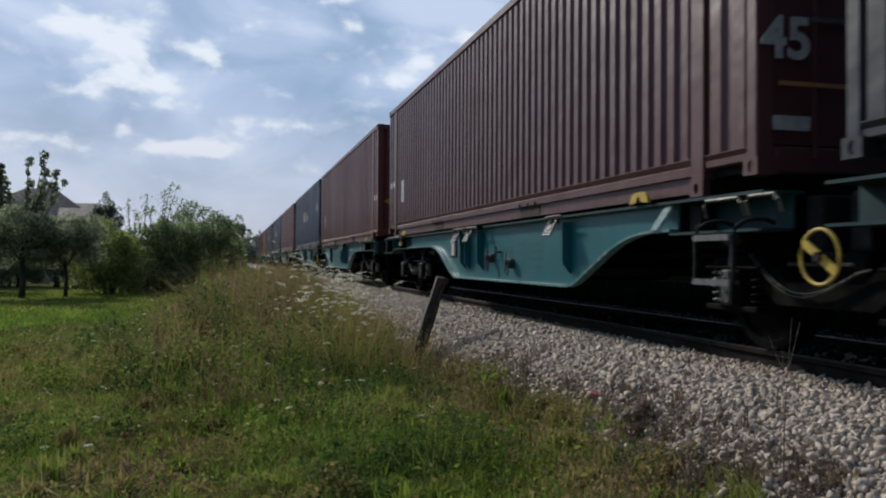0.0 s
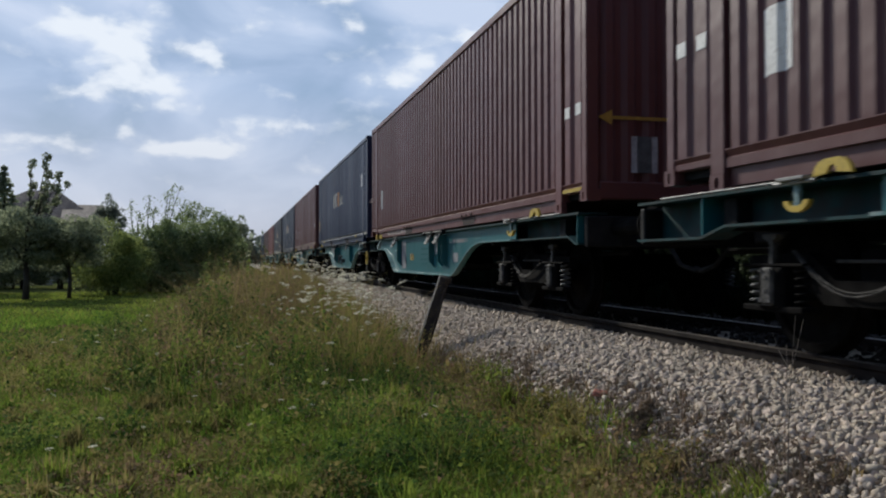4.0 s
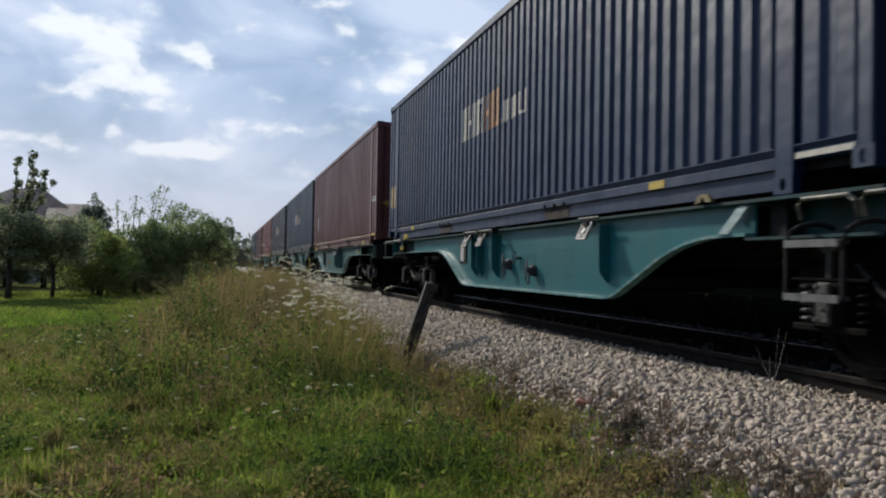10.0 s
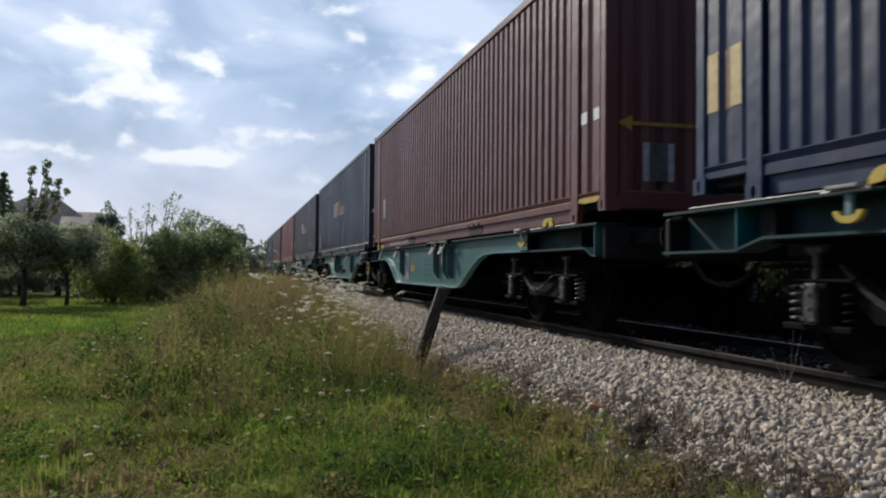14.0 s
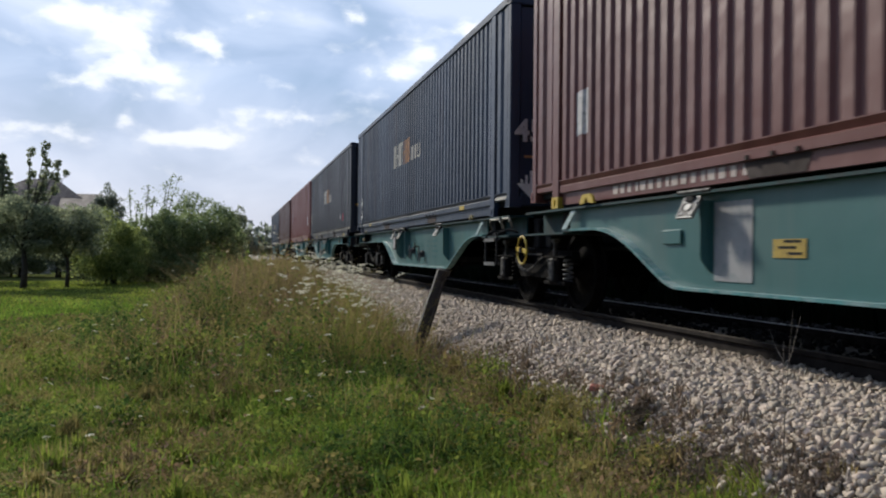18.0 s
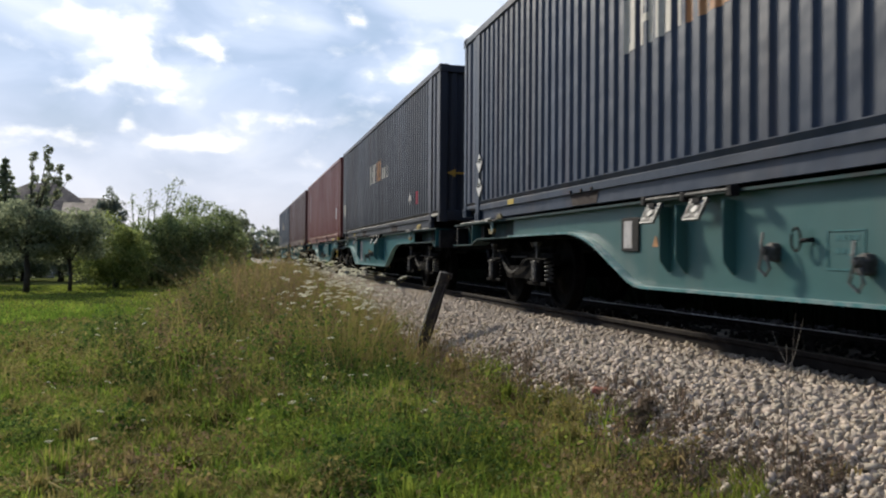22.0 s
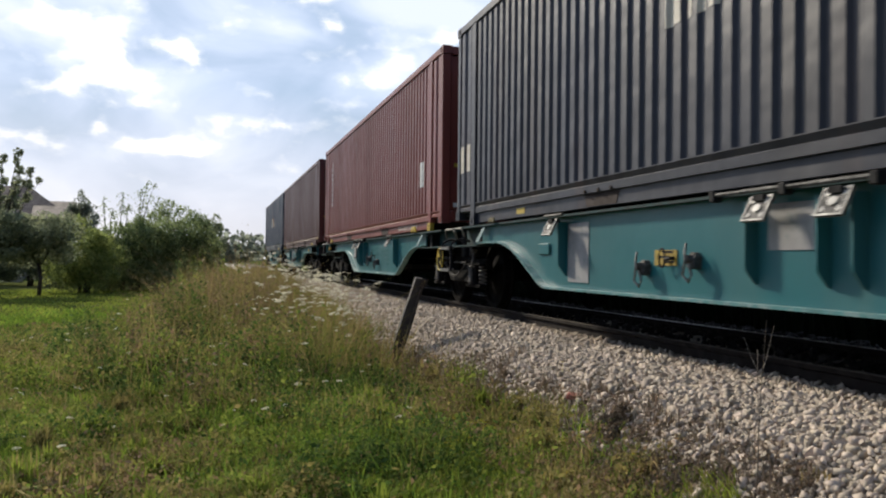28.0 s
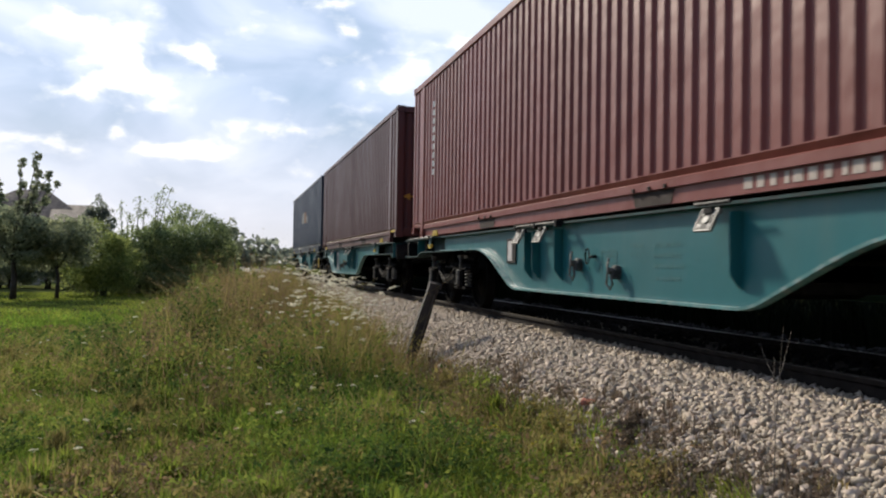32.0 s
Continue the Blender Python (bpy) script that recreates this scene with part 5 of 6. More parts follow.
def make_ballast():
    n = 84000
    y = 2.2 + 13.0 * RNG.random(n) ** 1.3
    x = RNG.uniform(1.95, 3.92, n)
    keep = x > gravel_edge(y) + RNG.normal(0, 0.10, n)
    x, y = x[keep], y[keep]
    scatter_stones("ballast_stones", "pale grey broken ballast stones on the shoulder", x, y, np.clip(RNG.lognormal(math.log(0.0128), 0.42, len(x)), 0.006, 0.036), STONE)
    n = 24000
    y = 15.0 + 37.0 * RNG.random(n) ** 1.3
    x = RNG.uniform(2.0, 3.92, n)
    keep = x > gravel_edge(y) + RNG.normal(0, 0.10, n)
    scatter_stones("ballast_stones", "pale grey broken ballast stones farther along the track", x[keep], y[keep], RNG.uniform(0.018, 0.036, keep.sum()), STONE)
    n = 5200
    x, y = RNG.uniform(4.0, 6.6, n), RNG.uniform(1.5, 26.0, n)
    scatter_stones("ballast_stones", "ballast stones between the rails", x, y, RNG.uniform(0.022, 0.045, n), SHADE_STONE)
    n = 15000
    x, y = RNG.uniform(2.1, 3.92, n), RNG.uniform(-7.0, 2.6, n)
    keep = x > 2.28 + RNG.normal(0, 0.07, n)
    x, y, n = x[keep], y[keep], keep.sum()
    scatter_stones("ballast_stones", "pale grey ballast stones on the bare shoulder", x, y, RNG.uniform(0.014, 0.034, n), STONE)
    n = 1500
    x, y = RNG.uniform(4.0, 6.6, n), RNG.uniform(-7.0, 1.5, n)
    scatter_stones("ballast_stones", "ballast stones between the rails", x, y, RNG.uniform(0.022, 0.045, n), SHADE_STONE)
    # one broken brick lying on the stones
    bm = boxed(-0.035, 0.035, -0.05, 0.05, -0.02, 0.02, bevel=0.008)
    for v in bm.verts:
        v.co += 0.010 * noise.noise_vector(v.co * 14)
    b = part("broken_brick", bm, BRICK)
    b.matrix_basis = pose(2.55, 5.47, float(ground_height(2.55, 5.47)) + 0.022, 8, -6, 55)
    tagged(b, "broken red brick lying on the ballast edge", "brick")


make_ballast()


def make_sleepers():
    bed = thing("sleepers", "row of weathered railway sleepers under the rails", "sleepers")
    bed["kind"] = "structure"
    first = None
    for k in range(90):
        y = -3.0 + 0.6 * k
        if first is None:
            first = part("sleeper", boxed(-1.3, 1.3, -0.12, 0.12, -0.30, -0.172, bevel=0.015), TIE, bed)
            first.matrix_basis = pose(TRACK_X, y, 0)
        else:
            shared("sleeper", first, bed, pose(TRACK_X, y, 0, 0, 0, random.uniform(-0.6, 0.6)))


make_sleepers()


# ---- grass, weeds and flowers ----
def blades(name, label, x, y, tall, wide, mat, lean=0.35, bend=0.35, sink=0.02, category="grass"):
    """Curved tapering blades, one from each place, in one mesh."""
    n = len(x)
    z = ground_height(x, y) - sink
    a = RNG.uniform(0, 2 * math.pi, n)
    d = RNG.uniform(0, 2 * math.pi, n)
    push = np.minimum(np.abs(RNG.normal(0, lean, n)), 0.9)
    side = np.stack([np.cos(a), np.sin(a), np.zeros(n)], 1) * (wide / 2)[:, None]
    out = np.stack([np.cos(d), np.sin(d), np.zeros(n)], 1) * (tall * push)[:, None]
    foot = np.stack([x, y, z], 1)
    up = np.stack([np.zeros(n), np.zeros(n), tall], 1)
    mid = foot + up * 0.55 + out * (0.55 - 0.5 * bend)
    tip = foot + up + out * (1 + bend)
    verts = np.stack([foot - side, foot + side, mid + side * 0.75, mid - side * 0.75, tip], 1)
    one = np.array([0, 1, 2, 0, 2, 3, 3, 2, 4])
    corners = (one[None] + 5 * np.arange(n)[:, None]).reshape(-1)
    mesh = raw_mesh(name, verts.reshape(-1, 3), 3, corners, mat)
    return tagged(new(name, mesh), label, category, kind="stuff")


def leaf_cards(centres, size, facing=None):
    """Folded leaf-shaped quads at the centres, lying any way or roughly square to facing; returns vertices and corners."""
    n = len(centres)
    turn = random_turns(n)
    if facing is not None:
        up = facing + RNG.normal(0, 0.75, (n, 3))
        up /= np.linalg.norm(up, axis=1)[:, None] + 1e-9
        side = np.cross(up, turn[:, :, 0])
        side /= np.linalg.norm(side, axis=1)[:, None] + 1e-9
        turn = np.stack([side, np.cross(up, side), up], 2)
    along = turn[:, :, 0] * size[:, None]
    across = turn[:, :, 1] * (size * 0.32)[:, None]
    fold = turn[:, :, 2] * (size * 0.10)[:, None]
    verts = np.stack([centres - along * 0.5, centres + across + fold, centres + along * 0.5, centres - across + fold], 1)
    corners = (np.array([0, 1, 2, 3])[None] + 4 * np.arange(n)[:, None]).reshape(-1)
    return verts.reshape(-1, 3), corners


def wedge(n, r0, r1, a0, a1, power=1.0):
    """Places spread over the ground by distance and bearing from the meadow's near corner."""
    r = r0 + (r1 - r0) * RNG.random(n) ** power
    a = np.radians(RNG.uniform(a0, a1, n))
    return r * np.sin(a), r * np.cos(a), r


def patches(x, y, seed, size=1.0):
    return 0.5 + 0.5 * np.clip(1.6 * wave(x * size, y * size, seed), -1, 1)


CLUMPS = [(0.65, 8.9, 0.5, 0.34), (1.3, 8.5, 0.42, 0.34), (1.8, 9.0, 0.4, 0.26), (0.1, 7.2, 0.45, 0.20), (1.0, 6.5, 0.42, 0.22), (1.55, 6.2, 0.35, 0.16), (1.9, 6.9, 0.35, 0.14), (0.75, 5.2, 0.3, 0.14), (1.25, 4.7, 0.28, 0.14), (-0.5, 8.8, 0.7, 0.18), (-0.9, 10.6, 0.8, 0.12), (-1.6, 13.5, 0.9, 0.15), (0.15, 12.2, 0.6, 0.50), (0.3, 14.2, 0.7, 0.65), (0.4, 16.8, 0.8, 0.65), (0.75, 15.6, 0.55, 0.42), (0.95, 17.6, 0.6, 0.45), (0.2, 18.6, 0.7, 0.35), (-0.5, 14.0, 0.6, 0.40), (-1.0, 12.5, 0.5, 0.15), (0.4, 5.3, 0.5, 0.10), (1.5, 5.0, 0.4, 0.10), (-1.3, 6.6, 0.5, 0.08)]


def bank_height(x, y):
    """How tall the growth stands: low by the camera and in the meadow, high along the bank."""
    along = smoothstep(6.5, 13.0, y)
    across = smoothstep(-2.4, -0.6, x - 0.03 * y) * (1 - 0.55 * smoothstep(1.7, 2.5, x)) * (1 - 0.30 * smoothstep(0.9, 2.0, x) * smoothstep(9.5, 12.5, y))
    clumps = sum(h * np.exp(-((x - cx) ** 2 + (y - cy) ** 2) / w ** 2) for cx, cy, w, h in CLUMPS)
    meadow_edge = 0.17 * smoothstep(-4.6, -2.8, x) * smoothstep(6.8, 8.6, y) * (1 - smoothstep(14.5, 18.0, y))
    ragged = 0.84 + 0.46 * patches(x, y, 41.0, 1.9) * patches(x, y, 47.0, 0.8) ** 0.5
    return 0.09 + ragged * across * (0.14 + 0.62 * along) + 0.25 * across * smoothstep(14, 24, y) + clumps + meadow_edge


HERB_SPOTS = [(0.6, 8.7, 0.6), (1.1, 9.6, 0.6), (0.9, 7.6, 0.5), (1.45, 7.8, 0.45), (0.3, 6.6, 0.4), (0.9, 5.6, 0.45), (1.05, 4.8, 0.35), (1.35, 5.5, 0.4), (1.5, 4.7, 0.35), (0.55, 4.7, 0.3), (-0.6, 8.2, 0.5), (-1.2, 6.2, 0.4), (-0.3, 11.0, 0.8), (1.6, 11.5, 0.6)]
LUSH_SPOTS = [(-1.2, 5.6, 0.5), (-1.7, 7.9, 0.8), (-2.9, 18.5, 2.4), (-4.5, 15.0, 1.8), (0.6, 4.7, 0.4), (1.0, 5.4, 0.35), (1.4, 7.8, 0.4), (0.8, 9.3, 0.5), (0.25, 6.5, 0.35), (1.25, 7.0, 0.35), (-0.9, 9.5, 0.7)]
BROWN_SPOTS = [(-0.7, 5.0, 0.40), (-0.45, 5.5, 0.30), (-0.35, 4.7, 0.30), (2.05, 8.4, 0.45), (2.02, 7.2, 0.40), (1.85, 5.9, 0.35), (2.0, 4.2, 0.35), (0.6, 18.5, 2.6), (1.1, 14.6, 1.3), (0.0, 7.6, 0.35), (0.2, 12.6, 0.9), (1.75, 9.7, 0.40), (1.85, 11.0, 0.45), (1.6, 12.4, 0.5), (1.2, 10.6, 0.4), (2.02, 6.4, 0.30), (2.08, 5.4, 0.30), (2.12, 4.7, 0.30), (2.10, 3.9, 0.28), (2.02, 7.8, 0.30), (2.05, 9.2, 0.35)]


def spots(x, y, places):
    return np.clip(sum(np.exp(-((x - cx) ** 2 + (y - cy) ** 2) / w ** 2) for cx, cy, w in places), 0, 1)


def make_grass():
    # short meadow turf, mown lower away from the bank
    x, y, r = wedge(170000, 3.6, 36.0, -24, 36, 1.6)
    keep = x < gravel_edge(y) - 0.02 + 0.05 * RNG.normal(size=len(x))
    keep &= RNG.random(len(x)) > 0.8 * spots(x, y, BROWN_SPOTS)
    x, y, r = x[keep], y[keep], r[keep]
    lawn = 1 - smoothstep(-2.6, -1.0, x - 0.02 * y)
    short = RNG.uniform(0.05, 0.13, len(x)) * (0.8 + 0.5 * patches(x, y, 2.0)) * (1 - 0.35 * lawn)
    blades("meadow_grass", "short green meadow grass", x, y, short, 0.005 + 0.0012 * r, GRASS, 0.6)
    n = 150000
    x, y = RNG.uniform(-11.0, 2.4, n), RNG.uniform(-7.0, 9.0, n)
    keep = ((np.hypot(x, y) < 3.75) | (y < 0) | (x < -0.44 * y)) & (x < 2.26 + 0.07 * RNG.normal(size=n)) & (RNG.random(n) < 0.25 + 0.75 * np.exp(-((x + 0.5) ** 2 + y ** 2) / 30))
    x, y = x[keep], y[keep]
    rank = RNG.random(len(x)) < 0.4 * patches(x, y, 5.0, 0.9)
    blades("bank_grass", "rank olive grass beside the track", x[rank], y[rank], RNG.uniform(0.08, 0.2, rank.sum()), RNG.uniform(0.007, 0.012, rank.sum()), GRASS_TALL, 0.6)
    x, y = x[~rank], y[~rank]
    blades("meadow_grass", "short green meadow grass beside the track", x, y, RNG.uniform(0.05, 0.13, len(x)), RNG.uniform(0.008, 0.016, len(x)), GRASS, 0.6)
    # lush green turf in the damper places
    x, y, r = wedge(90000, 3.7, 24.0, -22, 30, 1.5)
    keep = (x < gravel_edge(y) - 0.15) & (0.08 + 0.9 * spots(x, y, LUSH_SPOTS) * (0.35 + 0.65 * patches(x, y, 59.0, 1.8)) > RNG.random(len(x)))
    x, y, r = x[keep], y[keep], r[keep]
    blades("lush_grass", "lush bright green grass in patches", x, y, RNG.uniform(0.07, 0.16, len(x)) + 0.45 * bank_height(x, y) * RNG.random(len(x)) * (x > -0.6), 0.005 + 0.0011 * r, GRASS_LUSH, 0.6)
    # ragged bank grass, olive, straw and dead brown
    for mat, n, seed, label in ((GRASS_TALL, 175000, 5.0, "rank olive grass on the bank"), (GRASS_DRY, 60000, 11.0, "dry straw-coloured grass on the bank"), (GRASS_BROWN, 80000, 13.0, "dead brown grass on the bank"), (HERB, 40000, 17.0, "leafy green herbs on the bank")):
        x, y, r = wedge(n, 3.8, 42.0, -20, 36, 1.35)
        p = patches(x, y, seed, 0.9)
        herb, brown = spots(x, y, HERB_SPOTS), spots(x, y, BROWN_SPOTS)
        chance = {"tall_bank_grass": 0.30 + 0.65 * p - 0.65 * herb - 0.5 * brown, "dry_grass": 0.55 * p ** 2 + 0.35 * brown - 0.5 * herb,
                  "dead_brown_grass": 0.30 * p ** 3 + 0.8 * brown - 0.6 * herb, "green_herb": 0.3 * p + 0.5 * herb - 0.5 * brown}[mat.name]
        chance = chance * (1.0 if mat is HERB else 0.45 + 0.55 * smoothstep(-2.2, -0.6, x - 0.03 * y))
        keep = (x < gravel_edge(y) + 0.12 * RNG.normal(size=n)) & (bank_height(x, y) > 0.15) & (chance > RNG.random(n))
        x, y, r = x[keep], y[keep], r[keep]
        near = 1 - smoothstep(7.0, 11.0, y)
        tall = bank_height(x, y) * RNG.uniform(0.45, 1.2, len(x)) * (1 - 0.2 * near) * (0.22 + 1.15 * patches(x, y, 6.0, 2.1) ** 1.4) * (1 - 0.3 * spots(x, y, BROWN_SPOTS) * (y < 10))
        tall = np.minimum(tall, bank_height(x, y) * np.where(y > 9.5, RNG.uniform(0.85, 1.02, len(x)), 1.6))
        blades("bank_grass", label, x, y, tall, (0.0034 + 0.0007 * r) * (1.3 if mat is HERB else 1.0), mat, 0.6, 0.4)
    # thin seeding stems that stand over the rest
    for mat, n, label in ((GRASS_DRY, 500, "thin straw-coloured seeding stems over the bank"), (GRASS_BROWN, 900, "thin brown seeding stems over the bank")):
        y = 6.0 + 18.0 * RNG.random(n) ** 1.2
        x = RNG.uniform(-1.9, 2.0, n)
        keep = (patches(x, y, 53.0, 1.4) > RNG.random(n)) & (x > -0.12 * y - 0.4)
        x, y = x[keep], y[keep]
        blades("seed_stems", label, x, y, (bank_height(x, y) + 0.04) * RNG.uniform(0.9, 1.25, len(x)), 0.004 + 0.0003 * y, mat, 0.35, 0.3)
    # low screen of weeds whose colour carries the dark under the wagons
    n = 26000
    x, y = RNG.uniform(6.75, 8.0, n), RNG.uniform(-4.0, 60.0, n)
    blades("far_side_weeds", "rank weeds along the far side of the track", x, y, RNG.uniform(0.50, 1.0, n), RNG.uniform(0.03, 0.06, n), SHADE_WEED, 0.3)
    # leafy clumps: dark ones in the hollows, lighter ones between them
    for mat, n, seed, label in ((HERB_DARK, 13000, 23.0, "dark green leafy weeds among the grass"), (HERB, 10000, 29.0, "fresh green leafy weeds among the grass"), (GRASS_TALL, 8000, 31.0, "olive seed heads and leaves among the grass"), (GRASS_BROWN, 8000, 37.0, "withered brown leaves among the grass")):
        x, y, r = wedge(n, 3.9, 22.0, -16, 32, 1.25)
        chance = 0.75 * spots(x, y, HERB_SPOTS) * patches(x, y, seed + 3, 2.6) + 0.55 * patches(x, y, seed, 1.3) ** 2 - 0.4 * spots(x, y, BROWN_SPOTS)
        if mat is GRASS_TALL:
            chance = 0.15 + 0.6 * patches(x, y, 6.0, 2.1) - 0.8 * spots(x, y, HERB_SPOTS)
        if mat is GRASS_BROWN:
            chance = 0.15 * patches(x, y, seed, 1.7) + 0.8 * spots(x, y, BROWN_SPOTS)
        keep = (x < gravel_edge(y) + (0.10 if mat is GRASS_BROWN else -0.05) * RNG.normal(1, 0.6, n)) & (bank_height(x, y) > 0.13) & (chance > RNG.random(n))
        x, y, r = x[keep], y[keep], r[keep]
        rep = 11
        cx, cy = np.repeat(x, rep), np.repeat(y, rep)
        top = bank_height(x, y) * RNG.uniform(0.45, 0.95, len(x)) * (0.5 + 0.5 * patches(x, y, 6.0, 2.1) + 0.35 * spots(x, y, HERB_SPOTS))
        h = np.repeat(top, rep) * RNG.random(len(cx)) ** 0.6
        c = np.stack([cx + RNG.normal(0, 0.055, len(cx)), cy + RNG.normal(0, 0.055, len(cx)), ground_height(cx, cy) + h], 1)
        v, q = leaf_cards(c, np.clip(RNG.lognormal(math.log(0.020), 0.45, len(c)), 0.008, 0.06) * (0.7 + 0.05 * np.repeat(r, rep)))
        tagged(new("herb_leaves", raw_mesh("herb_leaves", v, 4, q, mat)), label, "weeds", kind="stuff")


make_grass()


def weed_domes(name, label, spots_at, leaves, mat, size=0.024):
    """Bushy low weeds: each a ragged dome of small leaves. spots_at rows: x, y, radius, height."""
    at_ = np.array(spots_at)
    k = np.repeat(np.arange(len(at_)), leaves)
    n = len(k)
    a = RNG.uniform(0, 2 * math.pi, n)
    q = np.sqrt(RNG.random(n))
    lobes = 1 + 0.35 * np.sin(3 * a + at_[k, 0] * 40) + 0.2 * np.sin(7 * a + at_[k, 1] * 30)
    px = at_[k, 0] + at_[k, 2] * q * lobes * np.cos(a)
    py = at_[k, 1] + at_[k, 2] * q * lobes * np.sin(a)
    h = at_[k, 3] * (1 - 0.75 * q ** 2) * RNG.random(n) ** 0.7 * (0.75 + 0.5 * np.abs(np.sin(9 * px) * np.cos(8 * py)))
    c = np.stack([px, py, ground_height(px, py) + h], 1)
    v, f = leaf_cards(c, np.clip(RNG.lognormal(math.log(size), 0.4, n), 0.008, 0.07))
    tagged(new(name, raw_mesh(name, v, 4, f, mat)), label, "weeds", kind="stuff")


def tussocks(name, label, spots_at, count, mat):
    """Grass tufts whose blades fan out from a common foot."""
    at_ = np.array(spots_at)
    k = np.repeat(np.arange(len(at_)), count)
    n = len(k)
    a, d = RNG.uniform(0, 2 * math.pi, n), np.abs(RNG.normal(0, 0.55, n))
    tall = at_[k, 3] * RNG.uniform(0.5, 1.15, n)
    x = at_[k, 0] + 0.35 * at_[k, 2] * RNG.normal(size=n)
    y = at_[k, 1] + 0.35 * at_[k, 2] * RNG.normal(size=n)
    foot = np.stack([x, y, ground_height(x, y) - 0.01], 1)
    out = np.stack([np.cos(a), np.sin(a), 0 * a], 1) * (tall * d)[:, None]
    up = np.stack([0 * a, 0 * a, tall], 1)
    side = np.stack([-np.sin(a), np.cos(a), 0 * a], 1) * (0.0035 + 0.0005 * at_[k, 1])[:, None]
    mid, tip = foot + 0.65 * up + 0.35 * out, foot + up * (1 - 0.35 * d)[:, None] + out
    verts = np.stack([foot - side, foot + side, mid + side * 0.8, mid - side * 0.8, tip], 1)
    one = np.array([0, 1, 2, 0, 2, 3, 3, 2, 4])
    mesh = raw_mesh(name, verts.reshape(-1, 3), 3, (one[None] + 5 * np.arange(n)[:, None]).reshape(-1), mat)
    tagged(new(name, mesh), label, "grass", kind="stuff")


def make_weeds():
    def scattered(n, low, high, small, big, near_spots=None, y1=12.5):
        rows = []
        while len(rows) < n:
            if near_spots is not None:
                cx, cy, w = near_spots[int(RNG.integers(len(near_spots)))]
                x, y = cx + RNG.normal(0, 0.6 * w), cy + RNG.normal(0, 0.6 * w)
            else:
                y = 4.0 + (y1 - 4.0) * RNG.random() ** 1.3
                x = RNG.uniform(-0.28 * y - 0.2, 2.3)
            if 3.8 < y < y1 and x > -3.2 and x < float(gravel_edge(y)) - 0.12:
                rows.append((x, y, RNG.uniform(small, big), RNG.uniform(low, high) * (1 + 0.05 * (y - 5)) * (0.55 if x < -1.1 else 1.0)))
        return rows

    weed_domes("dark_weeds", "dark green bushy weeds in the hollows of the bank", scattered(70, 0.12, 0.30, 0.12, 0.30, HERB_SPOTS), 420, HERB_DARK)
    weed_domes("fresh_weeds", "fresh green bushy weeds on the bank", scattered(80, 0.10, 0.26, 0.10, 0.26), 360, HERB)
    weed_domes("olive_weeds", "olive bushy weeds on the bank", scattered(70, 0.10, 0.24, 0.10, 0.24), 520, GRASS_TALL, 0.018)
    weed_domes("withered_weeds", "withered brown weeds on the bank", scattered(26, 0.05, 0.12, 0.14, 0.30, BROWN_SPOTS), 520, GRASS_BROWN, 0.018)
    def bank_rows(n):
        rows = []
        for _ in range(n):
            y = RNG.uniform(8.6, 17.0)
            x = RNG.uniform(-1.3, 1.25)
            rows.append((x, y, RNG.uniform(0.16, 0.36), float(bank_height(x, y)) * RNG.uniform(0.65, 1.0)))
        return rows

    weed_domes("bank_weeds", "dark green leafy weeds standing on the bank", bank_rows(46), 420, HERB_DARK, 0.034)
    weed_domes("bank_weeds", "fresh green leafy weeds standing on the bank", bank_rows(40), 380, HERB, 0.032)
    weed_domes("bank_weeds", "withered reddish brown weeds standing on the bank", bank_rows(60), 380, GRASS_BROWN, 0.028)
    weed_domes("bank_weeds", "olive seeding weeds standing on the bank", bank_rows(60), 380, GRASS_TALL, 0.026)
    def flank_rows(n):
        y = 8.6 + 6.5 * RNG.random(n)
        x = -0.95 - 0.12 * (y - 8.6) + RNG.normal(0, 0.28, n)
        return np.stack([x, y, RNG.uniform(0.16, 0.34, n), RNG.uniform(0.22, 0.55, n)], 1)

    weed_domes("flank_weeds", "tall dark leafy weeds on the meadow side of the bank", flank_rows(26), 520, HERB_DARK, 0.034)
    weed_domes("flank_weeds", "tall fresh green weeds on the meadow side of the bank", flank_rows(20), 420, HERB, 0.032)

    def edge_rows(n):
        rows = []
        for _ in range(n):
            y = 10.6 + 24.0 * RNG.random() ** 1.25
            x = RNG.uniform(1.15, 2.0) + 0.010 * (y - 12)
            top = float(np.interp(y, [10.0, 12.7, 14.2, 21.0, 34.0], [0.16, 0.26, 0.55, 0.86, 1.0]))
            rows.append((x, y, RNG.uniform(0.16, 0.34), top * RNG.uniform(0.55, 1.05)))
        return rows

    weed_domes("edge_weeds", "dark green weeds leaning over the ballast edge", edge_rows(60), 360, HERB_DARK, 0.032)
    weed_domes("edge_weeds", "olive seeding weeds along the ballast edge", edge_rows(90), 360, GRASS_TALL, 0.028)
    weed_domes("edge_weeds", "withered reddish brown weeds along the ballast edge", edge_rows(80), 360, GRASS_BROWN, 0.028)
    tussocks("edge_grass", "tall dry grass along the ballast edge", edge_rows(110), 60, GRASS_DRY)
    tussocks("edge_grass", "tall olive grass along the ballast edge", edge_rows(130), 80, GRASS_TALL)
    # dead growth thinning out over the stones
    def litter_rows(n, low, high, reach):
        y = 3.0 + 6.2 * RNG.random(n) ** 1.2
        x = gravel_edge(y) + RNG.normal(0.02, reach, n)
        return np.stack([x, y, RNG.uniform(0.05, 0.14, n), RNG.uniform(low, high, n)], 1)

    weed_domes("dead_litter", "grey-brown dead weeds thinning out over the stones", litter_rows(190, 0.03, 0.09, 0.10), 170, LITTER, 0.015)
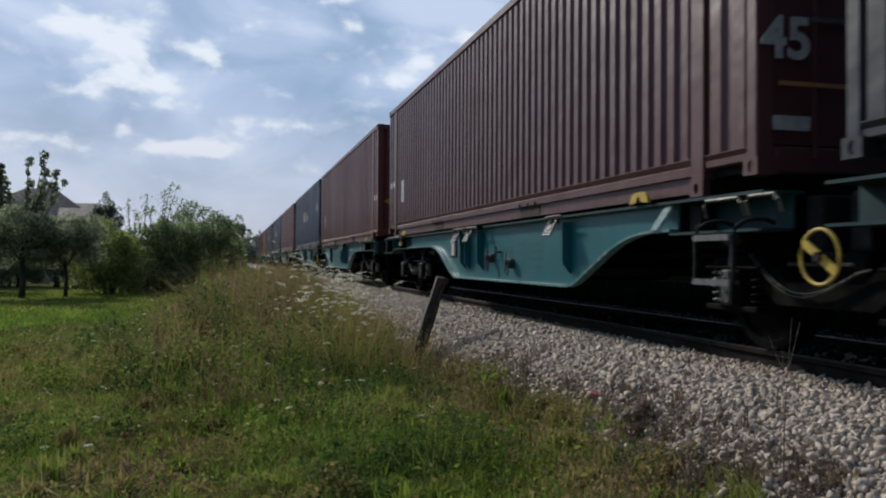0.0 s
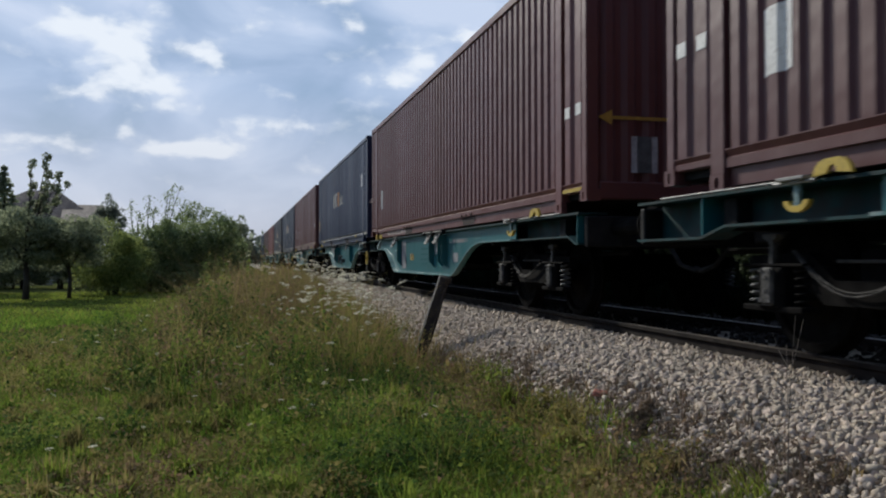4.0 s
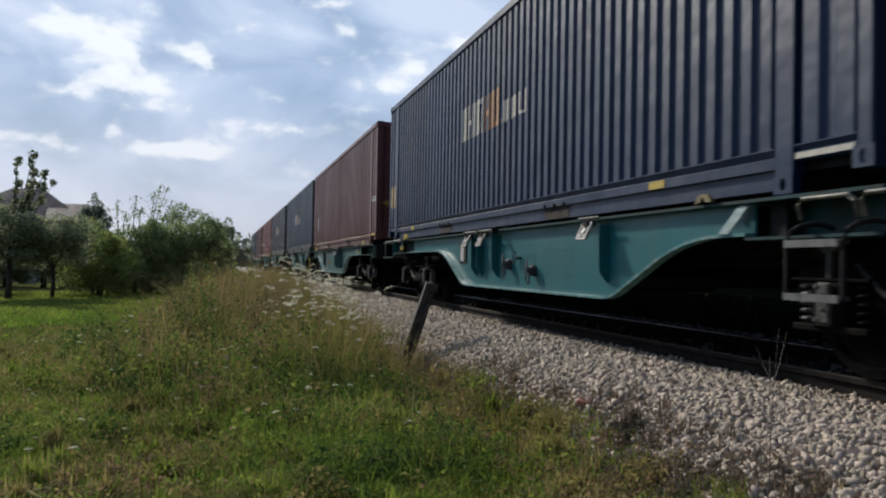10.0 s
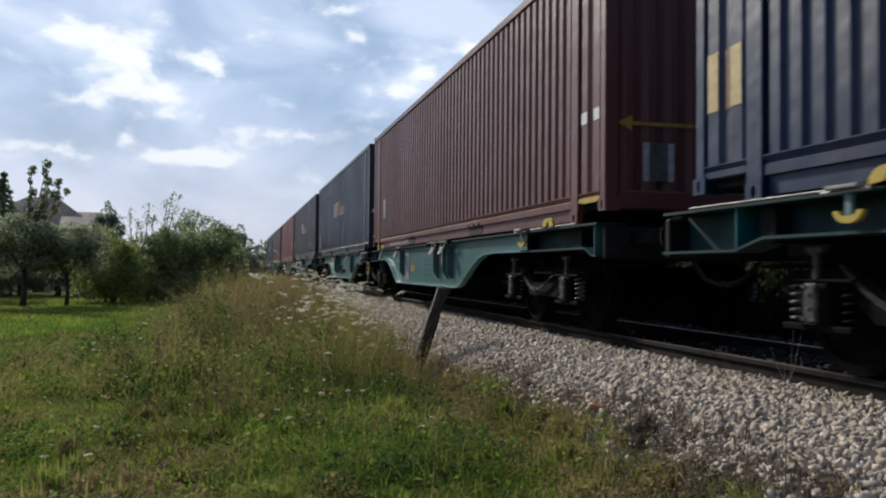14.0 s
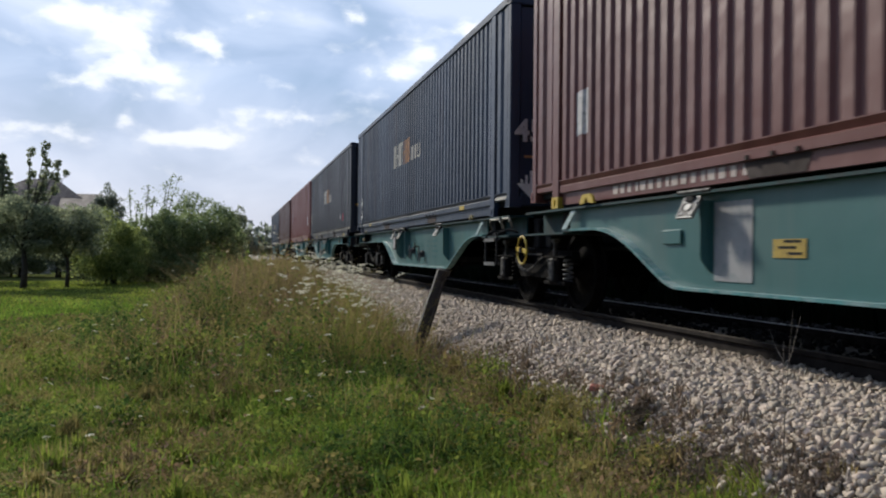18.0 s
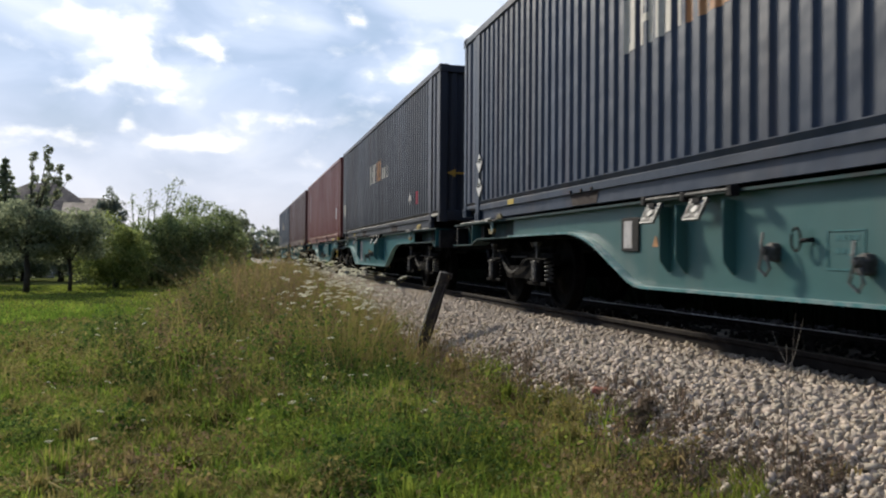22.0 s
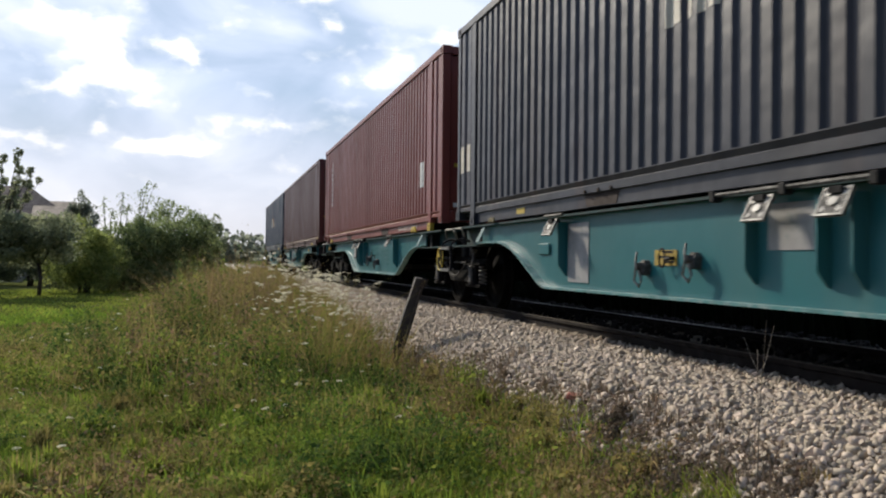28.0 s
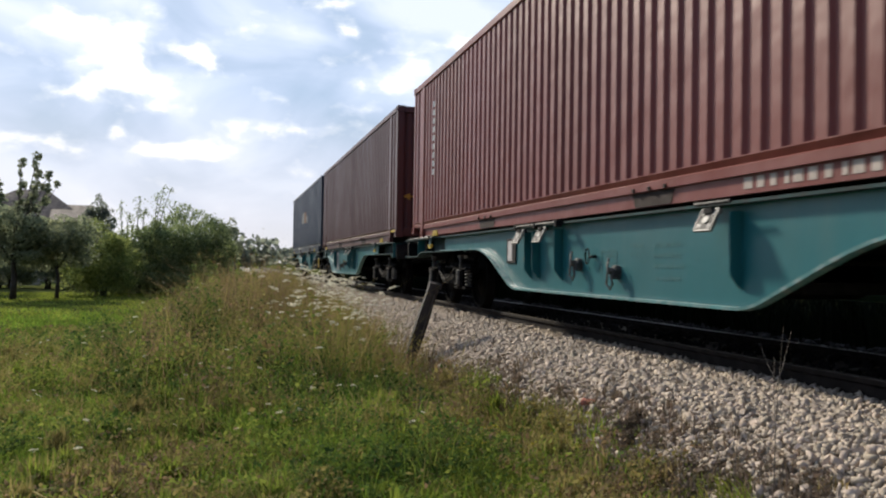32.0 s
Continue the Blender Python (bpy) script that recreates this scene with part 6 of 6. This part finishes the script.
    weed_domes("dry_clump", "rounded dry brown clump at the ballast edge", [(2.50, 4.72, 0.085, 0.12), (2.42, 4.62, 0.08, 0.10), (2.46, 4.84, 0.06, 0.08)], 1500, DARK_LITTER, 0.013)
    tussocks("litter_grass", "bleached dead grass lying on the ballast edge", litter_rows(110, 0.05, 0.13, 0.14), 22, LITTER)
    tussocks("grass_tufts", "olive grass tufts on the bank", scattered(120, 0.10, 0.22, 0.08, 0.18), 110, GRASS_TALL)
    tussocks("green_tufts", "fresh green grass tufts on the bank", scattered(90, 0.12, 0.26, 0.06, 0.14), 100, GRASS)
    tussocks("dry_tufts", "pale dry grass tufts on the bank", scattered(18, 0.10, 0.20, 0.10, 0.18, BROWN_SPOTS), 40, GRASS_DRY)
    tussocks("dry_tufts", "pale dry grass stems at the ballast edge", [(2.60, 3.00, 0.05, 0.10), (2.57, 3.08, 0.05, 0.09), (2.30, 4.0, 0.06, 0.16), (2.2, 4.5, 0.05, 0.18)], 20, GRASS_DRY)


make_weeds()


def umbel_field(name, label, x, y, rise, wide, mat, stalk):
    """Flower heads of many small florets on thin stalks."""
    n = len(x)
    z0 = ground_height(x, y)
    per = 26
    a, q = RNG.uniform(0, 2 * math.pi, (n, per)), np.sqrt(RNG.random((n, per)))
    tilt = RNG.normal(0, 0.2, (n, 2))
    fx, fy = q * np.cos(a) * wide[:, None], q * np.sin(a) * wide[:, None]
    c = np.stack([x[:, None] + fx, y[:, None] + fy, (z0 + rise)[:, None] + fx * tilt[:, :1] + fy * tilt[:, 1:] - 0.25 * q ** 2 * wide[:, None]], 2).reshape(-1, 3)
    v, k = leaf_cards(c, np.repeat(wide, per) * 0.42)
    tagged(new(name, raw_mesh(name, v, 4, k, mat)), label, "flowers", kind="stuff")
    b = np.stack([np.stack([x + s * 0.0022, y, z0 + t], 1) for s, t in ((-1, 0 * rise), (1, 0 * rise), (0, rise))], 1)
    mesh = raw_mesh(name + "_stalks", b.reshape(-1, 3), 3, np.arange(3 * n), stalk)
    tagged(new(name + "_stalks", mesh), "thin green flower stalks", "flowers", kind="stuff")


def make_flowers():
    y = 8.0 + 5.6 * RNG.random(300)
    x = np.clip(RNG.normal(1.30, 0.34, 300), 0.5, 1.8)
    umbel_field("white_umbels", "white flat-topped flower heads of wild carrot", x, y, 0.03 + bank_height(x, y) * RNG.uniform(0.95, 1.22, 300) * (1 - 0.1 * smoothstep(13, 18, y)), np.clip(RNG.lognormal(math.log(0.032), 0.35, 300), 0.014, 0.055), UMBEL, GRASS_TALL)
    x, y, r = wedge(90, 5.0, 13.0, -12, 14)
    umbel_field("scattered_umbels", "scattered white flower heads in the grass", x, y, bank_height(x, y) * RNG.uniform(0.9, 1.3, 90), RNG.uniform(0.009, 0.028, 90), UMBEL, HERB)
    x, y = RNG.normal(1.75, 0.28, 130), RNG.normal(5.4, 0.5, 130)
    umbel_field("yellow_flowers", "small yellow wild flowers near the ballast", x, y, RNG.uniform(0.12, 0.24, 130), RNG.uniform(0.006, 0.014, 130), YELLOW_FLOWER, HERB)


make_flowers()


def dry_plant(x, y, high, spread, label):
    """A dead branching stalk."""
    z = float(ground_height(x, y))
    plant = thing("dry_weed", label, "weed", "dry weeds", pose(x, y, z - 0.02))
    rnd = random.Random(int(100 * x + 1000 * y))
    stem = [(0, 0, 0), (0.02, 0.01, high * 0.5), (0.0 + spread * 0.2, 0.0, high)]
    part("stem", rod(bmesh.new(), stem, [0.0034, 0.0022, 0.0009], 5), DRY_STALK, plant)
    count = 9 if high > 0.7 else 4
    for k in range(count):
        f = 0.15 + 0.62 * k / count
        a = rnd.uniform(0, 6.28)
        l = spread * rnd.uniform(0.4, 1.0)
        p = Vector((0.02 * f, 0.01, high * f))
        part("twig", rod(bmesh.new(), [p, p + Vector((l * 0.5 * math.cos(a), l * 0.5 * math.sin(a), l * 0.5)), p + Vector((l * math.cos(a), l * math.sin(a), l * 1.2))], [0.0018, 0.0013, 0.0007], 4), DRY_STALK, plant)


for px, py, high, spread, label in ((2.46, 3.28, 0.82, 0.24, "tall dry branching weed stalk at the ballast edge"), (2.40, 3.50, 0.40, 0.14, "dry grey weed at the ballast edge"), (2.42, 4.75, 0.30, 0.12, "dry brown weed at the ballast edge"), (2.36, 4.95, 0.28, 0.12, "dry brown weed at the ballast edge"), (1.45, 6.2, 0.55, 0.15, "dark dry weed stalk in the grass")):
    dry_plant(px, py, high, spread, label)


def make_post():
    """An old charred timber stump, split and leaning towards the track."""
    post = thing("old_post", "dark charred leaning timber post at the ballast edge", "post", "", pose(2.12, 9.7, -0.66, 2, 17.5, 0))
    bm = bmesh.new()
    n = 9
    shape = [(-0.088, -0.05), (-0.01, -0.062), (0.056, -0.045), (0.058, 0.045), (-0.01, 0.06), (-0.086, 0.048)]
    rings = []
    for k in range(n):
        f = k / (n - 1)
        s = 1.0 - 0.12 * f
        rings.append([bm.verts.new((x * s + 0.008 * noise.noise((x * 30, f * 9, 1)), y * s + 0.008 * noise.noise((y * 30, f * 9, 5)), 1.14 * f + (0.05 * noise.noise((x * 60, y * 60, 2)) if k == n - 1 else 0))) for x, y in shape])
    for a, b in zip(rings, rings[1:]):
        for k in range(6):
            bm.faces.new((a[k], a[(k + 1) % 6], b[(k + 1) % 6], b[k]))
    bm.faces.new(rings[0][::-1])
    bm.faces.new(rings[-1])
    part("shaft", bm, POST, post)
    part("split_rail", boxed(0.012, 0.024, -0.066, -0.05, 0.30, 1.02, bevel=0.004), SPLIT, post, "paler split along the post")
    part("torn_end", slab(bmesh.new(), [(-0.02, 1.10), (0.03, 1.09), (0.035, 1.15), (0.0, 1.17)], 0.0, 0.085), POST, post, "torn stub at the post's head")


make_post()


# ---- trees, house and distance ----
def crown(blobs, count, lumps=24):
    """Leaves on the outsides of uneven lumps that fill the blobs (x, y, z, rx, ry, rz): places and outward directions."""
    blobs = np.array(blobs, dtype=float)
    vol = (blobs[:, 3] * blobs[:, 4] * blobs[:, 5]) ** 0.62
    pick = RNG.choice(len(blobs), count, p=vol / vol.sum())
    b = blobs[pick]
    core = RNG.normal(size=(len(blobs), lumps, 3))
    core /= np.linalg.norm(core, axis=2)[:, :, None]
    core *= RNG.uniform(0.35, 0.80, (len(blobs), lumps, 1))
    wide = RNG.uniform(0.22, 0.42, (len(blobs), lumps))
    which = RNG.integers(0, lumps, count)
    c, w = core[pick, which], wide[pick, which]
    way = RNG.normal(size=(count, 3)) + 0.9 * c + np.array([0, 0, 0.35])
    way /= np.linalg.norm(way, axis=1)[:, None]
    p = c + way * (w * RNG.uniform(0.72, 1.10, count))[:, None] + RNG.normal(0, 0.03, (count, 3))
    return b[:, :3] + p * b[:, 3:], way


def make_tree(name, label, x, y, trunk_high, trunk_r, blobs, count, leaf, mat, stems=1, category="tree", wisps=()):
    z = float(ground_height(x, y))
    tree = thing(name, label, category, "", pose(x, y, z - 0.05))
    rnd = random.Random(int(37 * x + 91 * y))
    for k in range(stems):
        ox, oy = (rnd.uniform(-0.4, 0.4), rnd.uniform(-0.4, 0.4)) if stems > 1 else (0, 0)
        part("trunk", rod(bmesh.new(), [(ox, oy, 0), (ox + 0.04, oy, trunk_high * 0.5), (ox * 1.2 - 0.03, oy * 1.2, trunk_high)], [trunk_r * 1.25, trunk_r, trunk_r * 0.8], 9), BARK, tree, smooth=True)
    for bx, by, bz, rx, ry, rz in blobs:
        thick = trunk_r * min(1.0, 0.25 + rx)
        mid = Vector((bx * 0.45, by * 0.45, (trunk_high * 0.85 + bz) / 2))
        top = Vector((bx, by, bz + rz * 0.55))
        part("limb", rod(bmesh.new(), [(0, 0, trunk_high * 0.8), mid, (bx, by, bz), top], [thick * 0.6, thick * 0.4, thick * 0.25, 0.008], 6), BARK, tree)
    pts, way = crown(blobs, int((1.25 if mat is LEAF_DARK else 1.7) * count))
    count = len(pts)
    for x0, z0, x1, z1 in wisps:
        # thin bare twigs with a few leaves towards their drooping tips
        part("twig", rod(bmesh.new(), [(x0, 0, z0), ((x0 + x1) / 2 - 0.04, 0, (z0 + z1) / 2), (x1, 0, z1)], [0.018, 0.012, 0.005], 5), BARK, tree)
        f = np.repeat(RNG.random(22) ** 0.7, 5)
        hang = np.tile(np.linspace(0, 1, 5), 22)
        turn = np.repeat(RNG.uniform(0, 6.28, 22), 5)
        reach = 0.30 * hang * np.repeat(RNG.uniform(0.4, 1.0, 22), 5)
        pts = np.concatenate([pts, np.stack([x0 + (x1 - x0) * f + reach * np.cos(turn), reach * np.sin(turn), z0 + (z1 - z0) * f + 0.10 * hang - 0.22 * hang ** 2], 1) + RNG.normal(0, 0.015, (110, 3))])
        way = np.concatenate([way, RNG.normal(0, 0.6, (110, 3))])
    v, q = leaf_cards(pts, RNG.uniform(0.6, 1.3, len(pts)) * leaf * np.where(np.arange(len(pts)) < count, 0.92, 0.85), way)
    mesh = raw_mesh("crown", v, 4, q, mat)
    o = new("crown", mesh)
    o.parent = tree
    return tree


def at(bearing, r):
    return r * math.sin(radians(bearing)), r * math.cos(radians(bearing))


def make_trees():
    x, y = at(-12.9, 30)
    make_tree("fruit_tree", "young fruit tree with tall leafy shoots in the meadow", x, y, 1.5, 0.09,
              [(0.0, 0, 2.25, 1.3, 1.2, 0.8), (-0.9, 0.2, 2.3, 1.0, 1.0, 0.9), (0.9, 0, 2.1, 0.9, 0.9, 0.75), (0.2, 0, 1.5, 1.2, 1.0, 0.5),
               (0.10, 0, 3.05, 0.26, 0.25, 0.3), (0.14, 0, 3.5, 0.12, 0.12, 0.16), (0.20, 0, 3.78, 0.18, 0.18, 0.16), (0.14, 0, 4.15, 0.08, 0.1, 0.14), (0.18, 0, 4.5, 0.15, 0.15, 0.22),
               (0.50, 0.1, 3.1, 0.34, 0.3, 0.3), (0.55, 0.1, 3.45, 0.20, 0.2, 0.2), (0.60, 0.1, 3.78, 0.25, 0.22, 0.2), (0.66, 0.1, 4.15, 0.19, 0.18, 0.2), (0.57, 0.1, 4.45, 0.13, 0.13, 0.16), (0.63, 0.1, 4.75, 0.17, 0.16, 0.17),
               (0.92, 0, 3.3, 0.15, 0.15, 0.2), (0.98, 0, 3.72, 0.21, 0.2, 0.19), (0.96, 0, 4.12, 0.16, 0.16, 0.2), (1.28, 0, 3.85, 0.14, 0.13, 0.12)], 10500, 0.108, LEAF_DARK)
    x, y = at(-10.44, 30.5)
    make_tree("fruit_tree", "dark rounded fruit tree in the meadow", x, y, 1.3, 0.06,
              [(0, 0, 2.0, 1.1, 1.1, 0.85), (-0.7, 0, 1.95, 0.8, 0.9, 0.8), (0.7, 0, 2.05, 0.8, 0.9, 0.75), (0, 0, 1.45, 1.2, 1.0, 0.5)], 5600, 0.112, LEAF_DARK)
    x, y = at(-14.6, 36)
    make_tree("fruit_tree", "spreading dark tree at the meadow's edge", x, y, 1.5, 0.1,
              [(0, 0, 2.0, 1.8, 1.6, 1.3), (-1.8, 0, 2.2, 1.5, 1.5, 1.4)], 6120, 0.133, LEAF_DARK)
    x, y = at(-7.9, 33)
    make_tree("garden_bush", "pale green rounded garden bush", x, y, 0.6, 0.06,
              [(0, 0, 1.7, 1.15, 1.1, 1.3), (-0.6, 0.2, 1.2, 1.0, 0.9, 1.1), (0.7, 0, 1.2, 0.9, 0.8, 1.1), (0.0, -0.3, 0.7, 1.6, 0.8, 0.7)], 11050, 0.094, LEAF_PALE, 3, "bush")
    x, y = at(-4.9, 35)
    make_tree("willow_shrub", "tall loose willow shrub with wispy tops", x, y, 0.9, 0.07,
              [(0, 0, 1.9, 1.2, 1.1, 1.15), (0.9, 0, 1.9, 1.0, 1.0, 1.2), (-1.0, 0, 1.5, 0.9, 0.9, 1.2), (0.2, -0.4, 0.8, 2.0, 0.9, 0.8), (-0.6, -0.3, 0.4, 1.4, 0.8, 0.5)], 13600, 0.101, LEAF_MID, 4, "bush",
              [(-1.05, 2.4, -1.15, 3.75), (-0.9, 2.4, -0.80, 3.3), (-0.5, 2.6, -0.42, 3.95), (-0.3, 2.6, -0.2, 3.5), (0.15, 2.7, 0.30, 4.1), (0.2, 2.7, 0.50, 4.45), (0.3, 2.7, 0.76, 4.35), (0.5, 2.7, 0.95, 3.8)])
    x, y = at(-2.8, 37)
    make_tree("hazel_bush", "large rounded dark green bush", x, y, 0.9, 0.08,
              [(0, 0, 2.1, 1.5, 1.4, 1.7), (0.9, 0, 2.2, 1.1, 1.1, 1.3), (-0.9, 0, 1.9, 1.0, 1.0, 1.4), (1.5, 0, 1.5, 0.8, 0.8, 1.2), (0.2, -0.5, 0.8, 2.1, 0.9, 0.8)], 16150, 0.101, LEAF_MID, 4, "bush")
    x, y = at(0.1, 46)
    make_tree("field_maple", "small dark tree beyond the bushes", x, y, 1.0, 0.08,
              [(0, 0, 2.4, 0.9, 0.9, 1.3), (-1.0, 0, 1.8, 0.9, 0.9, 1.2)], 5950, 0.117, LEAF_DARK)
    x, y = at(-8.1, 46)
    make_tree("birch_tree", "slender birch behind the garden bushes", x, y, 3.0, 0.09,
              [(0, 0, 4.0, 0.5, 0.6, 0.75), (0.5, 0, 3.4, 0.5, 0.5, 0.7), (-0.45, 0, 3.5, 0.45, 0.5, 0.7), (0.1, 0, 2.6, 0.9, 0.7, 0.8)], 2600, 0.125, LEAF_FAR)
    for k, (b, r, h, w) in enumerate(((-15.5, 41, 1.9, 1.8), (-13.2, 42, 1.7, 1.7), (-11.0, 41, 1.9, 1.8), (-8.8, 40, 2.0, 1.7), (-6.6, 41, 1.9, 1.6), (-3.4, 42, 2.3, 1.7), (-18, 40, 2.2, 2.0), (-21, 38, 2.5, 2.0))):
        x, y = at(b, r)
        make_tree("hedge_bush", "dense dark hedge bush behind the meadow", x, y, 0.5, 0.06, [(0, 0, h * 0.5, w, 1.0, h * 0.55), (0.7, 0, h * 0.6, w * 0.6, 0.9, h * 0.5)], 6120, 0.125, LEAF_DARK, 3, "bush")
    x, y = at(-14.1, 44)
    spruce = thing("spruce_tree", "dark spruce tree beside the house", "tree", "", pose(x, y, -1.0))
    part("trunk", rod(bmesh.new(), [(0, 0, 0), (0, 0, 6.2)], [0.12, 0.01], 8), BARK, spruce)
    lv = np.concatenate([np.stack([t * 1.9 * np.cos(a) * d, t * 1.9 * np.sin(a) * d, 6.2 - 5.2 * t - 0.5 * d * t + 0 * a], 1) for t in np.linspace(0.04, 1, 22) for a, d in [(np.repeat(RNG.uniform(0, 6.28, 11), 14) + RNG.normal(0, 0.05, 154), RNG.random(154) ** 0.7)]])
    v, q = leaf_cards(lv + RNG.normal(0, 0.04, lv.shape), RNG.uniform(0.12, 0.26, len(lv)))
    o = new("crown", raw_mesh("crown", v, 4, q, LEAF_DARK))
    o.parent = spruce
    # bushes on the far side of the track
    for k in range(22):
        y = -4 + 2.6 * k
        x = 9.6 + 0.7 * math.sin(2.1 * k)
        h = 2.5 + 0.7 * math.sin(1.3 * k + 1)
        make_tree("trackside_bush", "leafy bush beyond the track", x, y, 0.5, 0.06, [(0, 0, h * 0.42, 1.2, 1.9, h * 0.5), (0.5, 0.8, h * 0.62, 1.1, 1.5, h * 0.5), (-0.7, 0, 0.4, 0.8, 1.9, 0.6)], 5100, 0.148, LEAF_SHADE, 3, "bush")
    # far woods
    n = 120
    pts, sizes = [], []
    for k in range(n):
        b = -180 + 360 * k / n
        r = 175 + 30 * math.sin(2.7 * k)
        x, y = at(b, r)
        h = 5.2 + 1.6 * math.sin(1.9 * k) + (3.0 if abs(b) > 12 else 0)
        pts.append(crown([(x, y, -0.5 + h * 0.5, 9, 5, h * 0.55), (x + 5, y, -0.5 + h * 0.4, 7, 5, h * 0.45)], 800)[0])
    pts = np.concatenate(pts)
    v, q = leaf_cards(pts, RNG.uniform(0.8, 1.6, len(pts)))
    tagged(new("far_woods", raw_mesh("far_woods", v, 4, q, LEAF_FAR)), "far line of dark green woods", "woods", kind="stuff")


make_trees()


def make_house():
    """A rendered house with a hipped brown tile roof, mostly behind the trees."""
    x, y = at(-11.4, 58)
    house = thing("house", "pale house with brown hipped tile roof behind the trees", "house", "", pose(x, y, -1.0, 0, 0, 8))
    part("wall", boxed(-5.0, 2.85, -4.0, 4.0, 0.0, 3.6), RENDERED, house)
    bm = bmesh.new()
    e = [bm.verts.new(p) for p in ((-5.6, -4.6, 3.5), (3.5, -4.6, 3.5), (3.5, 4.6, 3.5), (-5.6, 4.6, 3.5))]
    r0, r1 = bm.verts.new((-1.4, 0, 6.05)), bm.verts.new((0.3, 0, 6.1))
    for f in ((e[0], e[1], r1, r0), (e[2], e[3], r0, r1), (e[1], e[2], r1), (e[3], e[0], r0), (e[3], e[2], e[1], e[0])):
        bm.faces.new(f)
    part("roof", bm, ROOF_TILE, house)
    for wx in (-3.2, -0.9):
        w = part("window", boxed(wx - 0.6, wx + 0.6, -4.06, -4.0, 1.2, 2.6), WHITE, house)
        part("pane", boxed(wx - 0.5, wx + 0.5, -4.08, -4.06, 1.3, 2.5), GLASS_DARK, w)
    # a wing with a gable end
    part("wing_wall", boxed(0.9, 2.9, -5.0, 3.0, 0.0, 4.0), RENDERED, house)
    bm = bmesh.new()
    v = [bm.verts.new(p) for p in ((0.7, -5.4, 3.9), (3.1, -5.4, 3.9), (3.1, -1.0, 5.15), (0.7, -1.0, 5.15), (0.7, 3.4, 3.9), (3.1, 3.4, 3.9))]
    for f in ((v[0], v[1], v[2], v[3]), (v[3], v[2], v[5], v[4]), (v[1], v[5], v[2]), (v[0], v[3], v[4]), (v[0], v[4], v[5], v[1])):
        bm.faces.new(f)
    part("wing_roof", bm, ROOF_TILE, house)
    x, y = at(-14.5, 47)
    w = part("garden_wall", boxed(-4, 2.6, -0.1, 0.1, -0.1, 0.55, bevel=0.02), RENDERED)
    w.matrix_basis = pose(x, y, -0.95, 0, 0, 8)
    tagged(w, "low pale garden wall behind the trees", "wall")


make_house()


# ---- loose stones lying on the nearest stretch of the shoulder ----
def make_loose_stones():
    ground = bpy.data.objects["ground"]
    shapes, tris = stone_shapes(14)
    meshes = []
    for s in shapes:
        m = bpy.data.meshes.new("stone")
        m.from_pydata([tuple(p) for p in s], [], [tuple(int(i) for i in t) for t in tris])
        m.materials.append(LOOSE_STONE)
        meshes.append(m)
    for k in range(300):
        x, y = float(RNG.uniform(2.55, 3.75)), float(2.95 + 2.6 * RNG.random() ** 1.4)
        size = float(RNG.uniform(0.017, 0.034))
        o = new("stone", meshes[k % len(meshes)])
        o.parent = ground
        o.matrix_basis = pose(x, y, float(ground_height(x, y)) + 0.5 * size + 0.006, *[float(a) for a in RNG.uniform(0, 360, 3)]) @ Matrix.Scale(size, 4)


make_loose_stones()


def motions():
    """The train rolls towards the camera along the track."""
    turns = []
    for k in range(161):
        t = 0.2 * k
        for (t0, s0), (t1, s1) in zip(TRAIN_ROWS, TRAIN_ROWS[1:]):
            if t0 - 1e-6 <= t <= t1 + 1e-6:
                turns.append((t, math.degrees((s0 + (s1 - s0) * (t - t0) / (t1 - t0)) / 0.456)))
                break
    for wagon, joint in zip(WAGONS, JOINTS):
        walk(wagon, [(t, pose(TRACK_X, joint - s, 0)) for t, s in TRAIN_ROWS])
        for part_ob in wagon.children_recursive:
            if part_ob.name.startswith("wheelset"):
                y = part_ob.location.y
                walk(part_ob, [(t, pose(0, y, 0.46, a, 0, 0)) for t, a in turns])
    for box_thing, (k, side) in CONTAINERS.values():
        start = JOINTS[k] + (0.4 if side > 0 else -0.4 - LENGTH)
        walk(box_thing, [(t, pose(TRACK_X, start - s, 1.155)) for t, s in TRAIN_ROWS])


motions()
